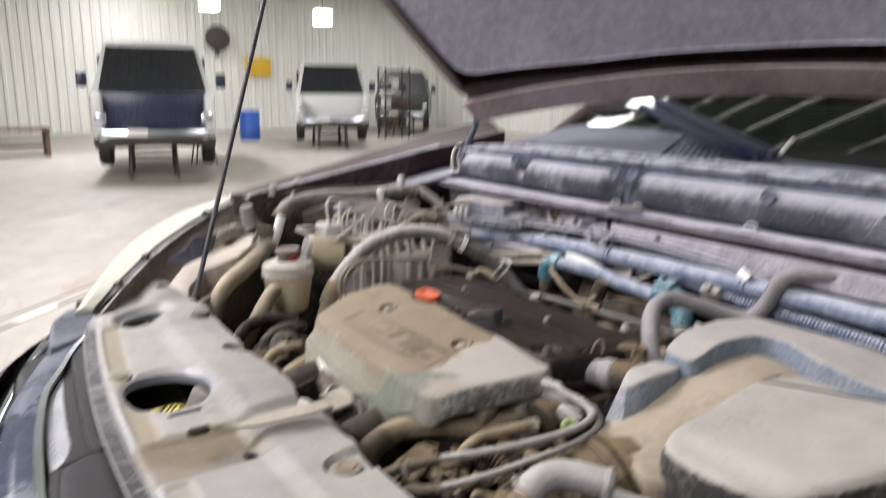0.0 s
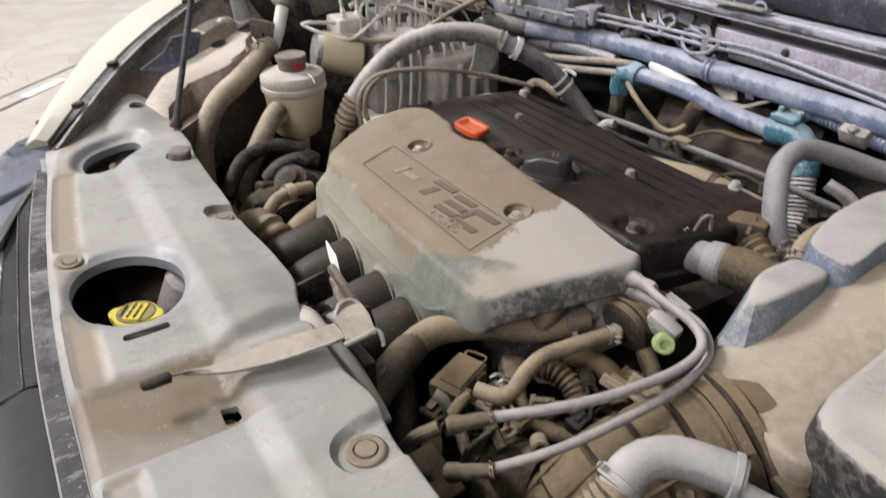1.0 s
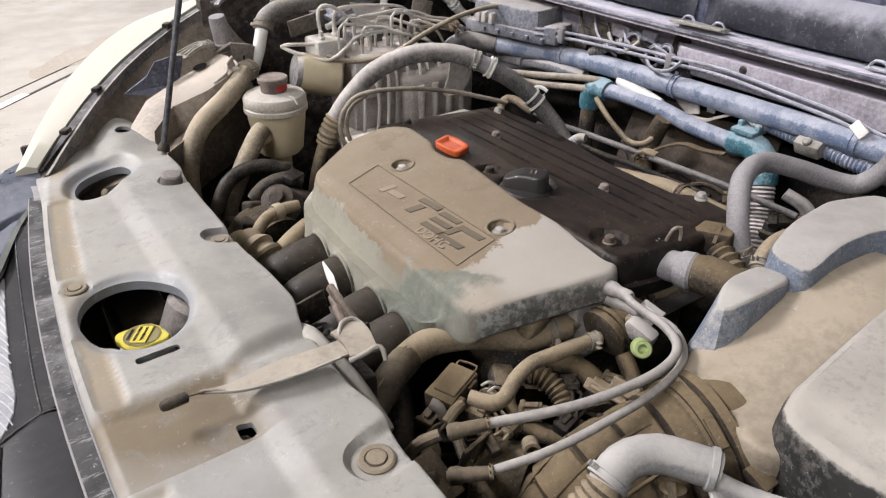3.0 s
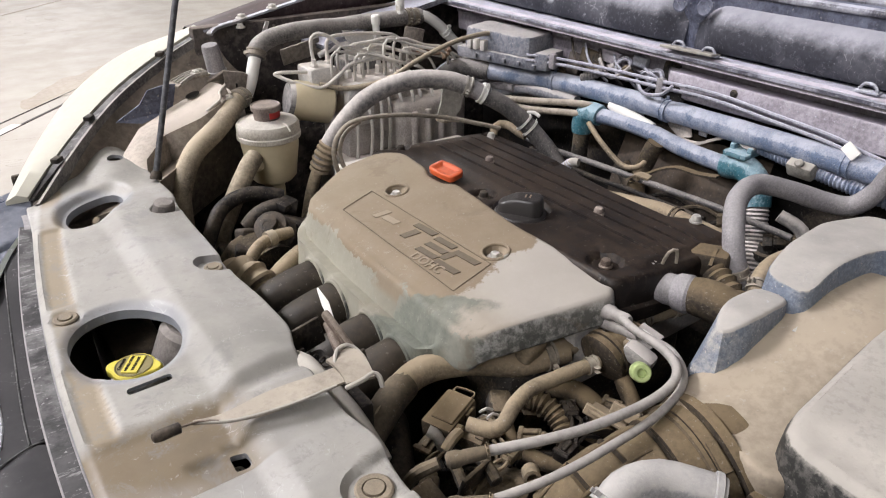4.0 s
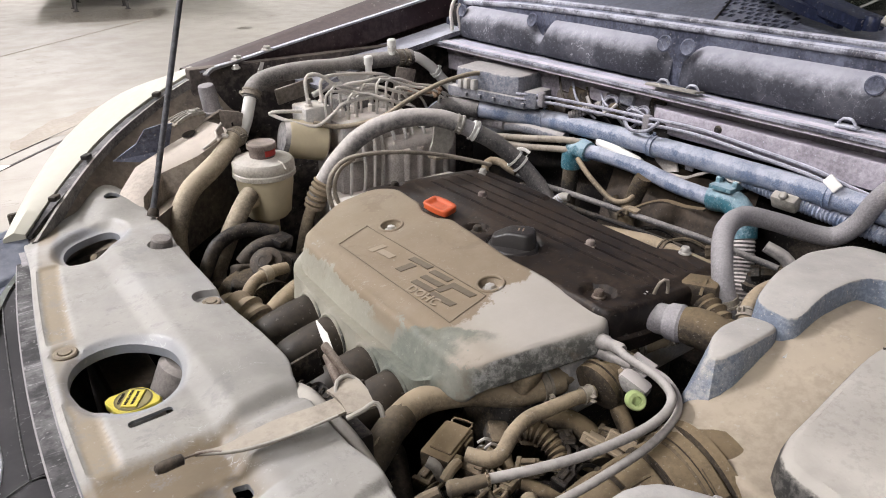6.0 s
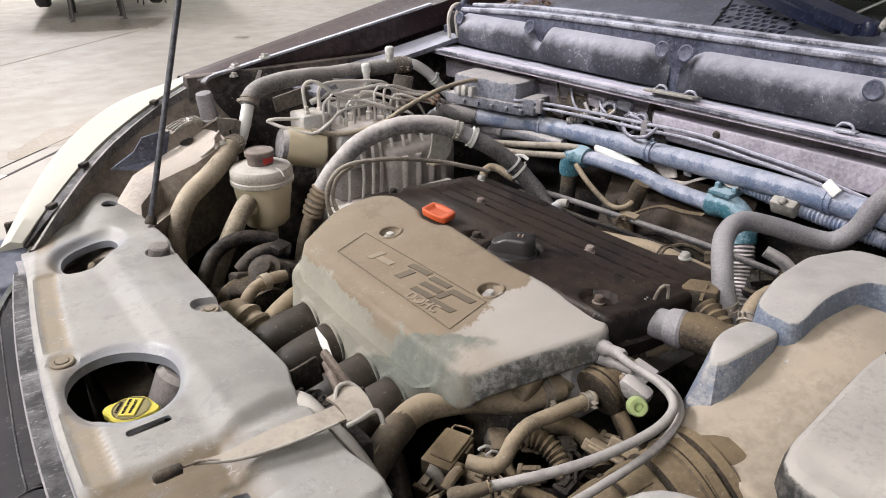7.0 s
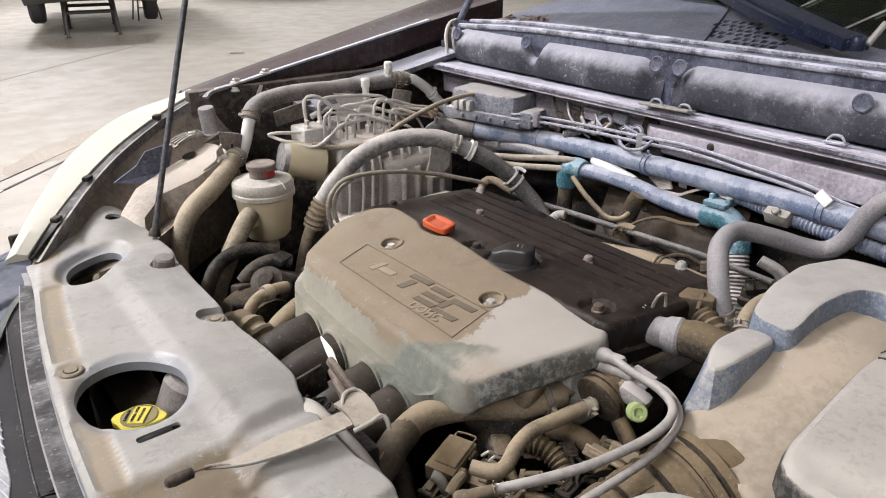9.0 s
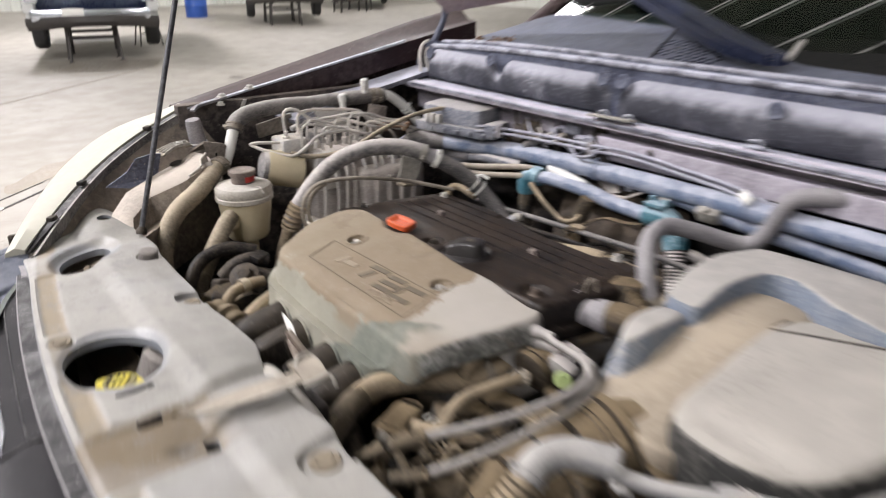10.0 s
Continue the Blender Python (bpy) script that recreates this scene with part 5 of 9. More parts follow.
for x, z in ((2.10, 1.765), (2.4, 1.80), (2.9, 1.80), (3.4, 1.74), (3.66, 1.66)):
    V += [(x, 0.43 + v * 0.64, z - 0.05 * v * v) for v in np.linspace(-1, 1, 9)]
part("roof", (V, [(i * 9 + k, i * 9 + k + 1, i * 9 + k + 10, i * 9 + k + 9) for i in range(4) for k in range(8)]), M["plum"], car, smooth=50)
part("added_rear_window", ([(3.66, -0.21, 1.61), (3.66, 1.07, 1.61), (3.86, 1.20, 1.15), (3.86, -0.34, 1.15), (3.67, -0.21, 1.61), (3.67, 1.07, 1.61), (3.87, 1.20, 1.15), (3.87, -0.34, 1.15)], [(0, 1, 2, 3), (7, 6, 5, 4), (0, 4, 5, 1), (1, 5, 6, 2), (2, 6, 7, 3), (3, 7, 4, 0)]), M["darkglass"], car, smooth=0)
for s in (-1, 1):
    q = [(1.36, 0.43 + s * 0.80, 1.18), (2.13, 0.43 + s * 0.66, 1.73), (2.9, 0.43 + s * 0.65, 1.755), (3.66, 0.43 + s * 0.65, 1.61), (3.86, 0.43 + s * 0.78, 1.15)]
    V = q + [(x, y + s * 0.008, z) for x, y, z in q]
    part("side_window", (V, [(0, 1, 2, 3, 4), (9, 8, 7, 6, 5)] + [(i, (i + 1) % 5, (i + 1) % 5 + 5, i + 5) for i in range(5)]), M["darkglass"], car, smooth=0)
part("tail", span(3.70, 3.92, -0.43, 1.29, 0.30, 1.16, 0.06, 3), M["plum"], car)
part("cabin_floor", span(1.3, 3.8, -0.40, 1.26, 0.30, 0.36, 0.01), M["black"], car)
for yw in (-0.36, 1.22):
    part("wheel", lathe([(0.19, -0.1), (0.31, -0.1), (0.335, -0.06), (0.335, 0.06), (0.31, 0.1), (0.19, 0.1), (0.17, 0.02), (0.05, 0.03)], 32, pose(3.25, yw, 0.335, 90, 0, 0)), M["tyre"], car)
part("roof_edge", hose([(2.13, -0.22, 1.74), (2.08, 0.43, 1.78), (2.13, 1.08, 1.74)], 0.035, 12), M["plum"], car)
for k, (piv, tip, mid) in enumerate((((1.092, 0.365, 1.260), (1.46, 0.92, 1.352), (1.155, 0.495, 1.283)), ((1.2, -0.15, 1.26), (1.6, 0.35, 1.43), (1.3, -0.02, 1.30)))):
    wp = thing("wiper", piv, "dark blue-grey wiper arm lying across the scuttle", "wiper", "wipers")
    part("arm", strip([piv, mid, tip], 0.048, 0.018, taper=lambda t: 1.0 - 0.4 * t), M["wiper"], wp)
    part("blade", strip([(piv[0] + 0.01, piv[1] + 0.045, piv[2] - 0.004), (mid[0] - 0.012, mid[1] + 0.035, mid[2] - 0.006), (tip[0] - 0.03, tip[1] + 0.03, tip[2] - 0.012)], 0.012, 0.016), M["wiper"], wp)
    part("pivot_nut", lathe([(0.012, 0), (0.012, 0.014), (0.009, 0.020), (0.004, 0.022)], 20, Matrix.Translation((piv[0], piv[1], piv[2] - 0.008))), M["wiper"], wp)
    part("pivot_pin", rod((piv[0] + 0.012, piv[1] - 0.01, piv[2]), (piv[0] + 0.035, piv[1] - 0.02, piv[2] + 0.03), 0.005, 10), M["bolt"], wp)


# ---- bulkhead ----
bh = thing("bulkhead", (1.0, 0.43, 0.5), "dusty steel bulkhead behind the engine", "bulkhead")
part("sheet", span(1.02, 1.04, -0.36, 1.25, 0.46, 1.21, 0.004), M["black"], bh)
part("shelf", span(0.955, 1.03, -0.36, 1.22, 1.128, 1.142, 0.004), M["fire"], bh)
V, F = [], []
for y in np.linspace(-0.36, 1.22, 50):
    deep = 0.034 * ease(y, 0.615, 0.64)
    V += [(0.957, y, 1.144), (0.945, y, 1.139), (0.943, y, 1.130), (0.958, y, 1.127), (0.985, y, 1.118), (0.985, y, 1.110), (0.957 + deep, y, 1.1105), (0.9555 + deep, y, 1.107), (0.957 + deep, y, 1.073), (0.963 + deep, y, 1.069), (1.03, y, 1.066)]
F = [(i * 11 + k, (i + 1) * 11 + k, (i + 1) * 11 + k + 1, i * 11 + k + 1) for i in range(49) for k in range(10)]
part("beam", (V, F), M["wall_plum"], bh, "plum painted cross beam, dusted")
part("beam_edge", strip([(0.944, y, 1.139) for y in (-0.36, 0.0, 0.4, 0.8, 1.22)], 0.010, 0.005), M["worn_edge"], bh, "pale rubbed edge of the beam")
for i in range(14):
    y = 0.44 - 0.013 * i
    part("weld_dimple", lathe([(0.0015, 0), (0.0013, 0.0006), (0.0006, 0.0009)], 8, aim((0.9565, y, 1.100), (0.9, y, 1.104))), M["edge"], bh)
for y, z, r in ((0.60, 1.075, 0.022), (0.70, 1.085, 0.014), (0.78, 1.07, 0.016), (0.49, 1.10, 0.008), (0.86, 1.05, 0.012)):
    part("grommet", lathe([(r, 0), (r, 0.006), (r * 0.75, 0.012), (r * 0.4, 0.014)], 20, aim((0.966, y, z), (0.5, y, z + 0.05))), M["grime"], bh)


for y, z, r in ((0.715, 1.092, 0.016), (0.665, 1.080, 0.017), (0.645, 1.088, 0.014)):
    for j in range(2):
        part("wire_coil", hose([(0.968 - 0.006 * j + 0.006 * math.sin(a), y + (r - 0.002 * j) * math.cos(a) - 0.004 * j, z + (r - 0.002 * j) * math.sin(a)) for a in np.linspace(0, 6.6, 15)], 0.0026, 8, 0.004), M["fire"], bh)
for y, z, dy, dz, mt_ in ((0.80, 1.085, 0.055, 0.035, "grime"), (0.755, 1.10, 0.04, 0.022, "wall_plum"), (0.69, 1.105, 0.03, 0.02, "edge"), (0.625, 1.10, 0.03, 0.034, "grime"), (0.845, 1.065, 0.03, 0.05, "innerwing")):
    part("bracket", box(0.982, y, z, 0.012, dy, dz, 0.003, 2, 6, 8, 4), M[mt_], bh)
for i in range(6):
    y = 0.83 - 0.035 * i
    part("wire", hose([(0.975, y + 0.02, 1.118 - 0.004 * i), (0.962, y, 1.095), (0.958, y - 0.02, 1.078 + 0.003 * i), (0.966, y - 0.05, 1.06)], 0.0024, 8), M["fire" if i % 2 else "black"], bh)
part("ribbed_sleeve", hose([(0.97, 0.735, 1.088), (0.955, 0.765, 1.072), (0.948, 0.79, 1.06)], 0.008, 12, ribs=0.001, pitch=0.006), M["greyhose"], bh)


def pad(y0, y1, notch=None):
    """A pillowed sound pad on the front of the scuttle."""
    t = thing("insulation_pad", (1.0, (y0 + y1) / 2, 1.145), "dark felt sound pad with grey dust on the scuttle front", "insulation pad", "scuttle pads")
    n, m = 90, 16
    V, F = [], []
    for i in range(n):
        y = y0 + (y1 - y0) * i / (n - 1)
        e = min(ease(y, y0, y0 + 0.05), ease(y, y1, y1 - 0.05))
        dip = bump(y - notch, 0.035) if notch else 0
        h1 = 1.218 - 0.014 * (1 - e) - 0.034 * dip
        for k in range(m):
            v = k / (m - 1)
            bulge = (max(0.0, math.sin(math.pi * min(1, v * 1.02))) ** 0.4) * (0.026 * e + 0.006) * (1 - 0.4 * dip)
            z = 1.144 + (h1 - 1.144) * v
            V.append((cowl_x(y) - 0.006 - bulge + 0.012 * v + 0.002 * noise.noise(Vector((y * 14, z * 20, 1))), y, z))
    F = [(i * m + k, i * m + k + 1, (i + 1) * m + k + 1, (i + 1) * m + k) for i in range(n - 1) for k in range(m - 1)]
    F = [q[::-1] for q in F]
    part("pad", (V, F), M["pad"], t, smooth=60)
    return t


pa = pad(0.618, 1.212, 0.93)
pb = pad(-0.30, 0.598)
for y, z, who in ((0.622, 1.211, pa), (0.577, 1.211, pb), (0.29, 1.203, pb), (1.17, 1.205, pa), (0.94, 1.212, pa), (0.10, 1.19, pb)):
    part("push_pin", lathe([(0.0135, 0), (0.0135, 0.0012), (0.0115, 0.0020), (0.0105, 0.0014), (0.003, 0.0016)], 24, aim((cowl_x(y) - 0.0275, y, z), (cowl_x(y) - 0.1, y, z + 0.015))), M["cowl"], who, "round plastic push pin")
yy = [float(v) for v in np.linspace(-0.36, 1.22, 24)]
part("backing", ([(cowl_x(y) - 0.004, y, z) for y in yy for z in (1.142, 1.232)], [(2 * i, 2 * i + 1, 2 * i + 3, 2 * i + 2) for i in range(23)]), M["cowl"], bh)
for y in (0.60, 0.545, 0.305):
    part("spring_clip", join(box(0.957, y, 1.148, 0.012, 0.03, 0.004, 0.001, 1), hose([(0.955, y - 0.012, 1.15), (0.955, y - 0.006, 1.158), (0.955, y + 0.006, 1.158), (0.955, y + 0.012, 1.15)], 0.002, 6)), M["edge"], bh)
part("tab", box(0.95, 0.575, 1.150, 0.03, 0.09, 0.004, 0.001, 2, 0, 8, 5), M["pale"], bh)

# ---- radiator cover ----
rc = thing("radiator_cover", (0.11, 0.43, 0.95), "grey dusty moulded plastic cover over the radiator", "radiator cover")
rc_out = [(0.051, 1.006), (0.081, 1.022), (0.103, 1.045), (0.151, 1.132), (0.205, 1.130), (0.221, 1.08), (0.225, 0.972), (0.220, 0.875), (0.214, 0.82), (0.214, 0.72), (0.213, 0.672), (0.210, 0.62), (0.216, 0.55), (0.217, 0.485), (0.203, 0.445),
          (0.198, 0.375), (0.198, 0.32), (0.205, 0.288), (0.198, 0.25), (0.196, 0.16), (0.20, 0.05), (0.20, -0.06), (0.17, -0.18), (0.06, -0.12), (0.03, 0.05), (0.010, 0.2), (0.004, 0.32), (0.004, 0.43), (0.0062, 0.52), (0.0118, 0.616), (0.0238, 0.737), (0.0435, 0.89)]


def front_x(y):
    return 0.004 + 0.16 * max(0.0, y - 0.42) ** 1.815 + 0.12 * max(0.0, 0.26 - y) ** 1.7


POCKETS = ((0.662, 0.868), (0.335, 0.548), (0.02, 0.313))


def channel_side(x):
    return float(np.interp(x, (0.0, 0.06, 0.11, 0.155, 0.19, 0.22), (0.424, 0.417, 0.412, 0.428, 0.433, 0.436)))


def rc_top(x, y):
    f = x - front_x(y)
    z = 0.979 + 0.003 * lin(f, 0.0, 0.004)
    # ramp from the front step up to the rear one
    a, b = (0.116, 0.141) if y > 0.37 else (0.111, 0.134)
    z += 0.0075 * lin(x, a, b) * ease(y, 0.95, 0.87)
    pocket = max(lin(y, p - 0.003, p + 0.004) * lin(y, q + 0.003, q - 0.004) for p, q in POCKETS) * lin(f, 0.004, 0.008) * lin(f, 0.034, 0.028)
    chan = lin(y, 0.3195, 0.3265) * ease(y, channel_side(x) + 0.014, channel_side(x) - 0.012)
    island = lin(x, 0.112, 0.122) * lin(y, 0.424, 0.402)
    z -= max(0.0030 * pocket, chan * (0.0065 - 0.005 * island + 0.005 * lin(x, 0.116, 0.141) * (1 - island)))
    z -= 0.006 * ease(x, 0.175, 0.215) * ease(y, 0.43, 0.46) * ease(y, 0.85, 0.75)
    # clip seats, open to the rear edge
    z -= 0.0075 * lin(near_line(x, y, 0.199, 0.655, 0.26, 0.652), 0.021, 0.017)
    z -= 0.0065 * lin(near_line(x, y, 0.176, 0.244, 0.26, 0.262), 0.0255, 0.020)
    z -= 0.0050 * lin(near_line(x, y, 0.199, 0.835, 0.26, 0.85), 0.0195, 0.016)
    z -= 0.0025 * lin(math.hypot(x - 0.034, y - 0.637), 0.0165, 0.014)
    # rolled edges of the two openings
    d = math.hypot((x - 0.075) / 0.052, (y - 0.563) / 0.067)
    z -= 0.0055 * ease(d, 1.16, 0.98)
    u, v = (x - 0.126) * 0.855 - (y - 0.926) * 0.519, (x - 0.126) * 0.519 + (y - 0.926) * 0.855
    z -= 0.013 * ease(math.hypot(u / 0.036, v / 0.064), 1.35, 0.95)
    z -= 0.010 * ease(y, 0.92, 1.02) + 0.012 * ease(y, 0.05, -0.12)
    z += 0.016 * bump(x - 0.19, 0.06) * ease(y, 0.95, 1.05)
    return z + 0.0005 * noise.noise(Vector((x * 25, y * 25, 0)))


rc_lines = []
for f in (0.004, 0.008, 0.028, 0.034):
    for y0, y1 in ((0.665, 0.866), (0.340, 0.546), (0.04, 0.312)):
        rc_lines.append([(front_x(float(y)) + f, float(y)) for y in np.linspace(y0, y1, 30)])
for y in (0.3195, 0.3265):
    rc_lines.append([(0.006, y), (0.196, y)])
for x in (0.116, 0.141):
    rc_lines.append([(x, 0.445), (x, 0.93)])
for x in (0.111, 0.134):
    rc_lines.append([(x, 0.02), (x, 0.312)])
for cx, cy, r0, r1 in ((0.199, 0.655, 0.021, 0.017), (0.176, 0.244, 0.0255, 0.020), (0.199, 0.835, 0.0195, 0.016)):
    for r in (r0, r1):
        rc_lines.append([(0.22, cy - r)] + [(cx + r * math.cos(a), cy + r * math.sin(a)) for a in np.linspace(1.5 * math.pi, 0.5 * math.pi, 14)] + [(0.22, cy + r)])
slot = [(0.054, 0.469), (0.095, 0.470), (0.095, 0.480), (0.054, 0.479)]
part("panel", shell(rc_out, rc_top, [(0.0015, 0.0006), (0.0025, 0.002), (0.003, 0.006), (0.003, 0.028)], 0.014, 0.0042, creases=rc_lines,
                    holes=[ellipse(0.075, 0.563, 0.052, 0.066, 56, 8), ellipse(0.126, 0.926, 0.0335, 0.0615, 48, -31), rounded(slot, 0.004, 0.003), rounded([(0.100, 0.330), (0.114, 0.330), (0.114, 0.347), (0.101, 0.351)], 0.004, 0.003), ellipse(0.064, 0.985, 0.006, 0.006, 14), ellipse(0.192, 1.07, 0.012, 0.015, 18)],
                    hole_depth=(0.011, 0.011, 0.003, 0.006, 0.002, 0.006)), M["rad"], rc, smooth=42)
for x, y, r in ((0.199, 0.653, 0.0115), (0.177, 0.245, 0.0155), (0.034, 0.637, 0.0125), (0.03, 0.20, 0.012)):
    z = rc_top(x, y)
    part("push_clip", lathe([(r, 0), (r, 0.003), (r * 0.88, 0.0042), (r * 0.62, 0.004), (r * 0.6, 0.0025), (r * 0.55, 0.0025), (r * 0.52, 0.005), (r * 0.2, 0.0055)], 28, Matrix.Translation((x, y, z - 0.0012))), M["clip_tan"], rc, "round tan dusted push clip")
part("screw_hole", lathe([(0.0075, 0.0), (0.007, 0.0006), (0.0055, 0.0004), (0.001, -0.0002)], 18, Matrix.Translation((0.064, 0.985, rc_top(0.064, 0.985) + 0.001))), M["runner"], rc, "dark recessed screw")
part("rubber_buffer", lathe([(0.0150, 0), (0.0138, 0.014), (0.0115, 0.0165), (0.006, 0.017)], 24, pose(0.197, 0.835, rc_top(0.197, 0.835) - 0.002, 6, 8, 0)), M["buffer"], rc, "grey rubber bonnet buffer")
# black sheet painted as the shade inside the cover's slots
part("slot_shade_sheet", span(0.03, 0.19, 0.33, 0.49, 0.935, 0.94, 0), M["void"], rc)
part("hole_cup", join(rod((0.15, 0.905, 0.93), (0.118, 0.885, 0.972), 0.006, 10), box(0.13, 0.9, 0.945, 0.03, 0.02, 0.03, 0.004)), M["grime"], rc)
part("spring", hose([(0.107 + 0.004 * math.cos(a), 0.325 + 0.0014 * i, 0.957 + 0.004 * math.sin(a)) for i, a in enumerate(np.arange(0, 18, 0.8))], 0.0012, 6, 0.003), M["bolt"], rc)
part("neck_pipe", lathe([(0.03, 0), (0.036, 0.004), (0.036, 0.05), (0.03, 0.056), (0.005, 0.058)], 28, pose(0.125, 0.585, 0.90, 0, 25, 0)), M["buffer"], rd)
part("baffle", span(0.02, 0.20, 0.47, 0.66, 0.86, 0.868, 0), M["black"], rd)

# ---- bonnet latch and its lever ----
lt = thing("bonnet_latch", (0.22, 0.43, 0.95), "dark bonnet latch with a rusty spring, behind the radiator cover", "latch")
part("housing", span(0.214, 0.246, 0.36, 0.47, 0.90, 0.955, 0.006), M["black"], lt)
part("side_plate", box(0.232, 0.478, 0.966, 0.040, 0.004, 0.034, 0.002, 2, 0, -12, 0), M["black"], lt)
part("side_plate", box(0.246, 0.398, 0.974, 0.030, 0.004, 0.026, 0.002, 2, 0, -12, 0), M["black"], lt)
part("catch", join(rod((0.240, 0.405, 0.972), (0.247, 0.452, 0.994), 0.0055, 12), box(0.249, 0.432, 0.992, 0.008, 0.055, 0.010, 0.003, 2, 28, 0, 8), rod((0.236, 0.395, 0.975), (0.252, 0.392, 0.985), 0.006, 10)), M["rustgrey"], lt, "grey-brown steel catch")
part("spring", hose([(0.212 + 0.0004 * i + 0.0045 * math.cos(a), 0.448 - 0.0009 * i, 0.974 + 0.0045 * math.sin(a)) for i, a in enumerate(np.arange(0, 26, 0.7))], 0.0011, 6, 0.003), M["black"], lt)
part("sheath", hose([(0.205, 0.452, 0.965), (0.208, 0.43, 0.972), (0.210, 0.40, 0.970), (0.218, 0.36, 0.955), (0.222, 0.31, 0.93)], 0.011, 12), M["pale"], lt)
sv = [(0.262, 0.502, 1.003), (0.256, 0.474, 1.002), (0.248, 0.440, 0.996)]
V = []
for (x, y, z), w in zip(sv, (0.0007, 0.0036, 0.002)):
    V += [(x - w, y, z + 0.002), (x + w, y - w * 0.4, z + 0.002), (x + w, y - w * 0.4, z - 0.001), (x - w, y, z - 0.001)]
part("pointer", (V, [(0, 1, 5, 4), (1, 2, 6, 5), (2, 3, 7, 6), (3, 0, 4, 7), (4, 5, 9, 8), (5, 6, 10, 9), (6, 7, 11, 10), (7, 4, 8, 11), (3, 2, 1, 0), (8, 9, 10, 11)]), M["white"], lt, "bright white pointed sliver")
lv = thing("latch_lever", (0.15, 0.37, 0.99), "pale dusty flat release lever with a black tip", "lever")
part("blade", strip([(0.086, 0.384, 0.996), (0.108, 0.3735, 0.997), (0.1265, 0.3695, 0.998), (0.161, 0.3655, 1.0), (0.200, 0.360, 1.003), (0.226, 0.3585, 1.005)], 0.027, 0.0025, taper=lambda t: 0.14 + 0.86 * ease(t, 0.0, 0.52) - 0.14 * ease(t, 0.55, 0.8)), M["lever"], lv)
part("blade_rim", hose([(0.088, 0.382, 0.997), (0.108, 0.368, 0.998), (0.1265, 0.360, 0.999), (0.161, 0.352, 1.001), (0.202, 0.348, 1.004)], 0.0014, 8), M["pale"], lv, "pale rolled rim of the lever")
part("end_plate", strip([(0.223, 0.383, 1.0075), (0.225, 0.372, 1.0075), (0.225, 0.358, 1.0065), (0.222, 0.341, 1.004)], 0.030, 0.003, taper=lambda t: 1.0 - 0.12 * ease(t, 0.3, 1.0)), M["lever"], lv)
part("hook", join(hose([(0.207, 0.341, 1.003), (0.212, 0.339, 1.005), (0.224, 0.340, 1.005), (0.236, 0.343, 1.005), (0.2395, 0.338, 1.002), (0.239, 0.333, 0.994)], 0.0024, 8), hose([(0.213, 0.372, 1.007), (0.222, 0.384, 1.011), (0.234, 0.386, 1.011), (0.240, 0.378, 1.007), (0.239, 0.360, 1.006)], 0.0022, 8)), M["pale"], lv, "pale hooked end of the lever")
part("wire", hose([(0.104, 0.371, 0.9985), (0.090, 0.380, 0.9985), (0.074, 0.3802, 1.0)], 0.0011, 8), M["rustgrey"], lv)
part("tip", lathe([(0.003, 0), (0.0048, 0.001), (0.0052, 0.017), (0.0042, 0.022), (0.002, 0.0235)], 16, aim((0.0755, 0.380, 1.0), (0.052, 0.380, 1.0))), M["black"], lv, "black rubber tip")

# ---- engine ----
eng = thing("engine", (0.55, 0.6, 0.46), "grimy dust-covered engine block under its covers", "engine")
part("block", span(0.42, 0.74, 0.36, 0.90, 0.46, 0.90, 0.02), M["grime"], eng)
part("head", span(0.50, 0.77, 0.345, 0.925, 0.85, 0.955, 0.012), M["alu"], eng)
part("gearbox", span(0.40, 0.74, 0.06, 0.36, 0.46, 0.76, 0.04), M["grime"], eng)

ec = thing("engine_cover", (0.46, 0.6, 0.9), "tan dust-covered plastic engine cover with wiped patches", "engine cover")
RUN = (0.697, 0.628, 0.538, 0.475)
ARCH = 0.033
BADGE = [(0.408, 0.715), (0.463, 0.727), (0.468, 0.460), (0.406, 0.452)]


def ec_top(x, y):
    z = 0.969 + 0.030 * (x - 0.38) / 0.17 - 0.004 * bump(x - 0.38, 0.02)
    z -= 0.006 * ease(y, 0.78, 0.86) + 0.013 * ease(y, 0.47, 0.345) * lin(x, 0.40, 0.55)
    for bx, by in ((0.488, 0.700), (0.488, 0.476)):
        d = math.hypot(x - bx, y - by)
        z -= 0.009 * ease(d, 0.0165, 0.013)
    if 0.38 < x < 0.48 and 0.42 < y < 0.74:
        px, n = 1.0, len(BADGE)
        for (x0, y0), (x1, y1) in zip(BADGE, BADGE[1:] + BADGE[:1]):
            l = math.hypot(x1 - x0, y1 - y0)
            dd = ((x - x0) * (y1 - y0) - (y - y0) * (x1 - x0)) / l
            px = min(px, ease(dd, 0.0, 0.003))
        z -= 0.0008 * px
    return z + 0.0006 * noise.noise(Vector((x * 30, y * 30, 2)))


def fronty(nn, y):
    return ease(-nn.x, 0.6, 0.92) * ease(y, 0.408, 0.446) * ease(y, 0.80, 0.75)


def near_end(nn):
    return 1.0 - 0.28 * ease(-nn.y, 0.5, 0.9)


def scallop(x, y, nn):
    return max([0.040 * math.sqrt(max(0.0, 1 - ((y - r) / ARCH) ** 2)) for r in RUN] + [0.0]) * fronty(nn, y)


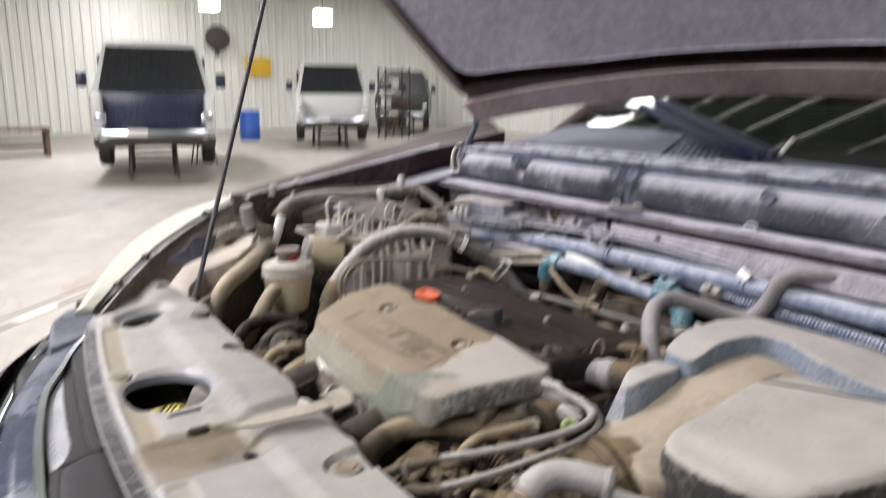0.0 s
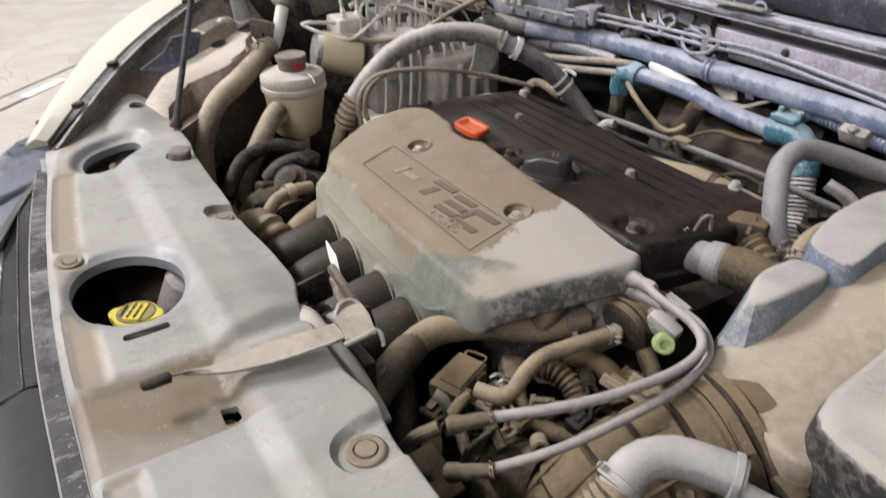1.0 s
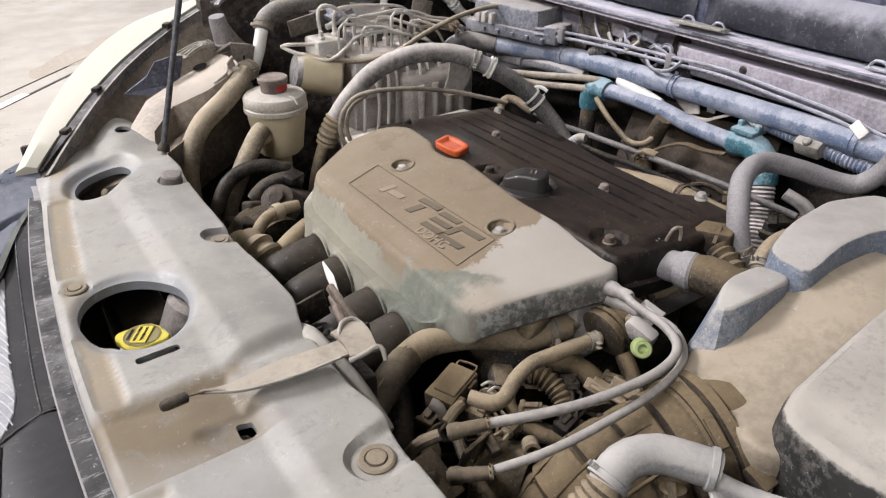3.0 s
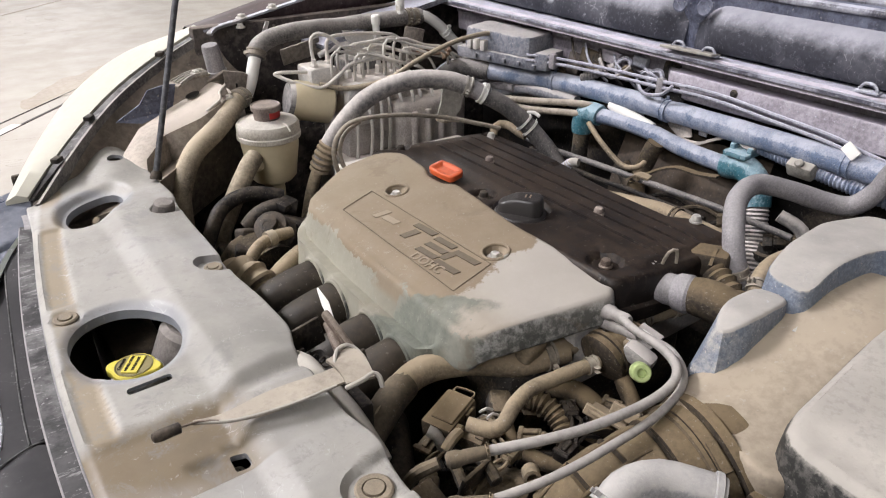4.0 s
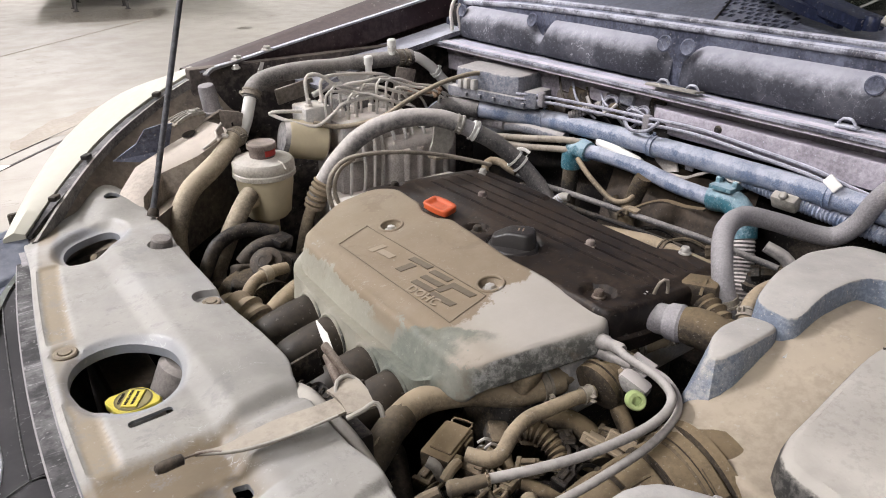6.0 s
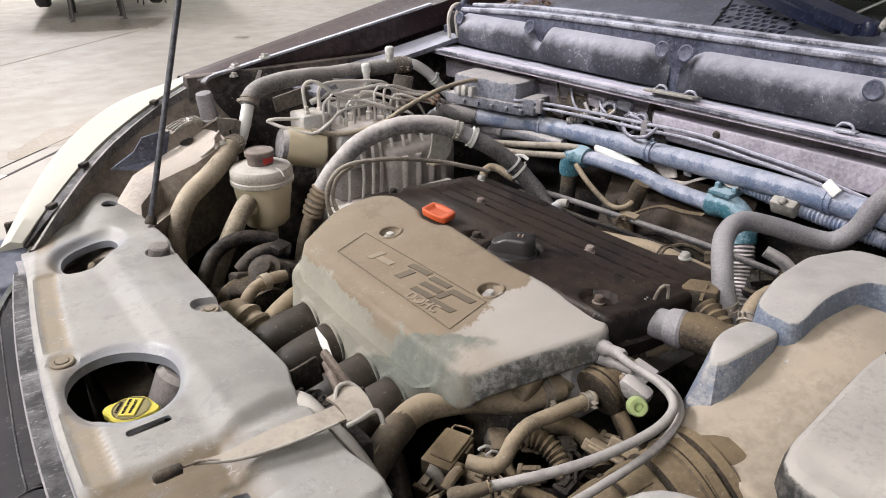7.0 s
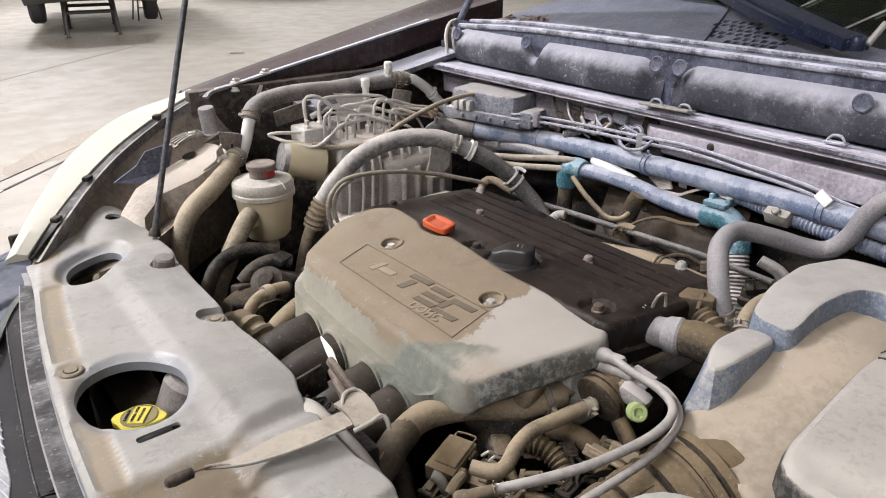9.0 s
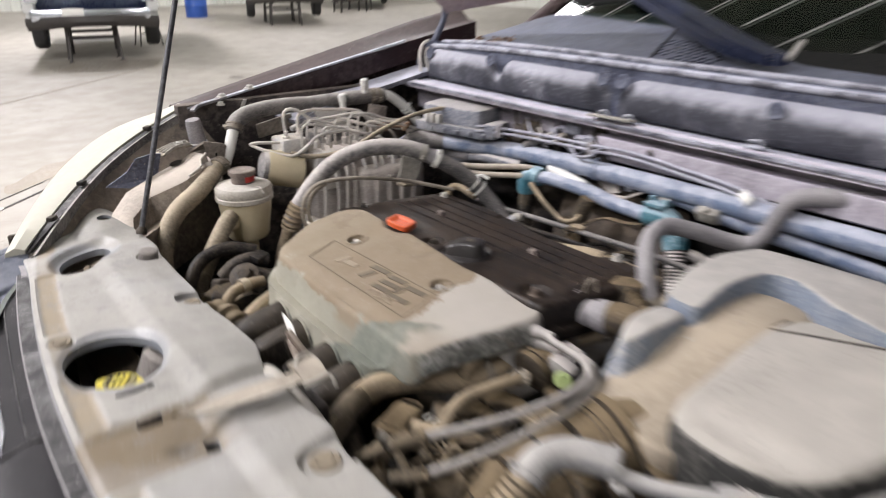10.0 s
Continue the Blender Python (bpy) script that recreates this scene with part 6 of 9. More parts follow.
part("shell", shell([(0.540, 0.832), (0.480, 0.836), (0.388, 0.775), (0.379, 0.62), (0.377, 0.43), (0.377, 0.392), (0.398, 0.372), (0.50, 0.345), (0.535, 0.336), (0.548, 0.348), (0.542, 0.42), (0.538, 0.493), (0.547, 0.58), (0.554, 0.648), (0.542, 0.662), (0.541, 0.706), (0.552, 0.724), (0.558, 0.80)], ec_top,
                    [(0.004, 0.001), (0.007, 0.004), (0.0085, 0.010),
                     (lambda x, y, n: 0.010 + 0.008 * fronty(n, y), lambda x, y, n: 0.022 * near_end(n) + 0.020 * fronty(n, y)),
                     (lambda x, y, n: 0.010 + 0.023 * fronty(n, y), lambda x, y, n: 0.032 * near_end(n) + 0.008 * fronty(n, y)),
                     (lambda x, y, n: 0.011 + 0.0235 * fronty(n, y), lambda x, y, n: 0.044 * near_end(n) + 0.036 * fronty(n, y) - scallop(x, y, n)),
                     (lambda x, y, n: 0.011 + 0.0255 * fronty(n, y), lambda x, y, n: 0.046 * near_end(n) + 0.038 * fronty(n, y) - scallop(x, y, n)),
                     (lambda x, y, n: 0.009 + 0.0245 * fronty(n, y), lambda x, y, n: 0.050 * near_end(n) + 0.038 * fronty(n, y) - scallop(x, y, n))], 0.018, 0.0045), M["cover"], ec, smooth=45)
for r in RUN:
    pts = [(0.3425 + 0.005 * ease(r, 0.60, 0.72), r + (ARCH - 0.001) * math.cos(a), 0.8805 + 0.0395 * math.sin(a)) for a in np.linspace(-0.05, math.pi + 0.05, 17)]
    part("arch_lip", hose(pts, 0.0032, 8, 0.004), M["cover"], ec)
for x, y in ((0.488, 0.700), (0.488, 0.476)):
    z = ec_top(x, y)
    nm = aim((x, y, 0.969 + 0.030 * (x - 0.38) / 0.17), (x - 0.174, y, 0.969 + 0.030 * (x - 0.38) / 0.17 + 0.985))
    part("recess_ring", hose([nm @ Vector((0.0168 * math.cos(a), 0.0168 * math.sin(a), 0.0)) for a in np.linspace(0, 2 * math.pi, 25)], 0.0022, 8, 0.004), M["cover"], ec)
    part("cover_bolt", join(lathe([(0.0100, 0), (0.0100, 0.002), (0.0085, 0.003)], 24, Matrix.Translation((x, y, z))), lathe([(0.0066, 0.002), (0.0066, 0.0065), (0.0055, 0.008), (0.003, 0.0083)], 6, Matrix.Translation((x, y, z)))), M["bolt"], ec, "domed pale bolt in a round recess")
# name badge: plain bars stand for the maker's mark, and the technical letters below it


def badge_frame(x, y):
    """Letters read along -y, their tops towards the rear, on the cover's slope."""
    return Matrix.Translation((x, y, ec_top(x, y) + 0.0008)) @ Matrix(((0, 0.985, -0.174, 0), (-1, 0, 0, 0), (0, 0.174, 0.985, 0), (0, 0, 0, 1))) @ pose(0, 0, 0, 0, 0, 4)


def badge_block(x, y, l, h):
    """A plain slanted bar: l along the cover, h across it."""
    f = badge_frame(x, y)
    V = [f @ Vector((u + 0.30 * v, v, w)) for w in (0.0003, -0.0015) for u, v in ((-l / 2, -h / 2), (l / 2, -h / 2), (l / 2, h / 2), (-l / 2, h / 2))]
    return [tuple(p) for p in V], [(0, 1, 2, 3), (4, 7, 6, 5), (0, 4, 5, 1), (1, 5, 6, 2), (2, 6, 7, 3), (3, 7, 4, 0)]


# the faded mark nearest the far end, then three marks of plain bars
part("badge_mark", join(badge_block(0.440, 0.640, 0.030, 0.010), badge_block(0.440, 0.662, 0.010, 0.022)), M["lettering"], ec)
part("badge_mark", join(badge_block(0.4585, 0.583, 0.040, 0.009), badge_block(0.439, 0.590, 0.012, 0.022)), M["lettering_dark"], ec)
part("badge_mark", join(*[badge_block(0.458 - 0.0145 * i, 0.538, 0.036, 0.0085) for i in range(3)]), M["lettering_dark"], ec)
part("badge_mark", join(badge_block(0.4565, 0.493, 0.042, 0.009), badge_block(0.4285, 0.497, 0.042, 0.009), badge_block(0.4425, 0.513, 0.011, 0.016)), M["lettering_dark"], ec)
for a, b in zip(BADGE, BADGE[1:] + BADGE[:1]):
    pts = [(a[0] + (b[0] - a[0]) * t, a[1] + (b[1] - a[1]) * t) for t in np.linspace(0, 1, 9)]
    part("badge_edge", strip([(x, y, ec_top(x, y) + 0.0006) for x, y in pts], 0.0006, 0.0007), M["lettering_dark"], ec)
letters("DOHC", 0.019, badge_frame(0.4165, 0.520), M["lettering"], ec, "lettering", 0.0004, 0.0007)

vc = thing("valve_cover", (0.66, 0.62, 0.93), "black ribbed plastic valve cover with brown dust", "valve cover")


def vc_top(x, y):
    z = 0.993 - 0.014 * (x - 0.56) / 0.2
    z += 0.0055 * ease(x, 0.588, 0.614) * lin(y, 0.336, 0.346) * lin(y, 0.845, 0.825)
    for bx, by, rr in ((0.585, 0.541, 0.040), (0.579, 0.612, 0.018), (0.587, 0.842, 0.018), (0.574, 0.378, 0.022)):
        z -= 0.0075 * lin(math.hypot(x - bx, y - by), rr, rr * 0.88)
    z -= 0.022 * ease(y, 0.83, 0.895)
    return z


GROOVES = [0.632 + 0.0262 * i for i in range(5)]
vc_lines = [[(x, 0.345), (x, 0.83)] for x in (0.588, 0.597, 0.606, 0.614)]
part("shell", shell([(0.548, 0.338), (0.60, 0.331), (0.762, 0.331), (0.766, 0.402), (0.742, 0.418), (0.734, 0.462), (0.738, 0.485), (0.748, 0.575), (0.760, 0.628), (0.768, 0.69), (0.764, 0.79), (0.728, 0.862), (0.64, 0.893), (0.565, 0.893), (0.545, 0.85), (0.540, 0.6)], vc_top, [(0.002, 0.001), (0.005, 0.004), (0.007, 0.010), (0.007, 0.035), (0.012, 0.038), (0.012, 0.055)], 0.014, 0.005, creases=vc_lines), M["valve"], vc, smooth=38)
for i, x in enumerate(GROOVES):
    # flat ribs between narrow grooves
    w = 0.0105 if i < 4 else 0.008
    xm = x + 0.0131 if i < 4 else x + 0.012
    ya, yb = 0.346, 0.812 + 0.003 * i
    if i == 4:
        ya = 0.64
    V = []
    for k in range(24):
        y = ya + (yb - ya) * k / 23
        z = vc_top(xm, min(y, 0.825))
        h = 0.0042 if 0 < k < 23 else 0.0
        V += [(xm - w, y, z - 0.001), (xm - w + 0.0012, y, z + h), (xm + w - 0.0012, y, z + h - 0.0004), (xm + w, y, z - 0.001)]
    part("rib", (V, [(k * 4 + m, k * 4 + m + 1, k * 4 + m + 5, k * 4 + m + 4) for k in range(23) for m in range(3)]), M["valve"], vc, smooth=25)
for x, y, mt_ in ((0.760, 0.388, "bolt"), (0.661, 0.470, "capgrey"), (0.659, 0.698, "capgrey"), (0.742, 0.795, "bolt"), (0.574, 0.376, "rustgrey"), (0.579, 0.612, "runner"), (0.588, 0.842, "runner")):
    z = vc_top(x, y) + 0.003
    part("cover_screw", lathe([(0.0085, 0), (0.0085, 0.002), (0.0065, 0.003), (0.0065, 0.0065), (0.0052, 0.0095), (0.002, 0.0105)], 18, Matrix.Translation((x, y, z - 0.002))), M[mt_], vc, "small dull domed screw")
oc = thing("oil_filler_cap", (0.583, 0.535, 0.99), "black plastic oil filler cap with a grip bar", "cap")
ocm = pose(0.583, 0.541, 0.988, 0, 0, -52)
part("seat_ring", lathe([(0.040, -0.004), (0.0412, 0.004), (0.0395, 0.0055), (0.0375, 0.002), (0.037, -0.003)], 40, Matrix.Translation((0.585, 0.541, 0.986))), M["cap_black"], oc)
part("disc", lathe([(0.035, 0), (0.036, 0.004), (0.033, 0.007), (0.02, 0.008), (0.005, 0.008)], 36, Matrix.Translation((0.585, 0.541, 0.985))), M["cap_black"], oc)
part("grip", moved(shell([(-0.026, -0.010), (0.0, -0.013), (0.026, -0.015), (0.029, 0.0), (0.026, 0.015), (0.0, 0.013), (-0.026, 0.010)], lambda x, y: 0.026 - 0.010 * ease(x, 0.0, -0.03), [(0.0015, 0.001), (0.003, 0.004), (0.005, 0.026)], 0.008, 0.004), ocm), M["cap_black"], oc, smooth=45)
for i in range(2):
    part("print", moved(box(0.008 + 0.006 * i, 0.0, 0.0266, 0.0022, 0.010, 0.0006, 0.0001, 1, 0, -3, 0), ocm), M["lettering"], oc)
ds = thing("dipstick_handle", (0.567, 0.688, 1.0), "orange plastic dipstick handle", "dipstick")
dm_ = pose(0.568, 0.688, 1.001, 5, -6, 10)
part("handle", moved(shell([(-0.013, -0.023), (0.013, -0.023), (0.016, 0.0), (0.014, 0.023), (-0.013, 0.023), (-0.015, 0.0)], lambda x, y: 0.007 - 0.0035 * lin(max(abs(x) / 0.011, abs(y) / 0.018), 1.0, 0.75), [(0.001, 0.0006), (0.0015, 0.002), (0.0005, 0.010)], 0.006, 0.0028), dm_), M["orange"], ds, smooth=40)
part("tube", rod((0.567, 0.688, 0.96), (0.567, 0.69, 0.998), 0.006, 12), M["steel"], ds)

mf = thing("intake_manifold", (0.30, 0.62, 0.8), "black plastic intake runners curving out under the cover", "intake manifold")
for r in RUN:
    part("runner", hose([(0.356, r, 0.884), (0.340, r, 0.883), (0.315, r, 0.879), (0.28, r, 0.866), (0.255, r, 0.83), (0.245, r, 0.74)], 0.0335, 28), M["runner"], mf, smooth=60)
part("plenum", span(0.25, 0.34, 0.40, 0.84, 0.62, 0.73, 0.03), M["black"], mf)

# alternator and pulley clutter in front of the engine's far end
al = thing("alternator", (0.33, 0.88, 0.8), "dark dusty alternator and pump at the engine's end", "alternator")
part("casing", lathe([(0.04, 0), (0.06, 0.008), (0.062, 0.07), (0.05, 0.085), (0.02, 0.09)], 28, aim((0.34, 0.83, 0.82), (0.32, 0.93, 0.83))), M["grime"], al)
for i in range(7):
    a = i * 51
    part("fin", moved(box(0.05, 0, 0.045, 0.02, 0.006, 0.05, 0.002), aim((0.34, 0.83, 0.82), (0.32, 0.93, 0.83)) @ pose(0, 0, 0, 0, 0, a)), M["black"], al)
for x, y, z, s in ((0.335, 0.90, 0.875, 0.03), (0.36, 0.865, 0.878, 0.026), (0.375, 0.90, 0.892, 0.024), (0.315, 0.86, 0.865, 0.03), (0.40, 0.88, 0.885, 0.03), (0.30, 0.90, 0.855, 0.028)):
    part("connector", box(x, y, z, s * 1.5, s, s * 0.9, 0.006, 3, 20 * math.sin(x * 90), 15, 40 * math.sin(y * 70)), M["black"], al)
part("pump_body", lathe([(0.03, 0), (0.036, 0.004), (0.036, 0.022), (0.026, 0.03), (0.026, 0.045), (0.014, 0.048), (0.014, 0.058), (0.008, 0.06)], 24, aim((0.375, 0.885, 0.865), (0.35, 0.86, 0.915))), M["black"], al)
part("pump_plug", lathe([(0.012, 0), (0.012, 0.006), (0.007, 0.007), (0.006, 0.002)], 6, aim((0.350, 0.86, 0.905), (0.335, 0.84, 0.93))), M["runner"], al)
part("cast_arm", join(hose([(0.415, 0.895, 0.905), (0.39, 0.905, 0.912), (0.36, 0.912, 0.905), (0.335, 0.915, 0.885)], 0.013, 12), box(0.40, 0.90, 0.915, 0.035, 0.028, 0.014, 0.005, 2, 10, 0, 25)), M["black"], al)
part("belt_guard", hose([(0.41, 0.93, 0.915), (0.36, 0.95, 0.925), (0.31, 0.95, 0.91), (0.27, 0.92, 0.87)], 0.012, 12), M["black"], al)
wp = thing("thermostat_housing", (0.29, 0.78, 0.85), "tan dusted coolant housing with ribbed boot", "coolant housing")
part("boot", hose([(0.262, 0.80, 0.87), (0.272, 0.775, 0.885), (0.282, 0.75, 0.88), (0.29, 0.72, 0.86)], 0.026, 20, ribs=0.003, pitch=0.016), M["tanhose"], wp)
part("stub", hose([(0.285, 0.79, 0.885), (0.312, 0.812, 0.90), (0.345, 0.825, 0.903), (0.375, 0.83, 0.90)], 0.0095, 14), M["tanhose"], wp)
part("stub_clamp", lathe([(0.0098, -0.007), (0.0125, -0.007), (0.013, 0.0), (0.0125, 0.007), (0.0098, 0.007)], 22, aim((0.338, 0.823, 0.903), (0.375, 0.832, 0.902))), M["paletan"], wp)
part("bypass_pipe", hose([(0.24, 0.70, 0.85), (0.285, 0.735, 0.868), (0.33, 0.765, 0.88), (0.375, 0.79, 0.885)], 0.014, 16), M["tanhose"], wp)

# ---- hoses and reservoir at the far front ----
ps = thing("steering_fluid_reservoir", (0.432, 1.02, 0.86), "cream translucent fluid reservoir with a round lid", "reservoir", )
tm = pose(0.434, 1.022, 0.865)
part("tank", lathe([(0.018, -0.02), (0.018, 0.045), (0.034, 0.046), (0.041, 0.054), (0.0445, 0.080), (0.049, 0.108), (0.050, 0.128)], 36, tm), M["cream"], ps)
part("lid", lathe([(0.051, 0.122), (0.0545, 0.124), (0.0545, 0.131), (0.0525, 0.133), (0.0535, 0.136), (0.0535, 0.146), (0.050, 0.151), (0.030, 0.155), (0.01, 0.156)], 36, tm), M["tank_lid"], ps)
part("cap", lathe([(0.021, 0.152), (0.022, 0.158), (0.022, 0.170), (0.0255, 0.171), (0.0255, 0.178), (0.024, 0.180), (0.022, 0.178), (0.018, 0.1785)], 28, tm), M["capgrey"], ps)
part("cap_mark", strip([tm @ Vector((0.0222 * math.cos(a), 0.0222 * math.sin(a), 0.164)) for a in np.linspace(-1.75, -0.35, 9)], 0.0012, 0.010), M["red"], ps, "faded red mark on the filler cap")
part("strap", hose([(0.446, 0.985, 1.018), (0.449, 0.976, 1.017), (0.45, 0.966, 1.008)], 0.0015, 6), M["steel"], ps)
part("outlet", hose([(0.405, 1.0, 0.952), (0.385, 0.99, 0.955), (0.365, 0.985, 0.948)], 0.013, 14), M["cream"], ps)


def hose_thing(name, pts, r, mat, label, cat="hose", ribs=0.0, pitch=0.009, clamps=(), clampmat="lever", n=14):
    C = curve(pts, 0.008)
    mid = C[len(C) // 2]
    t = thing(name, tuple(mid), label, cat)
    part("tube", hose(pts, r, n, ribs=ribs, pitch=pitch, sag=0.03), M[mat], t, smooth=60)
    for f in clamps:
        i = min(len(C) - 2, max(1, int(f * (len(C) - 1))))
        part("clamp", clip_ring(C[i], C[i + 1] - C[i - 1], r, 0.012, 0.002, True, 200 * f), M[clampmat], t)
    return t


hose_thing("coolant_hose", [(0.442, 1.14, 1.027), (0.418, 1.115, 1.030), (0.385, 1.07, 1.022), (0.35, 1.05, 1.005), (0.304, 1.035, 0.978), (0.272, 1.02, 0.927), (0.26, 1.0, 0.86), (0.26, 0.98, 0.78)], 0.0175, "paletan", "tan dusty coolant hose bending down", clamps=(0.06, 0.09))
hose_thing("coolant_hose", [(0.395, 0.995, 0.968), (0.378, 0.985, 0.958), (0.352, 0.975, 0.928), (0.325, 0.965, 0.89), (0.305, 0.955, 0.855), (0.30, 0.94, 0.78)], 0.016, "paletan", "tan dusty reservoir hose running down", clamps=(0.75, 0.8))
hose_thing("coolant_pipe", [(0.425, 1.125, 1.022), (0.447, 1.148, 1.022), (0.462, 1.150, 1.05), (0.471, 1.152, 1.075), (0.482, 1.158, 1.10)], 0.0115, "white", "pale dusty pipe rising from the hose", "pipe")
hose_thing("heater_hose", [(0.478, 1.156, 1.088), (0.486, 1.162, 1.102), (0.497, 1.168, 1.109), (0.520, 1.172, 1.117), (0.56, 1.175, 1.122), (0.61, 1.178, 1.123), (0.671, 1.19, 1.118), (0.737, 1.19, 1.119), (0.805, 1.19, 1.118), (0.865, 1.188, 1.117)], 0.0165, "darkhose", "grey dusty hose along the inner wing", clamps=(0.02, 0.93, 0.97))
hose_thing("air_conditioning_pipe", [(0.855, 1.185, 1.119), (0.875, 1.182, 1.116), (0.908, 1.18, 1.094), (0.930, 1.178, 1.072), (0.946, 1.175, 1.055), (0.975, 1.165, 1.02), (0.98, 1.15, 0.97)], 0.011, "white", "bright white metal pipe dropping behind the hydraulic unit", "pipe", clamps=(0.4,), clampmat="white")
for i, (x, y, z, h) in enumerate(((0.743, 1.168, 1.082, 0.040), (0.809, 1.18, 1.128, 0.020))):
    v = thing("service_valve", (x, y, z), "white capped service valve on the pipe", "valve", "service valves")
    part("body", rod((x, y, z), (x, y, z + h), 0.007, 14), M["white"], v)
    part("cap", lathe([(0.008, 0), (0.0092, 0.003), (0.0095, 0.016), (0.007, 0.019)], 16, pose(x, y, z + h - 0.006)), M["white"], v)
    part("union", lathe([(0.010, 0), (0.010, 0.012)], 6, pose(x, y, z + 0.008)), M["steel"], v)
hose_thing("brake_vacuum_hose", [(0.500, 0.966, 0.935), (0.505, 0.962, 0.955), (0.54, 0.955, 1.005), (0.59, 0.945, 1.048), (0.65, 0.92, 1.072), (0.71, 0.89, 1.072), (0.752, 0.864, 1.057)], 0.0160, "greyhose", "thick grey dusty hose arching over the engine's end", clamps=(0.975,), clampmat="pale", n=20)
bj = thing("hose_joiner", (0.755, 0.862, 1.055), "grey plastic joiner with a cream clip between two hoses", "hose joiner")
part("joiner", rod((0.742, 0.870, 1.061), (0.778, 0.847, 1.041), 0.0150, 20), M["can"], bj)
part("clip", clip_ring((0.768, 0.853, 1.047), (0.036, -0.024, -0.021), 0.0168, 0.010, 0.0022, True, 120), M["white"], bj, "cream hose clip")
bv = hose_thing("brake_vacuum_hose", [(0.770, 0.852, 1.045), (0.80, 0.832, 1.025), (0.828, 0.811, 0.997), (0.846, 0.790, 0.970), (0.860, 0.765, 0.940), (0.865, 0.74, 0.91)], 0.0155, "blackhose", "black dusted hose running down behind the engine", n=20)
part("clip", join(clip_ring((0.830, 0.809, 0.994), (0.028, -0.028, -0.036), 0.0158, 0.004, 0.0026, True, 150), clip_ring((0.837, 0.801, 0.984), (0.028, -0.028, -0.036), 0.0158, 0.004, 0.0026, True, 40), hose([(0.845, 0.826, 0.998), (0.853, 0.824, 1.004), (0.862, 0.817, 1.003), (0.866, 0.808, 0.998)], 0.0035, 8)), M["white"], bv, "cream spring clip with bent ears")
part("breather", hose([(0.790, 0.845, 0.955), (0.800, 0.856, 0.972), (0.815, 0.858, 0.980), (0.826, 0.842, 0.978), (0.828, 0.822, 0.972), (0.832, 0.806, 0.968)], 0.0075, 14), M["tanhose"], bv, "short tan breather elbow")
hose_thing("vacuum_hose_tail", [(0.470, 0.985, 0.82), (0.478, 0.978, 0.87), (0.488, 0.972, 0.91), (0.500, 0.965, 0.942)], 0.0105, "tanhose", "thin tan tail of the arched hose")
sl = thing("hose_sleeve", (0.49, 0.972, 0.93), "ribbed dusty rubber sleeve on the arched hose", "hose sleeve")
part("sleeve", hose([(0.497, 0.968, 0.928), (0.504, 0.963, 0.950), (0.516, 0.958, 0.975)], 0.0180, 18, ribs=0.0016, pitch=0.010), M["tanhose"], sl)

# frame bar, bracket and grey can by the prop rod
fb = thing("support_frame", (0.30, 1.08, 0.98), "tan dusted pressed-steel support bar by the wing", "support bar")
bar = []
for (lx, ly), (rx, ry), z in (((0.190, 1.03), (0.216, 0.985), 0.966), ((0.208, 1.076), (0.232, 1.037), 0.990), ((0.247, 1.121), (0.277, 1.078), 1.010), ((0.318, 1.151), (0.336, 1.068), 1.030), ((0.369, 1.162), (0.379, 1.078), 1.045), ((0.395, 1.172), (0.406, 1.100), 1.055)):
    l, r = Vector((lx, ly, z)), Vector((rx, ry, z))
    d = (r - l).normalized()
    bar += [tuple(l - d * 0.004 - Vector((0, 0, 0.05))), tuple(l - d * 0.003 - Vector((0, 0, 0.004))), tuple(l), tuple(l.lerp(r, 0.5) + Vector((0, 0, 0.003))), tuple(r - d * 0.008), tuple(r - Vector((0, 0, 0.004))), tuple(r + d * 0.005 - Vector((0, 0, 0.055)))]
F = [(i * 7 + k, i * 7 + k + 1, (i + 1) * 7 + k + 1, (i + 1) * 7 + k) for i in range(5) for k in range(6)]
part("bar", (bar, [q[::-1] for q in F]), M["frame_tan"], fb, smooth=40)
part("hole", lathe([(0.0125, 0), (0.0125, 0.001)], 24, pose(0.352, 1.145, 1.0445, 0, -17, 0)), M["black"], fb)


def sheet(pts, thick, n):
    """A flat plate of the given corners, thick along n."""
    o = Vector(n).normalized() * thick
    k = len(pts)
    V = [tuple(p) for p in pts] + [tuple(Vector(p) + o) for p in pts]
    return V, [tuple(range(k))[::-1], tuple(range(k, 2 * k))] + [(i, (i + 1) % k, (i + 1) % k + k, i + k) for i in range(k)]


part("plate", sheet([(0.352, 1.078, 1.032), (0.378, 1.082, 1.046), (0.388, 1.084, 1.010), (0.362, 1.078, 0.985)], 0.004, (-0.3, -1, 0)), M["frame_tan"], fb, smooth=0)
part("plate", sheet([(0.381, 1.096, 1.052), (0.396, 1.098, 1.066), (0.408, 1.100, 1.018), (0.388, 1.096, 1.014)], 0.004, (-0.3, -1, 0)), M["frame_tan"], fb, smooth=0)
part("plate_lip", hose([(0.351, 1.076, 1.034), (0.378, 1.080, 1.048), (0.383, 1.094, 1.056), (0.396, 1.096, 1.068)], 0.0022, 8), M["alu"], fb)
for x, y, z in ((0.370, 1.076, 1.022), (0.397, 1.094, 1.041)):
    part("plate_bolt", bolt_geo(0, 0, 0, 0.0065, 0.008, aim((x, y, z), (x - 0.03, y - 0.1, z + 0.02))), M["alu"], fb)
part("back_sheet", sheet([(0.406, 1.13, 1.083), (0.448, 1.145, 1.070), (0.458, 1.15, 1.064), (0.456, 1.15, 1.034), (0.425, 1.13, 1.012), (0.404, 1.12, 1.03)], 0.004, (-0.3, -1, 0)), M["frame_tan"], fb, smooth=0)
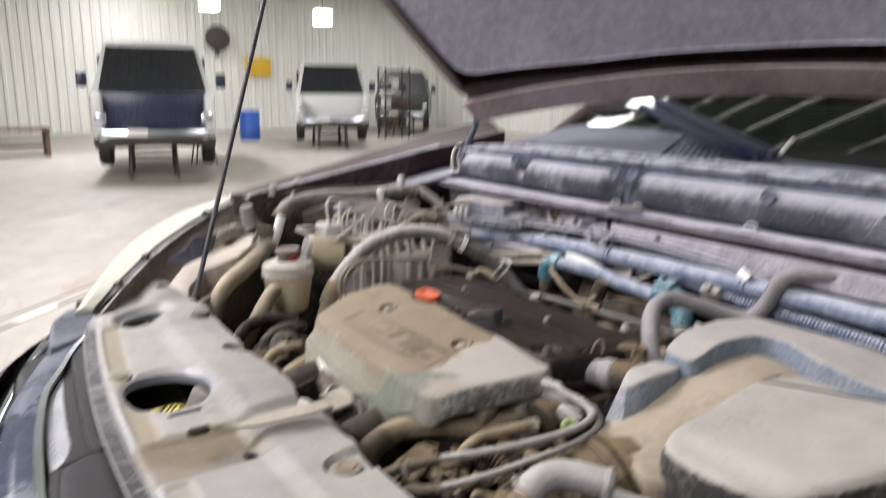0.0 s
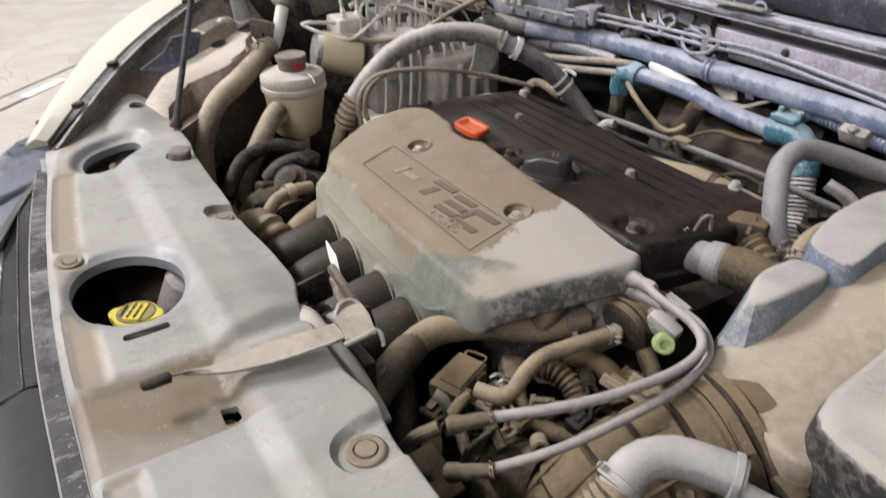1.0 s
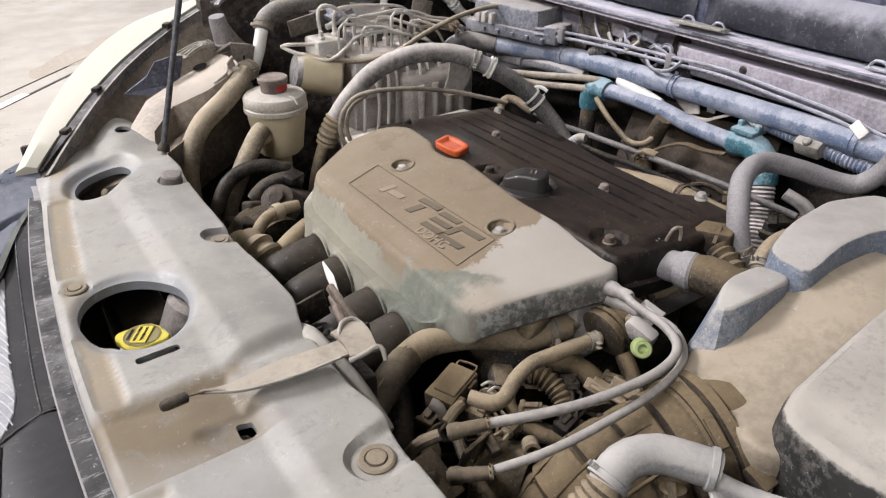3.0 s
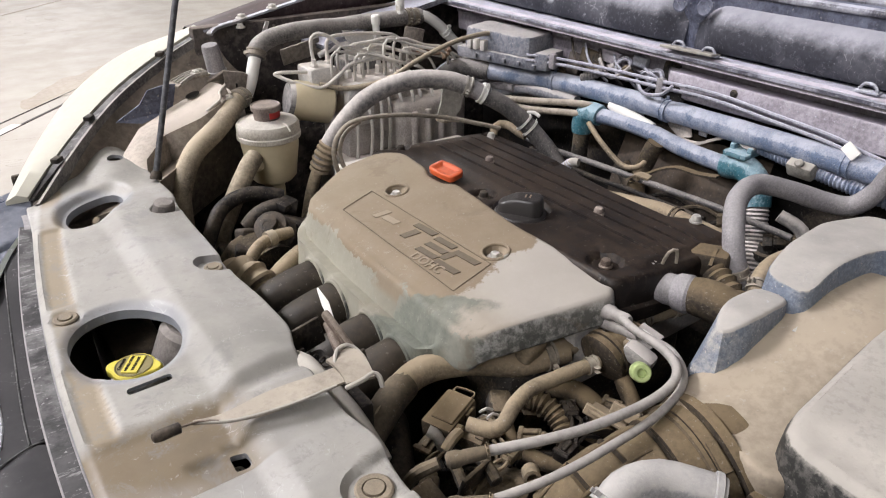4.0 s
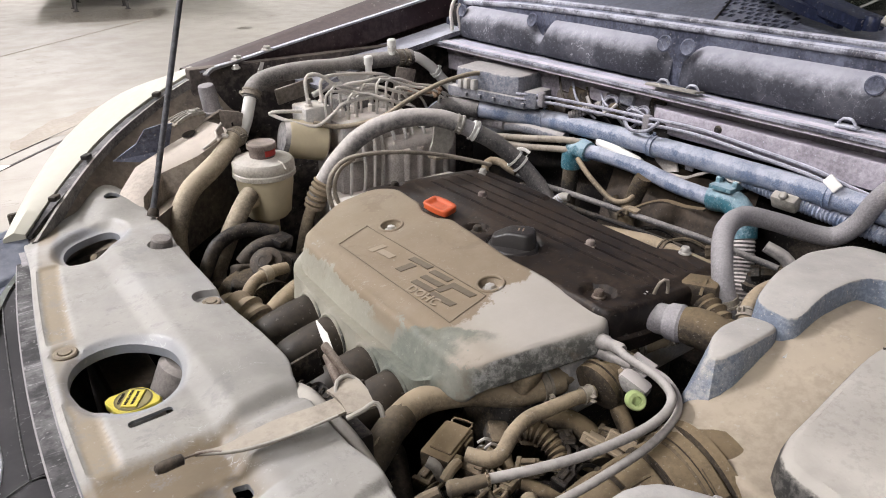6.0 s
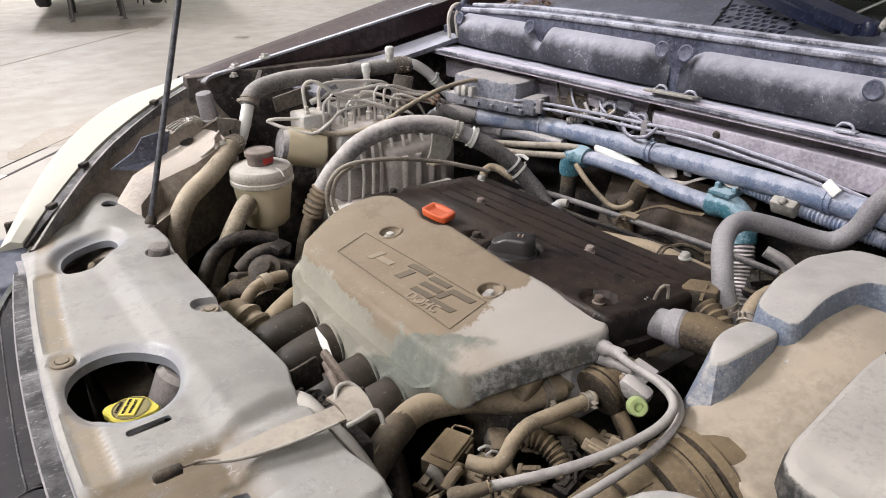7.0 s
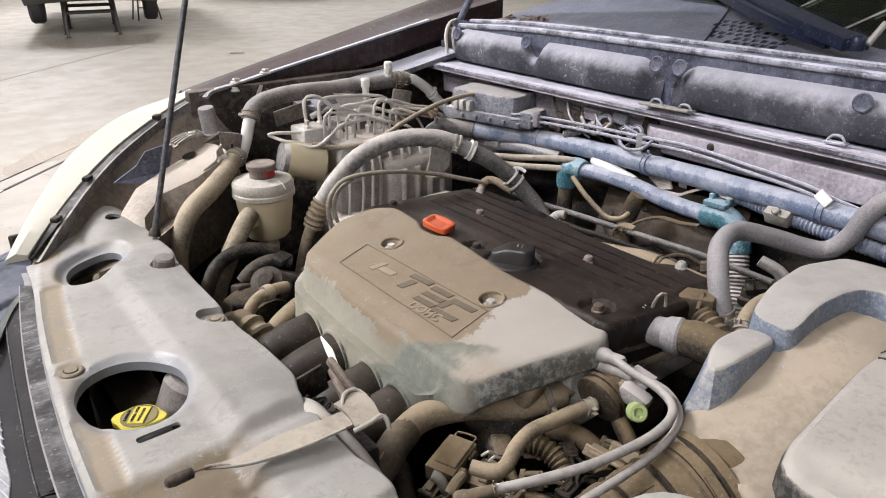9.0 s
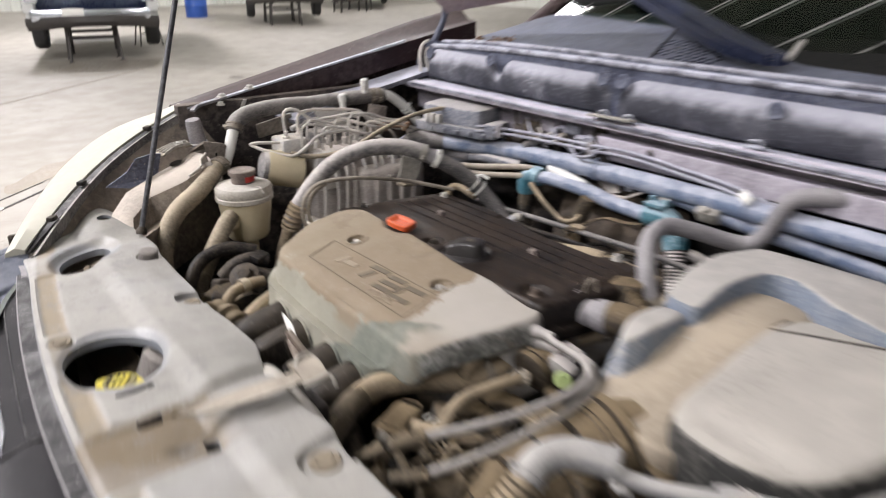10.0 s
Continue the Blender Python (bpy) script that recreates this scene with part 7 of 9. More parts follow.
part("slot", sheet([(0.427, 1.1335, 1.056), (0.431, 1.1345, 1.056), (0.431, 1.1345, 1.044), (0.427, 1.1335, 1.044)], 0.0045, (-0.3, -1, 0)), M["black"], fb, smooth=0)
part("top_sheet", sheet([(0.390, 1.172, 1.058), (0.408, 1.135, 1.082), (0.450, 1.148, 1.070), (0.43, 1.19, 1.064)], 0.004, (0, 0, -1)), M["frame_tan"], fb, smooth=0)
ca = thing("grey_canister", (0.41, 1.188, 1.07), "small upright grey plastic can on a bracket", "canister")
part("can", lathe([(0.0195, 0), (0.0205, 0.003), (0.0205, 0.008), (0.0178, 0.01), (0.0165, 0.058), (0.0150, 0.064), (0.006, 0.0655)], 28, pose(0.419, 1.198, 1.060, 4, -9, 0) @ Matrix.Diagonal((0.92, 0.92, 0.86, 1))), M["can"], ca)
lbk = thing("lamp_bracket", (0.30, 1.14, 1.05), "dusty black lamp mounting bracket", "bracket")
part("arm", strip([(0.325, 1.165, 1.060), (0.355, 1.175, 1.068), (0.392, 1.178, 1.070)], 0.034, 0.004), M["lever"], lbk)
for i in range(4):
    part("rib", strip([(0.328 + 0.003 * i, 1.178 - 0.009 * i, 1.064), (0.36, 1.187 - 0.009 * i, 1.072), (0.39, 1.190 - 0.009 * i, 1.074)], 0.0025, 0.006), M["pale"], lbk)
part("wedge", sheet([(0.220, 1.15, 1.018), (0.262, 1.15, 1.041), (0.279, 1.15, 1.063), (0.313, 1.155, 1.067), (0.330, 1.158, 1.064), (0.315, 1.15, 1.023), (0.26, 1.145, 1.010)], 0.004, (0.2, 1, 0)), M["cowl"], lbk, "blue-grey plastic fin", smooth=0)
part("nut", bolt_geo(0.372, 1.172, 1.072, 0.007, 0.007), M["bolt"], lbk)
hb = thing("wing_bracket", (0.49, 1.22, 1.12), "thin steel bracket bolted inside the wing", "bracket")
part("arm", strip([(0.426, 1.232, 1.124), (0.440, 1.240, 1.131), (0.475, 1.244, 1.137), (0.505, 1.250, 1.142)], 0.012, 0.004), M["can"], hb)
part("arm_rim", hose([(0.428, 1.226, 1.127), (0.440, 1.234, 1.134), (0.475, 1.238, 1.140)], 0.0015, 6), M["edge"], hb)
part("stay", sheet([(0.533, 1.222, 1.138), (0.541, 1.224, 1.136), (0.512, 1.21, 1.082), (0.498, 1.205, 1.078), (0.496, 1.205, 1.092), (0.516, 1.214, 1.112)], 0.003, (-0.3, -1, 0)), M["alu"], hb, "thin pale steel stay", smooth=0)
part("nut", bolt_geo(0.488, 1.236, 1.128, 0.006, 0.008), M["bolt"], hb)

# ---- hydraulic unit with its steel lines, far side ----
hu = thing("hydraulic_unit", (0.65, 1.08, 0.9), "dusty alloy hydraulic unit with bent steel lines", "hydraulic unit")
part("body", span(0.60, 0.76, 1.045, 1.15, 0.90, 1.045, 0.008), M["unit"], hu)
part("valve_block", span(0.60, 0.655, 1.035, 1.06, 0.965, 1.045, 0.005), M["alu"], hu)
part("base", join(span(0.58, 0.84, 1.02, 1.16, 0.72, 0.90, 0.02), span(0.69, 0.85, 1.0, 1.12, 0.86, 1.0, 0.016, 3)), M["unit"], hu)
for i in range(4):
    part("casing_rib", rod((0.72 + 0.032 * i, 0.998, 0.86), (0.72 + 0.032 * i, 0.998, 0.985), 0.007, 12), M["unit"], hu)
part("accumulator", lathe([(0.020, 0), (0.034, 0.004), (0.036, 0.010), (0.036, 0.075), (0.03, 0.08)], 30, aim((0.505, 1.085, 1.025), (0.585, 1.07, 1.005))), M["cream"], hu, "cream dusted cylinder")
part("accumulator_cap", lathe([(0.012, -0.004), (0.030, -0.002), (0.034, 0.006)], 30, aim((0.503, 1.0855, 1.0255), (0.585, 1.07, 1.005))), M["greyhose"], hu)
part("block", span(0.545, 0.60, 1.07, 1.13, 1.02, 1.075, 0.006), M["alu"], hu)
for i in range(6):
    x, y = 0.56 + 0.034 * i, 1.085 + 0.012 * (i % 2)
    part("union", lathe([(0.008, 0), (0.008, 0.014), (0.005, 0.016), (0.005, 0.024)], 6, pose(x, y, 1.045 + 0.02 * (i < 2))), M["steel"], hu)
lines = [[(0.562, 1.09, 1.08), (0.562, 1.092, 1.125), (0.585, 1.085, 1.13), (0.63, 1.08, 1.098), (0.70, 1.09, 1.07)],
         [(0.594, 1.097, 1.08), (0.60, 1.10, 1.118), (0.66, 1.11, 1.118), (0.76, 1.13, 1.10), (0.80, 1.14, 1.06)],
         [(0.628, 1.085, 1.06), (0.632, 1.085, 1.10), (0.68, 1.085, 1.105), (0.75, 1.10, 1.10), (0.80, 1.11, 1.05)],
         [(0.49, 1.105, 1.068), (0.50, 1.095, 1.072), (0.545, 1.085, 1.068)],
         [(0.49, 1.105, 1.068), (0.51, 1.08, 1.058), (0.555, 1.055, 1.045), (0.59, 1.05, 1.062), (0.62, 1.055, 1.078), (0.69, 1.06, 1.08)],
         [(0.662, 1.097, 1.06), (0.666, 1.095, 1.088), (0.71, 1.09, 1.09), (0.76, 1.09, 1.075)],
         [(0.555, 1.06, 1.05), (0.60, 1.04, 1.04), (0.66, 1.0, 1.055), (0.72, 0.985, 1.085), (0.80, 0.99, 1.105), (0.88, 1.0, 1.11), (0.93, 1.0, 1.105)]]
for i, l in enumerate(lines):
    part("steel_line", hose(l, 0.0034 if i < 6 else 0.0046, 10), M["steel" if i < 6 else "paletan"], hu)
for i in range(9):
    x, y = 0.61 + 0.024 * i, 1.03 - 0.006 * (i % 3)
    part("steel_line", hose([(x, y + 0.03, 1.04), (x, y, 1.01), (x + 0.004 * math.sin(i * 2), y - 0.005, 0.95), (x - 0.006, y, 0.86)], 0.0034, 8), M["steel"], hu)
part("bracket_sheet", join(sheet([(0.665, 1.165, 1.114), (0.75, 1.165, 1.10), (0.765, 1.165, 1.055), (0.69, 1.165, 1.06)], 0.005, (0, 1, 0)), rod((0.613, 1.17, 1.072), (0.658, 1.17, 1.088), 0.006, 10), hose([(0.65, 1.17, 1.086), (0.71, 1.17, 1.088), (0.74, 1.168, 1.09), (0.777, 1.17, 1.080)], 0.005, 10)), M["alu"], hu, "pale dusty bracket sheets and rod behind the unit")
part("bracket_strap", moved(box(0, 0, 0, 0.085, 0.006, 0.032, 0.003, 2), pose(0.59, 1.2, 1.078, 0, -10, 0)), M["frame_tan"], hu)
part("bracket_strap", moved(box(0, 0, 0, 0.05, 0.006, 0.07, 0.003, 2), pose(0.83, 1.17, 1.065, 0, 14, 0)), M["frame_tan"], hu)
random.seed(21)
for i in range(9):
    x0, y0 = 0.585 + 0.022 * i, 1.06 + 0.03 * random.random()
    up = 1.075 + 0.03 * random.random()
    part("steel_line", hose([(x0, y0, 1.04), (x0, y0 - 0.004, up), (x0 + 0.02, y0 - 0.006, up + 0.006), (x0 + 0.07, y0 + random.uniform(-0.03, 0.03), up - 0.012), (x0 + 0.13, y0 + random.uniform(-0.03, 0.03), up - 0.03), (x0 + 0.17, y0 + random.uniform(-0.02, 0.04), 1.02)], 0.0028, 8), M["steel"], hu)
part("valve_cap", box(0.68, 1.14, 1.055, 0.08, 0.05, 0.03, 0.006), M["greyhose"], hu)
cs = thing("bracket_casting", (0.80, 0.98, 0.95), "dusty alloy mount bracket beside the hydraulic unit", "mount bracket")
part("casting", sheet([(0.772, 0.978, 1.026), (0.815, 0.972, 1.012), (0.810, 0.970, 0.982), (0.795, 0.970, 0.966), (0.757, 0.975, 0.974), (0.768, 0.977, 0.998)], 0.006, (0.2, 1, 0)), M["pale"], cs, "pale folded bracket sheet", smooth=0)
part("foot", join(box(0.775, 0.962, 0.968, 0.05, 0.022, 0.006, 0.002, 2, 0, 8, 8), rod((0.765, 0.958, 0.966), (0.765, 0.958, 0.978), 0.006, 10)), M["paletan"], cs)
for i in range(14):
    a = random.uniform(0, 6.28)
    p = Vector((0.815 + 0.03 * math.cos(a), 1.07 + 0.03 * math.sin(a), 1.066))
    part("debris", box(p.x, p.y, p.z + 0.01 * random.random(), 0.02, 0.006, 0.005, 0.001, 1, random.uniform(-40, 40), random.uniform(-40, 40), random.uniform(0, 180)), M["rust"], cs)
hw = thing("vacuum_line", (0.60, 0.93, 0.97), "thin tan rubber vacuum line looping behind the cover", "vacuum line")
part("line", hose([(0.512, 0.90, 0.92), (0.497, 0.90, 0.955), (0.494, 0.90, 0.988), (0.507, 0.90, 1.014), (0.541, 0.90, 1.029), (0.622, 0.895, 1.024), (0.71, 0.88, 1.006), (0.76, 0.86, 0.992), (0.80, 0.84, 0.980)], 0.0039, 10), M["lever"], hw)
part("line", hose([(0.528, 0.895, 0.92), (0.510, 0.90, 0.955), (0.506, 0.902, 0.985), (0.520, 0.905, 1.010), (0.548, 0.905, 1.024)], 0.0037, 10), M["lever"], hw)
rb = thing("relay_box", (0.93, 0.98, 1.03), "dark grey dusty relay box on the bulkhead", "relay box")
rbm = pose(0.935, 0.98, 0, 0, 0, 13) @ pose(-0.93, -0.98, 0.004)
part("lid", moved(shell([(0.90, 0.912), (0.965, 0.905), (0.965, 1.06), (0.905, 1.065)], lambda x, y: 1.112 + 0.05 * (x - 0.93), [(0.003, 0.001), (0.005, 0.005), (0.008, 0.036)], 0.008, 0.01), rbm), M["relay"], rb, smooth=40)
part("base", moved(span(0.888, 0.975, 0.885, 1.080, 1.052, 1.074, 0.004), rbm), M["relay"], rb)
part("ledge", moved(span(0.888, 0.945, 0.862, 0.892, 1.056, 1.088, 0.004), rbm), M["relay"], rb)
for i in range(5):
    part("latch", moved(box(0.886, 0.89 + 0.035 * i, 1.062, 0.006, 0.008, 0.008, 0.002), rbm), M["relay"], rb)
for y in (1.045, 1.03, 1.012):
    part("fuse", moved(box(0.890, y, 1.083, 0.014, 0.010, 0.020, 0.002), rbm), M["alu"], rb)


# ---- bulkhead pipes and wiring ----
bp = thing("coolant_rail", (0.95, 0.65, 1.03), "long blue-grey dusty pipe across the bulkhead", "pipe")
part("pipe", hose([(0.80, 1.06, 0.98), (0.835, 1.075, 1.015), (0.875, 1.06, 1.034), (0.93, 0.95, 1.033), (0.95, 0.87, 1.037), (0.953, 0.795, 1.042), (0.953, 0.66, 1.047), (0.953, 0.54, 1.049), (0.953, 0.44, 1.050), (0.953, 0.30, 1.051), (0.953, 0.215, 1.050), (0.953, 0.0, 1.05), (0.95, -0.25, 1.05)], 0.0172, 18, sag=0.03), M["bluehose"], bp, smooth=60)
for y, z in ((0.86, 1.031), (0.60, 1.042), (0.30, 1.045)):
    part("pipe_clip", clip_ring((0.952, y, z + 0.006), (0.02, 1, 0), 0.0172, 0.012, 0.002, True, 90), M["bluehose"], bp)
part("end_sleeve", hose([(0.80, 1.06, 0.98), (0.822, 1.071, 1.003), (0.845, 1.073, 1.021), (0.875, 1.06, 1.034), (0.905, 1.0, 1.0335)], 0.0185, 16), M["blackhose"], bp)
for y in (0.664, 0.536):
    part("tab", sheet([(0.962, y + 0.009, 1.042), (0.962, y - 0.008, 1.044), (0.964, y - 0.008, 1.020), (0.964, y + 0.006, 1.020)], 0.003, (1, 0, 0)), M["edge"], bp, smooth=0)
part("folded_bracket", join(sheet([(0.968, 0.617, 1.034), (0.964, 0.585, 1.036), (0.962, 0.561, 1.034), (0.957, 0.550, 1.015), (0.957, 0.573, 1.008), (0.964, 0.600, 1.018)], 0.003, (1, 0, 0)), strip([(0.957, 0.572, 1.006), (0.953, 0.535, 1.010), (0.953, 0.512, 1.022), (0.953, 0.484, 1.036), (0.953, 0.466, 1.038), (0.95, 0.450, 1.032), (0.948, 0.432, 1.034)], 0.010, 0.004)), M["unit"], bp, "dusty folded bracket under the pipe", smooth=0)
part("ribbed_sleeve", hose([(0.93, 1.085, 0.992), (0.93, 1.033, 0.999), (0.93, 0.978, 1.007), (0.93, 0.95, 1.008)], 0.011, 14, ribs=0.0012, pitch=0.006), M["can"], bp)
part("taped_loom", hose([(0.935, 1.03, 0.982), (0.938, 0.985, 0.994), (0.940, 0.931, 1.010), (0.945, 0.87, 1.014), (0.95, 0.80, 1.012)], 0.0125, 12, sag=0.1), M["relay"], bp, "loom wrapped in dusty cloth tape")
lp = thing("bypass_pipe", (0.94, 0.6, 1.0), "short blue-grey pipe with teal plastic elbows", "pipe")
part("pipe", hose([(0.935, 0.745, 1.004), (0.937, 0.70, 1.010), (0.94, 0.618, 1.008), (0.942, 0.54, 0.998), (0.945, 0.455, 0.995)], 0.0135, 16, sag=0.04), M["bluehose"], lp, smooth=60)
part("elbow", hose([(0.935, 0.725, 1.008), (0.935, 0.752, 1.008), (0.934, 0.764, 0.995), (0.934, 0.765, 0.968)], 0.0195, 16), M["teal"], lp, "teal plastic elbow", smooth=60)
part("drop", hose([(0.934, 0.765, 0.975), (0.934, 0.766, 0.93), (0.93, 0.765, 0.86)], 0.015, 14), M["grime"], lp)
part("elbow", hose([(0.944, 0.475, 0.996), (0.945, 0.44, 1.0), (0.94, 0.415, 0.985), (0.93, 0.40, 0.955)], 0.0205, 16), M["teal"], lp, "teal plastic elbow", smooth=60)
part("saddle", join(box(0.945, 0.452, 1.022, 0.04, 0.038, 0.008, 0.002), box(0.945, 0.437, 1.027, 0.012, 0.008, 0.014, 0.002), box(0.945, 0.466, 1.027, 0.012, 0.008, 0.014, 0.002)), M["teal"], lp)
part("sleeve", hose([(0.932, 0.402, 0.962), (0.915, 0.385, 0.915), (0.895, 0.37, 0.875), (0.87, 0.35, 0.82)], 0.0165, 18, ribs=0.0011, pitch=0.0062), M["greyhose"], lp, "ribbed grey sleeve")
tg = thing("white_wire_tube", (0.94, 0.68, 1.02), "short white plastic tube over the pipe", "tube")
part("tube", hose([(0.945, 0.713, 1.03), (0.943, 0.68, 1.026), (0.945, 0.64, 1.018), (0.945, 0.618, 1.014)], 0.009, 12), M["white"], tg)
wl = thing("wiring_conduit", (0.96, 0.4, 1.01), "ribbed grey wiring conduit clipped to the bulkhead", "wiring conduit")
part("conduit", hose([(0.965, 0.50, 1.042), (0.958, 0.42, 1.035), (0.955, 0.355, 1.029), (0.955, 0.279, 1.022), (0.955, 0.219, 1.018), (0.95, 0.05, 1.01)], 0.0115, 16, ribs=0.0014, pitch=0.006), M["bluehose"], wl)
for dz in (0.0, 0.017):
    part("steel_pipe", hose([(0.90, 0.985, 0.975 + dz * 0.35), (0.905, 0.95, 0.980 + dz * 0.6), (0.915, 0.885, 0.983 + dz), (0.92, 0.77, 1.004 + dz * 1.1), (0.935, 0.74, 1.004 + dz)], 0.0064, 12), M["lever"], wl, "dull dusty steel pipe")
part("clip", join(box(0.945, 0.355, 1.032, 0.03, 0.038, 0.024, 0.004, 2, 0, -30, 0), lathe([(0.006, 0), (0.006, 0.006), (0.004, 0.008)], 12, aim((0.932, 0.355, 1.038), (0.85, 0.355, 1.096)))), M["pale"], wl)
br = thing("brake_lines", (0.945, 0.7, 1.09), "bundle of thin dusty steel lines on the bulkhead", "brake lines")
for i in range(2):
    o = 0.010 * i
    part("line", hose([(0.91, 0.90, 1.085 - o), (0.928, 0.84, 1.088 - o), (0.938, 0.72, 1.092 - o), (0.943, 0.62, 1.094 - o), (0.946, 0.52, 1.097 - o), (0.948, 0.42, 1.090 - o), (0.95, 0.33, 1.082 - o), (0.955, 0.28, 1.07 - o), (0.955, 0.18, 1.058 - o), (0.955, 0.0, 1.05 - o)], 0.003, 8), M["fire"], br)
part("line", hose([(0.966, 1.12, 1.137), (0.958, 0.98, 1.136), (0.95, 0.90, 1.134), (0.948, 0.80, 1.131)], 0.004, 8), M["steel"], br)
part("line", hose([(0.945, 0.665, 1.085), (0.935, 0.64, 1.07), (0.93, 0.60, 1.078), (0.935, 0.585, 1.095)], 0.003, 8), M["fire"], br)
for y, z in ((0.845, 1.082), (0.615, 1.085)):
    part("line_clip", box(0.926 + 0.02 * (y < 0.7), y, z, 0.012, 0.014, 0.028, 0.003), M["can"], br)
part("tag", box(0.938, 0.297, 1.074, 0.005, 0.023, 0.015, 0.0015, 2, 30, 20, 0), M["white"], br, "white paper tag on the lines")
part("loose_wire", hose([(0.955, 0.76, 1.10), (0.945, 0.73, 1.078), (0.94, 0.70, 1.085), (0.955, 0.69, 1.10)], 0.0035, 8), M["greyhose"], br)

# clutter between engine and bulkhead
rear = thing("rear_pipework", (0.87, 0.6, 0.85), "dusty pipes and cables behind the engine", "pipework")
part("bent_tube", hose([(0.905, 0.725, 1.002), (0.90, 0.690, 0.980), (0.90, 0.655, 0.960), (0.90, 0.635, 0.952), (0.90, 0.615, 0.954), (0.905, 0.600, 0.962), (0.915, 0.596, 0.975)], 0.0048, 12), M["tanhose"], rear)
part("upright_pipe", hose([(0.925, 0.592, 1.0), (0.922, 0.598, 0.98), (0.918, 0.604, 0.955), (0.90, 0.60, 0.925), (0.88, 0.575, 0.905)], 0.0150, 16), M["bellows"], rear, "brown dusty pipe")
V = []
for yy_ in np.linspace(0.70, 0.42, 12):
    w = 0.006 * math.sin(yy_ * 46)
    V += [(0.985 + w, yy_, 1.01), (0.972 + w, yy_, 0.965), (0.955 + 0.5 * w, yy_, 0.92), (0.945, yy_, 0.86)]
part("heat_shield", (V, [(i * 4 + k, (i + 1) * 4 + k, (i + 1) * 4 + k + 1, i * 4 + k + 1) for i in range(11) for k in range(3)]), M["brown_shield"], rear, "brown dusty heat shield", smooth=60)
part("pipe", hose([(0.93, 0.66, 0.94), (0.925, 0.62, 0.90), (0.91, 0.56, 0.88), (0.89, 0.48, 0.875), (0.87, 0.40, 0.87)], 0.014, 14), M["grime"], rear)
part("pipe", hose([(0.84, 0.68, 0.90), (0.84, 0.60, 0.918), (0.84, 0.559, 0.925), (0.842, 0.503, 0.934), (0.844, 0.45, 0.932), (0.86, 0.38, 0.92)], 0.0135, 16), M["tanhose"], rear, "brown rubber pipe")
part("pipe_clamp", clip_ring((0.843, 0.475, 0.934), (0.03, 1, 0), 0.0137, 0.010, 0.002, True, 200), M["grime"], rear)
part("bracket", strip([(0.872, 0.592, 0.944), (0.885, 0.575, 0.958), (0.895, 0.552, 0.974), (0.90, 0.525, 0.984), (0.90, 0.490, 0.986), (0.905, 0.458, 0.990)], 0.014, 0.003), M["bellows"], rear)
part("cable_clamp", join(strip([(0.866, 0.590, 0.952), (0.868, 0.575, 0.964), (0.874, 0.556, 0.962)], 0.018, 0.003), box(0.868, 0.574, 0.960, 0.014, 0.012, 0.012, 0.002, 1)), M["tanhose"], rear)
part("black_pipe", hose([(0.872, 0.86, 0.945), (0.87, 0.799, 0.944), (0.87, 0.689, 0.950), (0.87, 0.575, 0.955), (0.87, 0.506, 0.958), (0.87, 0.423, 0.961), (0.89, 0.32, 0.95)], 0.0050, 12), M["blackhose"], rear, "thin black pipe, paler on top with fine pale specks")
part("cable", hose([(0.878, 0.84, 0.925), (0.876, 0.70, 0.922), (0.876, 0.58, 0.928), (0.878, 0.45, 0.93)], 0.0045, 10), M["black"], rear)
for i in range(3):
    part("wire", hose([(0.885, 0.60 - 0.06 * i, 0.895), (0.90, 0.57 - 0.06 * i, 0.918), (0.925, 0.545 - 0.06 * i, 0.922), (0.95, 0.51 - 0.06 * i, 0.90)], 0.0042, 8), M["grime" if i % 2 else "black"], rear)
for x, y, z in ((0.90, 0.44, 0.925), (0.895, 0.36, 0.925), (0.92, 0.33, 0.935)):
    part("union_nut", join(lathe([(0.012, 0), (0.012, 0.012), (0.009, 0.014), (0.009, 0.03)], 6, aim((x, y, z), (x + 0.02, y - 0.04, z + 0.012))), lathe([(0.006, 0.02), (0.006, 0.06)], 10, aim((x, y, z), (x + 0.02, y - 0.04, z + 0.012)))), M["grime"], rear)
part("stub", hose([(0.818, 0.694, 0.938), (0.820, 0.690, 0.950), (0.822, 0.678, 0.962), (0.826, 0.666, 0.964)], 0.0075, 12), M["pale"], rear)
for i in range(4):
    part("stub_ring", lathe([(0.0076, -0.001), (0.0086, 0), (0.0076, 0.001)], 14, aim((0.8195 + 0.0008 * i, 0.690 - 0.004 * i, 0.950 + 0.004 * i), (0.822, 0.676, 0.966))), M["edge"], rear)
for x, y, z, s in ((0.89, 0.42, 0.895, 0.022), (0.91, 0.36, 0.895, 0.02), (0.87, 0.46, 0.885, 0.018), (0.93, 0.30, 0.91, 0.02), (0.90, 0.24, 0.91, 0.02)):
    part("fitting", lathe([(s, 0), (s, s * 0.5), (s * 0.7, s * 0.6), (s * 0.6, s * 1.1), (s * 0.3, s * 1.2)], 18, pose(x, y, z)), M["grime"], rear)
part("deck", span(0.80, 1.02, -0.1, 1.1, 0.68, 0.80, 0.02), M["black"], rear)
for i in range(6):
    y = 0.60 - 0.07 * i
    part("wire", hose([(0.83 + 0.01 * math.sin(i * 3), y + 0.06, 0.85), (0.86, y + 0.03, 0.865 + 0.01 * math.cos(i)), (0.90, y, 0.86), (0.95, y - 0.03, 0.86)], 0.004, 8), M["black"], rear)
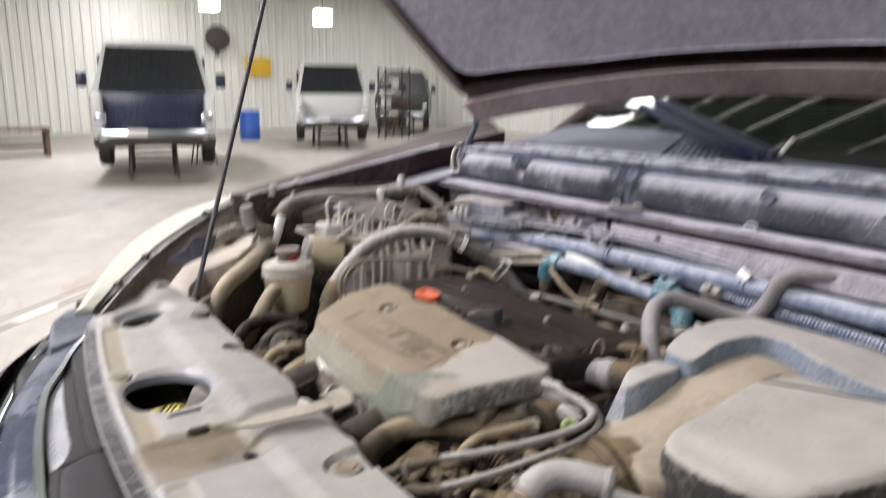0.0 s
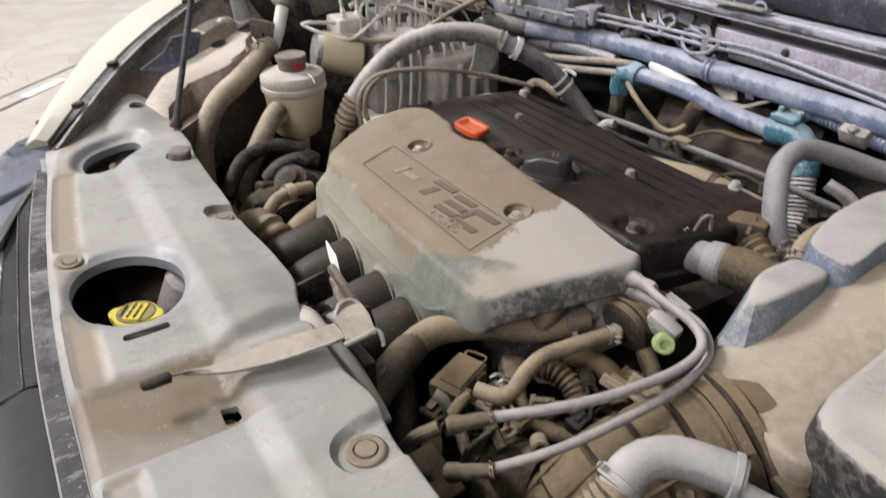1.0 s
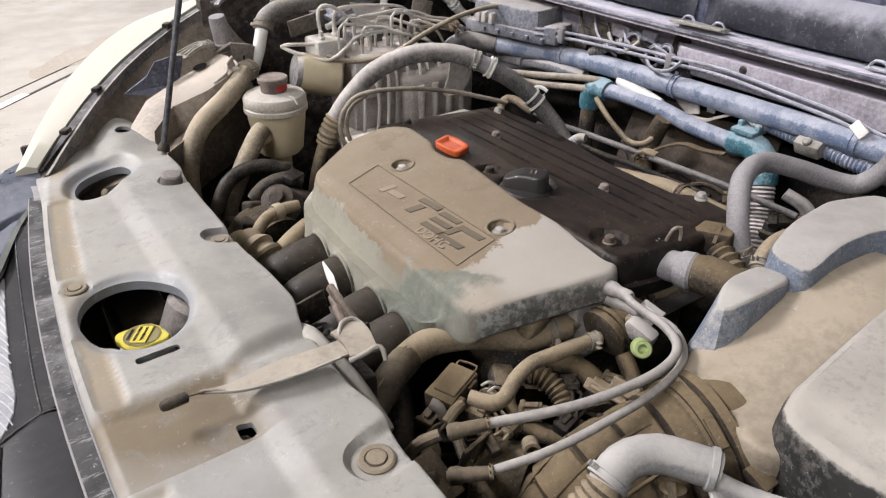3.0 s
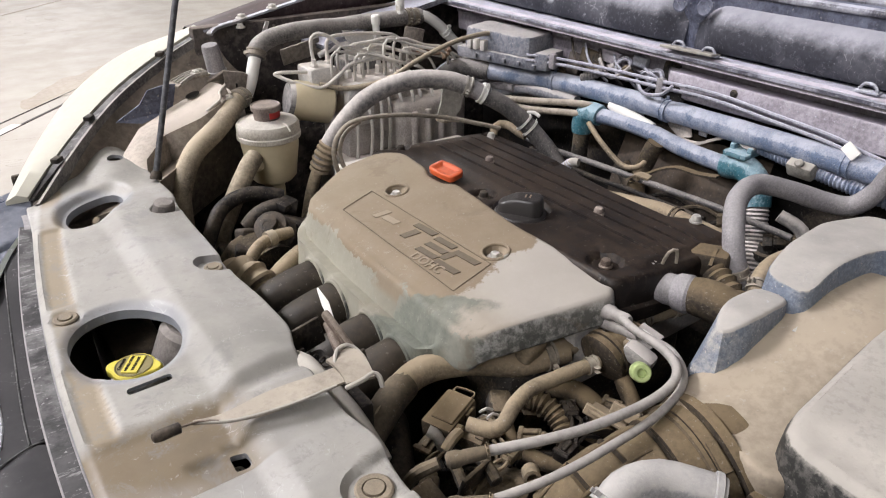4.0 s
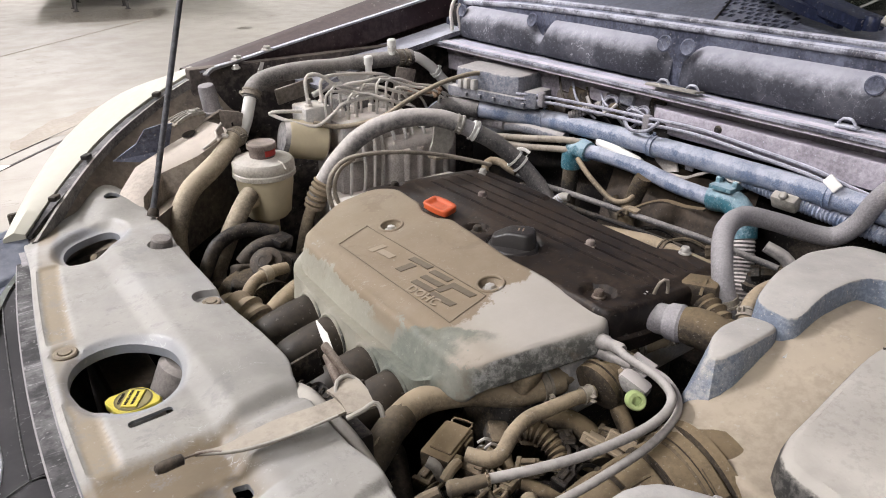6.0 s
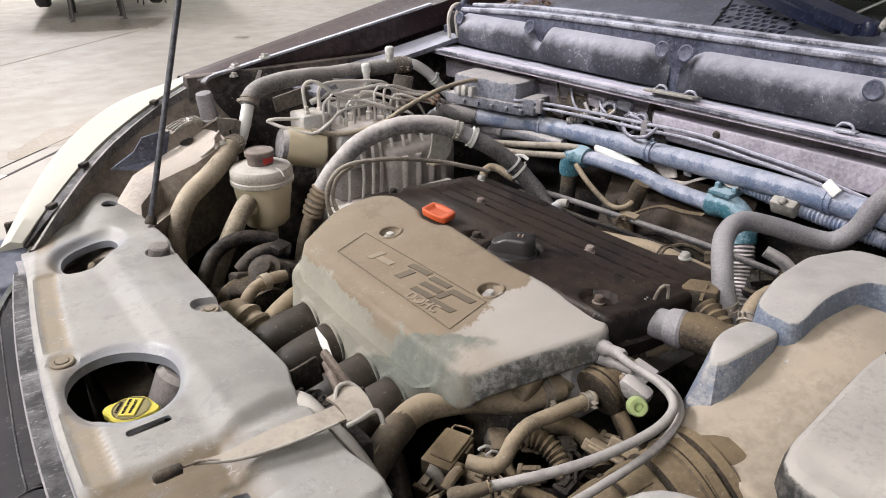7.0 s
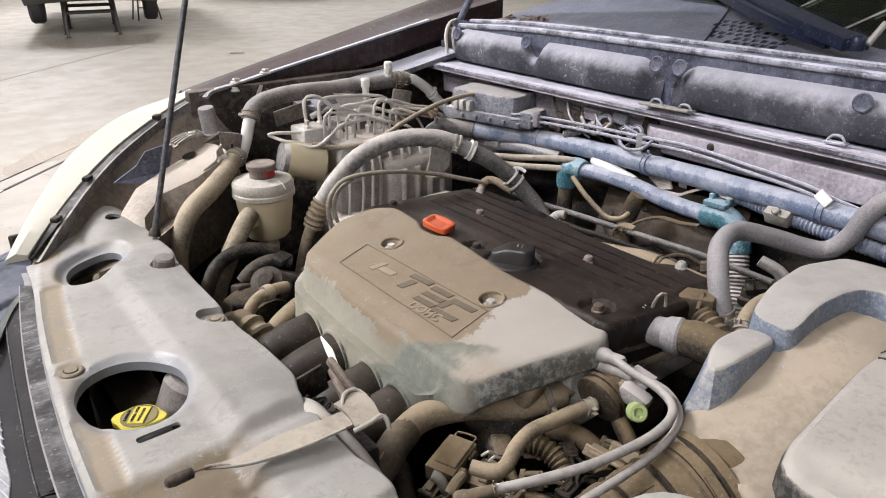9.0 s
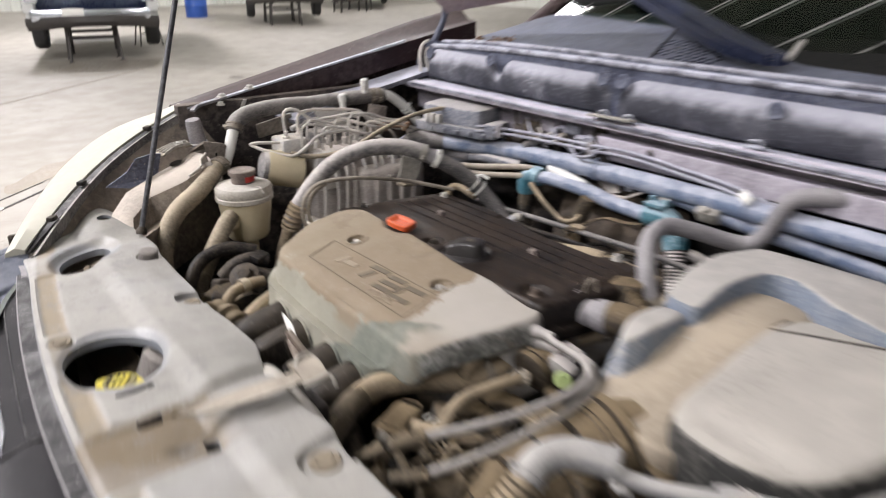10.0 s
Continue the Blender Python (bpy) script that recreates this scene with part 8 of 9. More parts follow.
hose_thing("heater_hose", [(0.735, 0.285, 0.93), (0.725, 0.30, 0.97), (0.735, 0.318, 1.005), (0.775, 0.345, 1.03), (0.825, 0.352, 1.036), (0.865, 0.328, 1.026), (0.90, 0.30, 1.012), (0.925, 0.272, 1.008), (0.932, 0.25, 1.034), (0.935, 0.235, 1.071), (0.942, 0.21, 1.095), (0.985, 0.13, 1.10)], 0.0135, "can", "grey dusty heater hose snaking to the bulkhead", clamps=(0.08,))
hose_thing("coolant_hose", [(0.69, 0.215, 0.94), (0.70, 0.255, 0.965), (0.74, 0.265, 0.985), (0.80, 0.25, 0.99), (0.85, 0.22, 0.985)], 0.0095, "tanhose", "thin tan hose passing the air box", clamps=(0.3,))
hose_thing("coolant_hose", [(0.86, 0.33, 0.99), (0.87, 0.30, 0.975), (0.865, 0.28, 0.94)], 0.009, "greyhose", "short bent hose end behind the air box")

# outlet pipe and hoses at the engine's near end
wo = thing("water_outlet", (0.63, 0.31, 0.96), "silver-grey coolant outlet with a brown rubber hose", "coolant outlet")
oa, ob_ = Vector((0.615, 0.352, 0.962)), Vector((0.642, 0.262, 0.968))
od = (ob_ - oa).normalized()
part("neck", lathe([(0.021, 0), (0.023, 0.003), (0.023, 0.010), (0.019, 0.012), (0.019, 0.040), (0.022, 0.044), (0.0235, 0.058), (0.021, 0.062), (0.021, 0.07)], 26, aim(oa, ob_)), M["can"], wo)
part("hose", hose([oa + od * 0.062, oa + od * 0.085, (0.652, 0.24, 0.955), (0.668, 0.21, 0.93), (0.68, 0.19, 0.88)], 0.0235, 20), M["bellows"], wo, "brown rubber hose", smooth=60)
part("clamp", clip_ring(oa + od * 0.012, od, 0.023, 0.010, 0.002, True, 90), M["greyhose"], wo)
part("loop", hose([(0.628, 0.338, 0.985), (0.632, 0.334, 1.004), (0.642, 0.330, 1.006), (0.645, 0.330, 0.988)], 0.0022, 8), M["lever"], wo)
cn = thing("wiring_connector", (0.70, 0.32, 0.97), "tan dusted wiring connector with ribbed boot", "connector")
part("plug", box(0.705, 0.333, 0.972, 0.036, 0.065, 0.032, 0.006, 2, -5, 0, 22), M["bellows"], cn)
part("boot", hose([(0.693, 0.308, 0.968), (0.687, 0.285, 0.96), (0.682, 0.265, 0.948)], 0.016, 16, ribs=0.002, pitch=0.01), M["bellows"], cn)
part("fastener", strip([(0.722, 0.325, 0.975), (0.705, 0.318, 0.992), (0.688, 0.312, 0.978)], 0.004, 0.002), M["bellows"], cn)
part("wire", hose([(0.68, 0.262, 0.945), (0.66, 0.24, 0.93), (0.64, 0.22, 0.90)], 0.008, 10), M["black"], cn)
mt = thing("cam_end_boss", (0.60, 0.345, 0.955), "brown dusted round boss on the engine's end", "engine boss")
part("boss", lathe([(0.03, 0), (0.034, 0.004), (0.034, 0.03), (0.028, 0.036), (0.01, 0.038)], 26, aim((0.585, 0.375, 0.94), (0.58, 0.325, 0.955))), M["valve"], mt)

# ---- air filter box ----
ab = thing("air_filter_box", (0.65, 0.06, 0.75), "large tan-dusted plastic air filter box with pale lid", "air filter box")
part("base", span(0.51, 0.87, -0.10, 0.20, 0.70, 0.945, 0.03, 3), M["boxdark"], ab)


def duct_z(x, y):
    across = max(0.0, 1 - ((y - 0.142) / 0.075) ** 2)
    z = 0.935 + (0.026 + 0.032 * ease(x, 0.48, 0.72)) * across ** 0.35 + 0.022 * ease(x, 0.48, 0.70)
    return z - 0.02 * ease(x, 0.76, 0.80)


part("duct", shell([(0.472, 0.190), (0.50, 0.208), (0.58, 0.214), (0.80, 0.21), (0.81, 0.06), (0.52, 0.06), (0.462, 0.085)], duct_z, [(0.003, 0.003), (0.006, 0.012), (0.006, 0.09)], 0.02, 0.008), M["boxtan"], ab, "tan dusted intake duct", smooth=60)
part("lid_front", shell([(0.546, 0.204), (0.565, 0.217), (0.592, 0.225), (0.636, 0.222), (0.641, 0.190), (0.60, 0.190), (0.568, 0.192)], lambda x, y: 1.012 - 0.010 * ease(x, 0.58, 0.54),
                         [(0.0015, 0.001), (0.003, 0.004), (lambda x, y, n: 0.0045 + 0.012 * max(0.0, -n.x), 0.030), (lambda x, y, n: 0.007 + 0.030 * max(0.0, -n.x), 0.075)], 0.012, 0.005), M["boxblue"], ab, "pale dusted front lip of the lid", smooth=35)


def lid_z(x, y):
    return 1.022 + 0.016 * ease(x, 0.62, 0.72) - 0.012 * ease(x, 0.84, 0.90) - 0.014 * ease(y, 0.08, -0.02)


part("lid_rear", shell([(0.650, 0.222), (0.70, 0.232), (0.785, 0.238), (0.850, 0.215), (0.882, 0.15), (0.890, 0.03), (0.88, -0.10), (0.775, -0.10), (0.755, 0.0), (0.752, 0.066), (0.770, 0.098), (0.786, 0.122), (0.790, 0.150), (0.778, 0.168), (0.754, 0.176), (0.70, 0.180), (0.644, 0.178)], lid_z, [(0.0025, 0.001), (0.004, 0.004), (0.008, 0.06)], 0.014, 0.007), M["boxblue"], ab, "pale dusted raised rim of the lid", smooth=35)
part("tab", ([(0.618, 0.168, 0.995), (0.665, 0.166, 1.003), (0.62, 0.158, 0.993), (0.618, 0.168, 0.99), (0.665, 0.166, 0.998), (0.62, 0.158, 0.988)], [(0, 2, 1), (3, 4, 5), (0, 1, 4, 3), (1, 2, 5, 4), (2, 0, 3, 5)]), M["boxblue"], ab, smooth=0)
part("lid", shell([(0.486, 0.090), (0.63, 0.100), (0.69, 0.103), (0.745, 0.088), (0.738, 0.04), (0.76, -0.085), (0.60, -0.085), (0.51, -0.055), (0.474, 0.005)], lambda x, y: 1.000 + 0.012 * ease(x, 0.5, 0.7) - 0.010 * bump(x - 0.486, 0.03), [(0.004, 0.002), (0.008, 0.008), (0.011, 0.020), (0.014, 0.13)], 0.022, 0.010), M["boxdark"], ab, "pale dusted flat lid with a dark front face", smooth=50)
part("seam", strip([(0.686, 0.104, 1.0115), (0.70, 0.078, 1.0125), (0.72, 0.04, 1.0125), (0.745, -0.01, 1.0125), (0.765, -0.06, 1.012)], 0.0035, 0.0012), M["black"], ab)
part("seam", box(0.715, 0.106, 1.004, 0.03, 0.004, 0.012, 0.001, 1, 0, 0, -8), M["black"], ab)
# clamp ring and ribbed intake hose
ih = thing("intake_bellows", (0.42, 0.17, 0.87), "tan dusty ribbed intake hose with a clamp ring", "intake hose")
ra, rbv = Vector((0.488, 0.150, 0.893)), Vector((0.37, 0.188, 0.868))
rdv = (rbv - ra).normalized()
prof = [(0.066, -0.03), (0.070, -0.012), (0.071, -0.006), (0.078, -0.004), (0.078, 0.006), (0.0715, 0.008), (0.0715, 0.026), (0.069, 0.028), (0.070, 0.032), (0.070, 0.048), (0.066, 0.05)]
part("collar", lathe(prof, 48, aim(ra, rbv)), M["bellows"], ih, smooth=40)
part("clamp_band", lathe([(0.0725, 0.010), (0.0745, 0.010), (0.0745, 0.022), (0.0725, 0.022)], 48, aim(ra, rbv)), M["bellows"], ih)
part("clamp_screw", join(lathe([(0.009, 0), (0.009, 0.004), (0.007, 0.006)], 18, aim((0.47, 0.082, 0.918), (0.45, 0.02, 0.95))), box(0.474, 0.094, 0.925, 0.012, 0.022, 0.012, 0.002, 2, 0, 0, 20)), M["steel"], ih)
part("embossed_bar", moved(box(0.0755, 0, 0.016, 0.002, 0.03, 0.010, 0.0006, 1), aim(ra, rbv) @ pose(0, 0, 0, 0, 0, 62)), M["bellows"], ih)
part("tab", box(0.462, 0.083, 0.93, 0.02, 0.025, 0.008, 0.002, 2, 20, 0, 0), M["bellows"], ih)
path = curve([ra + rdv * 0.045, (0.420, 0.172, 0.877), (0.385, 0.180, 0.862), (0.358, 0.184, 0.840), (0.338, 0.186, 0.795)], 0.0022)
V, n, dist, flat = [], 44, 0.0, None
for i, p in enumerate(path):
    d = (path[min(i + 1, len(path) - 1)] - path[max(i - 1, 0)]).normalized()
    flat = d.cross(Vector((0, 0, 1))).normalized()
    top = flat.cross(d)
    dist += (p - path[i - 1]).length if i else 0.0
    u = (dist % 0.030) / 0.030
    # broad smooth bands parted by a narrow raised edge and a groove
    rr = 0.0655 + 0.0018 * math.sin(math.pi * u) + 0.003 * bump(u - 0.06, 0.05) - 0.0045 * bump(u - 0.17, 0.07) - 0.006 * ease(dist, 0.06, 0.15)
    V += [tuple(p + rr * (math.cos(2 * math.pi * k / n) * flat + math.sin(2 * math.pi * k / n) * top)) for k in range(n)]
F = [(i * n + k, i * n + (k + 1) % n, (i + 1) * n + (k + 1) % n, (i + 1) * n + k) for i in range(len(path) - 1) for k in range(n)]
part("bellows", (V, [q[::-1] for q in F]), M["bellows"], ih, smooth=50)
for a in (58, 92, 128, 20):
    pts = []
    for i in range(6, len(path) - 4, 4):
        p = path[i]
        d = (path[i + 1] - path[i - 1]).normalized()
        flat = d.cross(Vector((0, 0, 1))).normalized()
        r = 0.0665 - 0.006 * ease(i / len(path), 0.45, 1.0)
        pts.append(p + r * (math.cos(radians(a)) * flat + math.sin(radians(a)) * flat.cross(d)))
    part("rib", hose(pts, 0.0022, 8, 0.008), M["bellows"], ih)
# alloy elbow with corrugated hose, nearest to the camera
ae = thing("breather_pipe", (0.37, 0.12, 0.95), "bright dusted alloy elbow with a corrugated hose", "breather pipe")
part("elbow", hose([(0.332, 0.143, 0.948), (0.345, 0.1455, 0.957), (0.360, 0.144, 0.962), (0.381, 0.133, 0.964), (0.398, 0.112, 0.962), (0.4105, 0.094, 0.960)], 0.0165, 22), M["elbow"], ae, smooth=60)
part("corrugated_hose", hose([(0.336, 0.144, 0.951), (0.328, 0.1435, 0.943), (0.306, 0.147, 0.918), (0.290, 0.147, 0.885), (0.28, 0.145, 0.83)], 0.0160, 22, ribs=0.0017, pitch=0.0078), M["tanhose"], ae)
part("collar", clip_ring((0.337, 0.1445, 0.952), (1, 0.1, 0.7), 0.0172, 0.009, 0.0015, True, 60), M["elbow"], ae)
part("flange", box(0.402, 0.086, 0.948, 0.018, 0.028, 0.005, 0.002, 2, 0, 20, -40), M["elbow"], ae)
part("end_collar", lathe([(0.0172, 0), (0.0188, 0.001), (0.0188, 0.006), (0.0172, 0.007)], 24, aim((0.409, 0.096, 0.960), (0.402, 0.106, 0.961))), M["elbow"], ae)
part("brown_stub", lathe([(0.006, 0), (0.011, 0.003), (0.011, 0.016), (0.015, 0.020), (0.015, 0.05)], 18, aim((0.378, 0.112, 0.948), (0.37, 0.095, 0.88))), M["bellows"], ae)
part("strap", strip([(0.372, 0.112, 0.955), (0.365, 0.098, 0.935), (0.37, 0.09, 0.90), (0.36, 0.085, 0.87)], 0.012, 0.003, (1, 0, 0.3)), M["grime"], ae)
part("cable", hose([(0.402, 0.098, 0.955), (0.418, 0.066, 0.950), (0.434, 0.040, 0.950), (0.452, 0.012, 0.952), (0.47, -0.008, 0.952)], 0.0085, 14, sag=0.08), M["elbow"], ae)
part("loom", hose([(0.452, 0.016, 0.948), (0.478, -0.016, 0.950), (0.54, -0.078, 0.955), (0.62, -0.122, 0.955), (0.70, -0.15, 0.95)], 0.0155, 16, sag=0.05), M["elbow"], ae)
part("tape", clip_ring((0.468, -0.004, 0.949), (0.6, -0.8, 0), 0.0158, 0.014, 0.002, False), M["greyhose"], ae)
pg = thing("cream_plug", (0.50, -0.01, 0.96), "small cream plastic plug on the cable", "plug")
part("plug", lathe([(0.014, 0), (0.016, 0.004), (0.016, 0.02), (0.011, 0.022), (0.010, 0.012)], 20, pose(0.492, 0.008, 0.955, -20, 10, 0)), M["cream"], pg)

# ---- hoses, valves and cables between radiator cover and air box ----
hose_thing("coolant_hose", [(0.215, 0.36, 0.84), (0.247, 0.387, 0.878), (0.299, 0.414, 0.898), (0.345, 0.425, 0.905), (0.397, 0.408, 0.905), (0.441, 0.376, 0.903), (0.478, 0.364, 0.905), (0.50, 0.358, 0.907)], 0.0165, "tanhose", "thick tan dusty coolant hose beside the cover", clamps=(0.96,), n=20)
# added tube: dark rubber and shade of the hose's lower end in one colour
hose_thing("hose_dark_end", [(0.215, 0.36, 0.84), (0.247, 0.387, 0.878), (0.272, 0.4015, 0.8885), (0.299, 0.414, 0.898), (0.320, 0.4205, 0.902)], 0.0180, "guard", "added dark rubber tube over the coolant hose's shaded end", "hose guard")
hose_thing("coolant_pipe", [(0.495, 0.358, 0.909), (0.549, 0.352, 0.912), (0.591, 0.344, 0.914), (0.655, 0.335, 0.915), (0.70, 0.33, 0.912)], 0.0105, "tanhose", "tan dusted metal coolant pipe", "pipe", clamps=(0.62, 0.85))
hose_thing("vacuum_hose", [(0.497, 0.306, 0.922), (0.468, 0.311, 0.922), (0.437, 0.314, 0.922), (0.405, 0.316, 0.922), (0.378, 0.310, 0.918), (0.358, 0.301, 0.912), (0.342, 0.303, 0.910), (0.328, 0.322, 0.912)], 0.0082, "tanhose", "tan dusty bent vacuum hose", clamps=(0.04,), n=18)
pv = thing("purge_valve", (0.52, 0.29, 0.92), "dusty round valve with a pale green cap", "valve")
part("disc", lathe([(0.012, 0), (0.026, 0.002), (0.030, 0.005), (0.030, 0.009), (0.0275, 0.010), (0.0275, 0.014), (0.030, 0.015), (0.029, 0.020), (0.018, 0.022), (0.018, 0.055), (0.014, 0.06)], 34, aim((0.500, 0.309, 0.921), (0.56, 0.31, 0.94))), M["bellows"], pv)
part("body", box(0.545, 0.308, 0.93, 0.05, 0.03, 0.03, 0.008, 3, 0, 0, 10), M["tanhose"], pv)
part("label", box(0.548, 0.288, 0.944, 0.034, 0.028, 0.004, 0.001, 2, 12, -10, 5), M["greyhose"], pv, "grey printed tag")
for i in range(3):
    part("print", box(0.5545 - 0.006 * i, 0.287, 0.947 - 0.001 * i, 0.002, 0.018, 0.0012, 0.0002, 1, 12, -10, 5), M["white"], pv)
part("flange", box(0.525, 0.275, 0.938, 0.022, 0.036, 0.02, 0.006, 2, 20, 0, 15), M["greyhose"], pv)
part("cap", lathe([(0.0092, 0), (0.0108, 0.003), (0.0105, 0.017), (0.009, 0.0195), (0.0052, 0.0195), (0.0045, 0.014)], 24, aim((0.513, 0.264, 0.930), (0.478, 0.225, 0.962))), M["green"], pv, "pale green plastic cap")
tc = thing("throttle_cables", (0.45, 0.22, 0.95), "pair of pale grey throttle cables looping forward", "cables")
part("cable", hose([(0.529, 0.334, 0.965), (0.527, 0.31, 0.970), (0.518, 0.284, 0.972), (0.514, 0.239, 0.972), (0.496, 0.209, 0.971), (0.454, 0.198, 0.97), (0.388, 0.205, 0.968), (0.336, 0.221, 0.965), (0.283, 0.246, 0.960)], 0.0048, 14, 0.006), M["cable"], tc)
part("cable", hose([(0.530, 0.315, 0.952), (0.535, 0.279, 0.957), (0.535, 0.242, 0.958), (0.507, 0.207, 0.957), (0.449, 0.190, 0.957), (0.373, 0.188, 0.957), (0.312, 0.193, 0.955), (0.258, 0.208, 0.950)], 0.0042, 14, 0.006), M["cable"], tc)
for a, b in (((0.529, 0.350, 0.962), (0.527, 0.30, 0.970)), ((0.531, 0.340, 0.948), (0.533, 0.29, 0.955))):
    part("ferrule", lathe([(0.0085, 0), (0.009, 0.003), (0.009, 0.03), (0.007, 0.034), (0.0075, 0.05), (0.0055, 0.055)], 16, aim(a, b)), M["cable"], tc)
part("cable_bracket", box(0.535, 0.352, 0.945, 0.05, 0.006, 0.035, 0.002, 2, 0, 0, -15), M["black"], tc)
for a, b in (((0.288, 0.243, 0.9605), (0.250, 0.262, 0.954)), ((0.262, 0.205, 0.951), (0.226, 0.232, 0.943))):
    part("boot", lathe([(0.0048, 0), (0.0058, 0.003), (0.0066, 0.020), (0.0062, 0.022), (0.0078, 0.027), (0.0078, 0.034), (0.005, 0.037)], 18, aim(a, b)), M["guard"], tc)
    part("boot_clamp", clip_ring(a, Vector(b) - Vector(a), 0.0054, 0.003, 0.0010, True, 70), M["tanhose"], tc)
    q = Vector(b) + (Vector(b) - Vector(a)) * 0.5
    part("cable_end", hose([b, tuple(q + Vector((0, 0, -0.008))), tuple(q + Vector((-0.012, 0.012, -0.04)))], 0.006, 10), M["guard"], tc)
tb = thing("throttle_assembly", (0.33, 0.29, 0.85), "dusty throttle unit with sensors and connectors", "throttle unit")
part("casting", span(0.29, 0.40, 0.25, 0.36, 0.76, 0.838, 0.02), M["black"], tb)
part("bore", lathe([(0.045, 0), (0.048, 0.005), (0.048, 0.05), (0.04, 0.055)], 30, aim((0.35, 0.24, 0.83), (0.32, 0.30, 0.82))), M["grime"], tb)
sm = pose(0.338, 0.366, 0.882, 0, -4, 22)
part("sensor", join(moved(box(0, 0, 0, 0.056, 0.036, 0.026, 0.003, 2), sm), moved(box(0.004, -0.002, 0.0135, 0.044, 0.026, 0.003, 0.001, 1), sm), moved(box(-0.016, -0.021, 0.002, 0.014, 0.010, 0.018, 0.002, 1), sm), moved(box(0.012, -0.019, 0.003, 0.016, 0.004, 0.014, 0.001, 1), sm), moved(hose([(0.026, -0.012, 0.012), (0.034, -0.012, 0.014), (0.034, 0.010, 0.012), (0.026, 0.010, 0.012)], 0.0014, 6), sm)), M["bellows"], tb, "square tan sensor")
part("sensor_plug", join(moved(box(-0.010, -0.036, -0.004, 0.020, 0.028, 0.016, 0.002, 2), sm), moved(box(-0.010, -0.045, 0.006, 0.010, 0.010, 0.004, 0.001, 1), sm), moved(hose([(-0.010, -0.048, -0.004), (-0.008, -0.062, -0.008), (0.004, -0.072, -0.02)], 0.0035, 8), sm)), M["grime"], tb)
def loom_plug(x, y, z, turn, tip, mat, size=1.0):
    """A moulded plug with collar, latch, rear seal and a pair of wires."""
    m = pose(x, y, z, 0, tip, turn)
    s = size
    g = [box(0, 0, 0, 0.026 * s, 0.018 * s, 0.014 * s, 0.002, 2), box(0.009 * s, 0, 0, 0.006 * s, 0.021 * s, 0.017 * s, 0.001, 1), box(-0.002 * s, 0, 0.0085 * s, 0.016 * s, 0.006 * s, 0.004 * s, 0.0008, 1), box(-0.015 * s, 0, 0, 0.008 * s, 0.014 * s, 0.011 * s, 0.002, 1)]
    for o in (-0.0035, 0.0035):
        g.append(hose([(-0.018 * s, o, 0), (-0.032 * s, o * 1.4, 0.001), (-0.048 * s, o + 0.008, -0.010), (-0.06 * s, o + 0.012, -0.03)], 0.0022, 6))
    part("plug", moved(join(*g), m), M[mat], tb)


for q in ((0.300, 0.352, 0.872, 200, 8, "grime", 1.0), (0.372, 0.338, 0.872, 75, -10, "tanhose", 0.9), (0.395, 0.300, 0.872, 130, 12, "grime", 1.0), (0.43, 0.335, 0.872, -30, 8, "tanhose", 0.85), (0.452, 0.300, 0.882, 60, 14, "black", 0.9), (0.30, 0.315, 0.872, 160, -6, "black", 0.9), (0.36, 0.29, 0.878, 20, 10, "tanhose", 0.8), (0.49, 0.275, 0.885, 110, 6, "grime", 0.9), (0.265, 0.30, 0.875, 230, 10, "grime", 1.1), (0.41, 0.262, 0.875, 190, 8, "black", 0.9)):
    loom_plug(*q)
part("clamp_tail", join(hose([(0.36, 0.342, 0.896), (0.365, 0.337, 0.902), (0.372, 0.335, 0.898)], 0.0016, 6), hose([(0.36, 0.330, 0.896), (0.365, 0.327, 0.902), (0.372, 0.325, 0.898)], 0.0016, 6)), M["bolt"], tb)
part("upright_nozzle", hose([(0.312, 0.342, 0.872), (0.308, 0.346, 0.888), (0.302, 0.354, 0.893)], 0.0062, 12), M["pale"], tb)
part("sensor", box(0.395, 0.35, 0.88, 0.032, 0.026, 0.024, 0.005, 2, 10, -12, 60), M["grime"], tb)
part("stub", hose([(0.328, 0.335, 0.89), (0.316, 0.33, 0.893), (0.305, 0.328, 0.885)], 0.006, 10), M["tanhose"], tb)
part("ribbed_hose", hose([(0.418, 0.345, 0.885), (0.432, 0.325, 0.885), (0.437, 0.30, 0.875), (0.43, 0.275, 0.86)], 0.012, 16, ribs=0.0016, pitch=0.007), M["bellows"], tb)
part("pipe", hose([(0.40, 0.35, 0.87), (0.385, 0.315, 0.86), (0.395, 0.28, 0.855), (0.42, 0.25, 0.85)], 0.009, 12), M["bellows"], tb)
part("pipe", hose([(0.455, 0.34, 0.885), (0.475, 0.315, 0.885), (0.478, 0.285, 0.88), (0.465, 0.26, 0.87)], 0.013, 14), M["bellows"], tb)
part("pipe", hose([(0.515, 0.285, 0.905), (0.508, 0.26, 0.885), (0.49, 0.255, 0.875), (0.475, 0.24, 0.87)], 0.010, 12), M["bellows"], tb)
part("bracket", join(box(0.466, 0.258, 0.896, 0.03, 0.04, 0.004, 0.001, 1, 15, 20, 30), box(0.474, 0.245, 0.905, 0.006, 0.03, 0.014, 0.001, 1, 15, 20, 30), box(0.455, 0.264, 0.9, 0.006, 0.03, 0.012, 0.001, 1, 15, 20, 30)), M["tanhose"], tb)
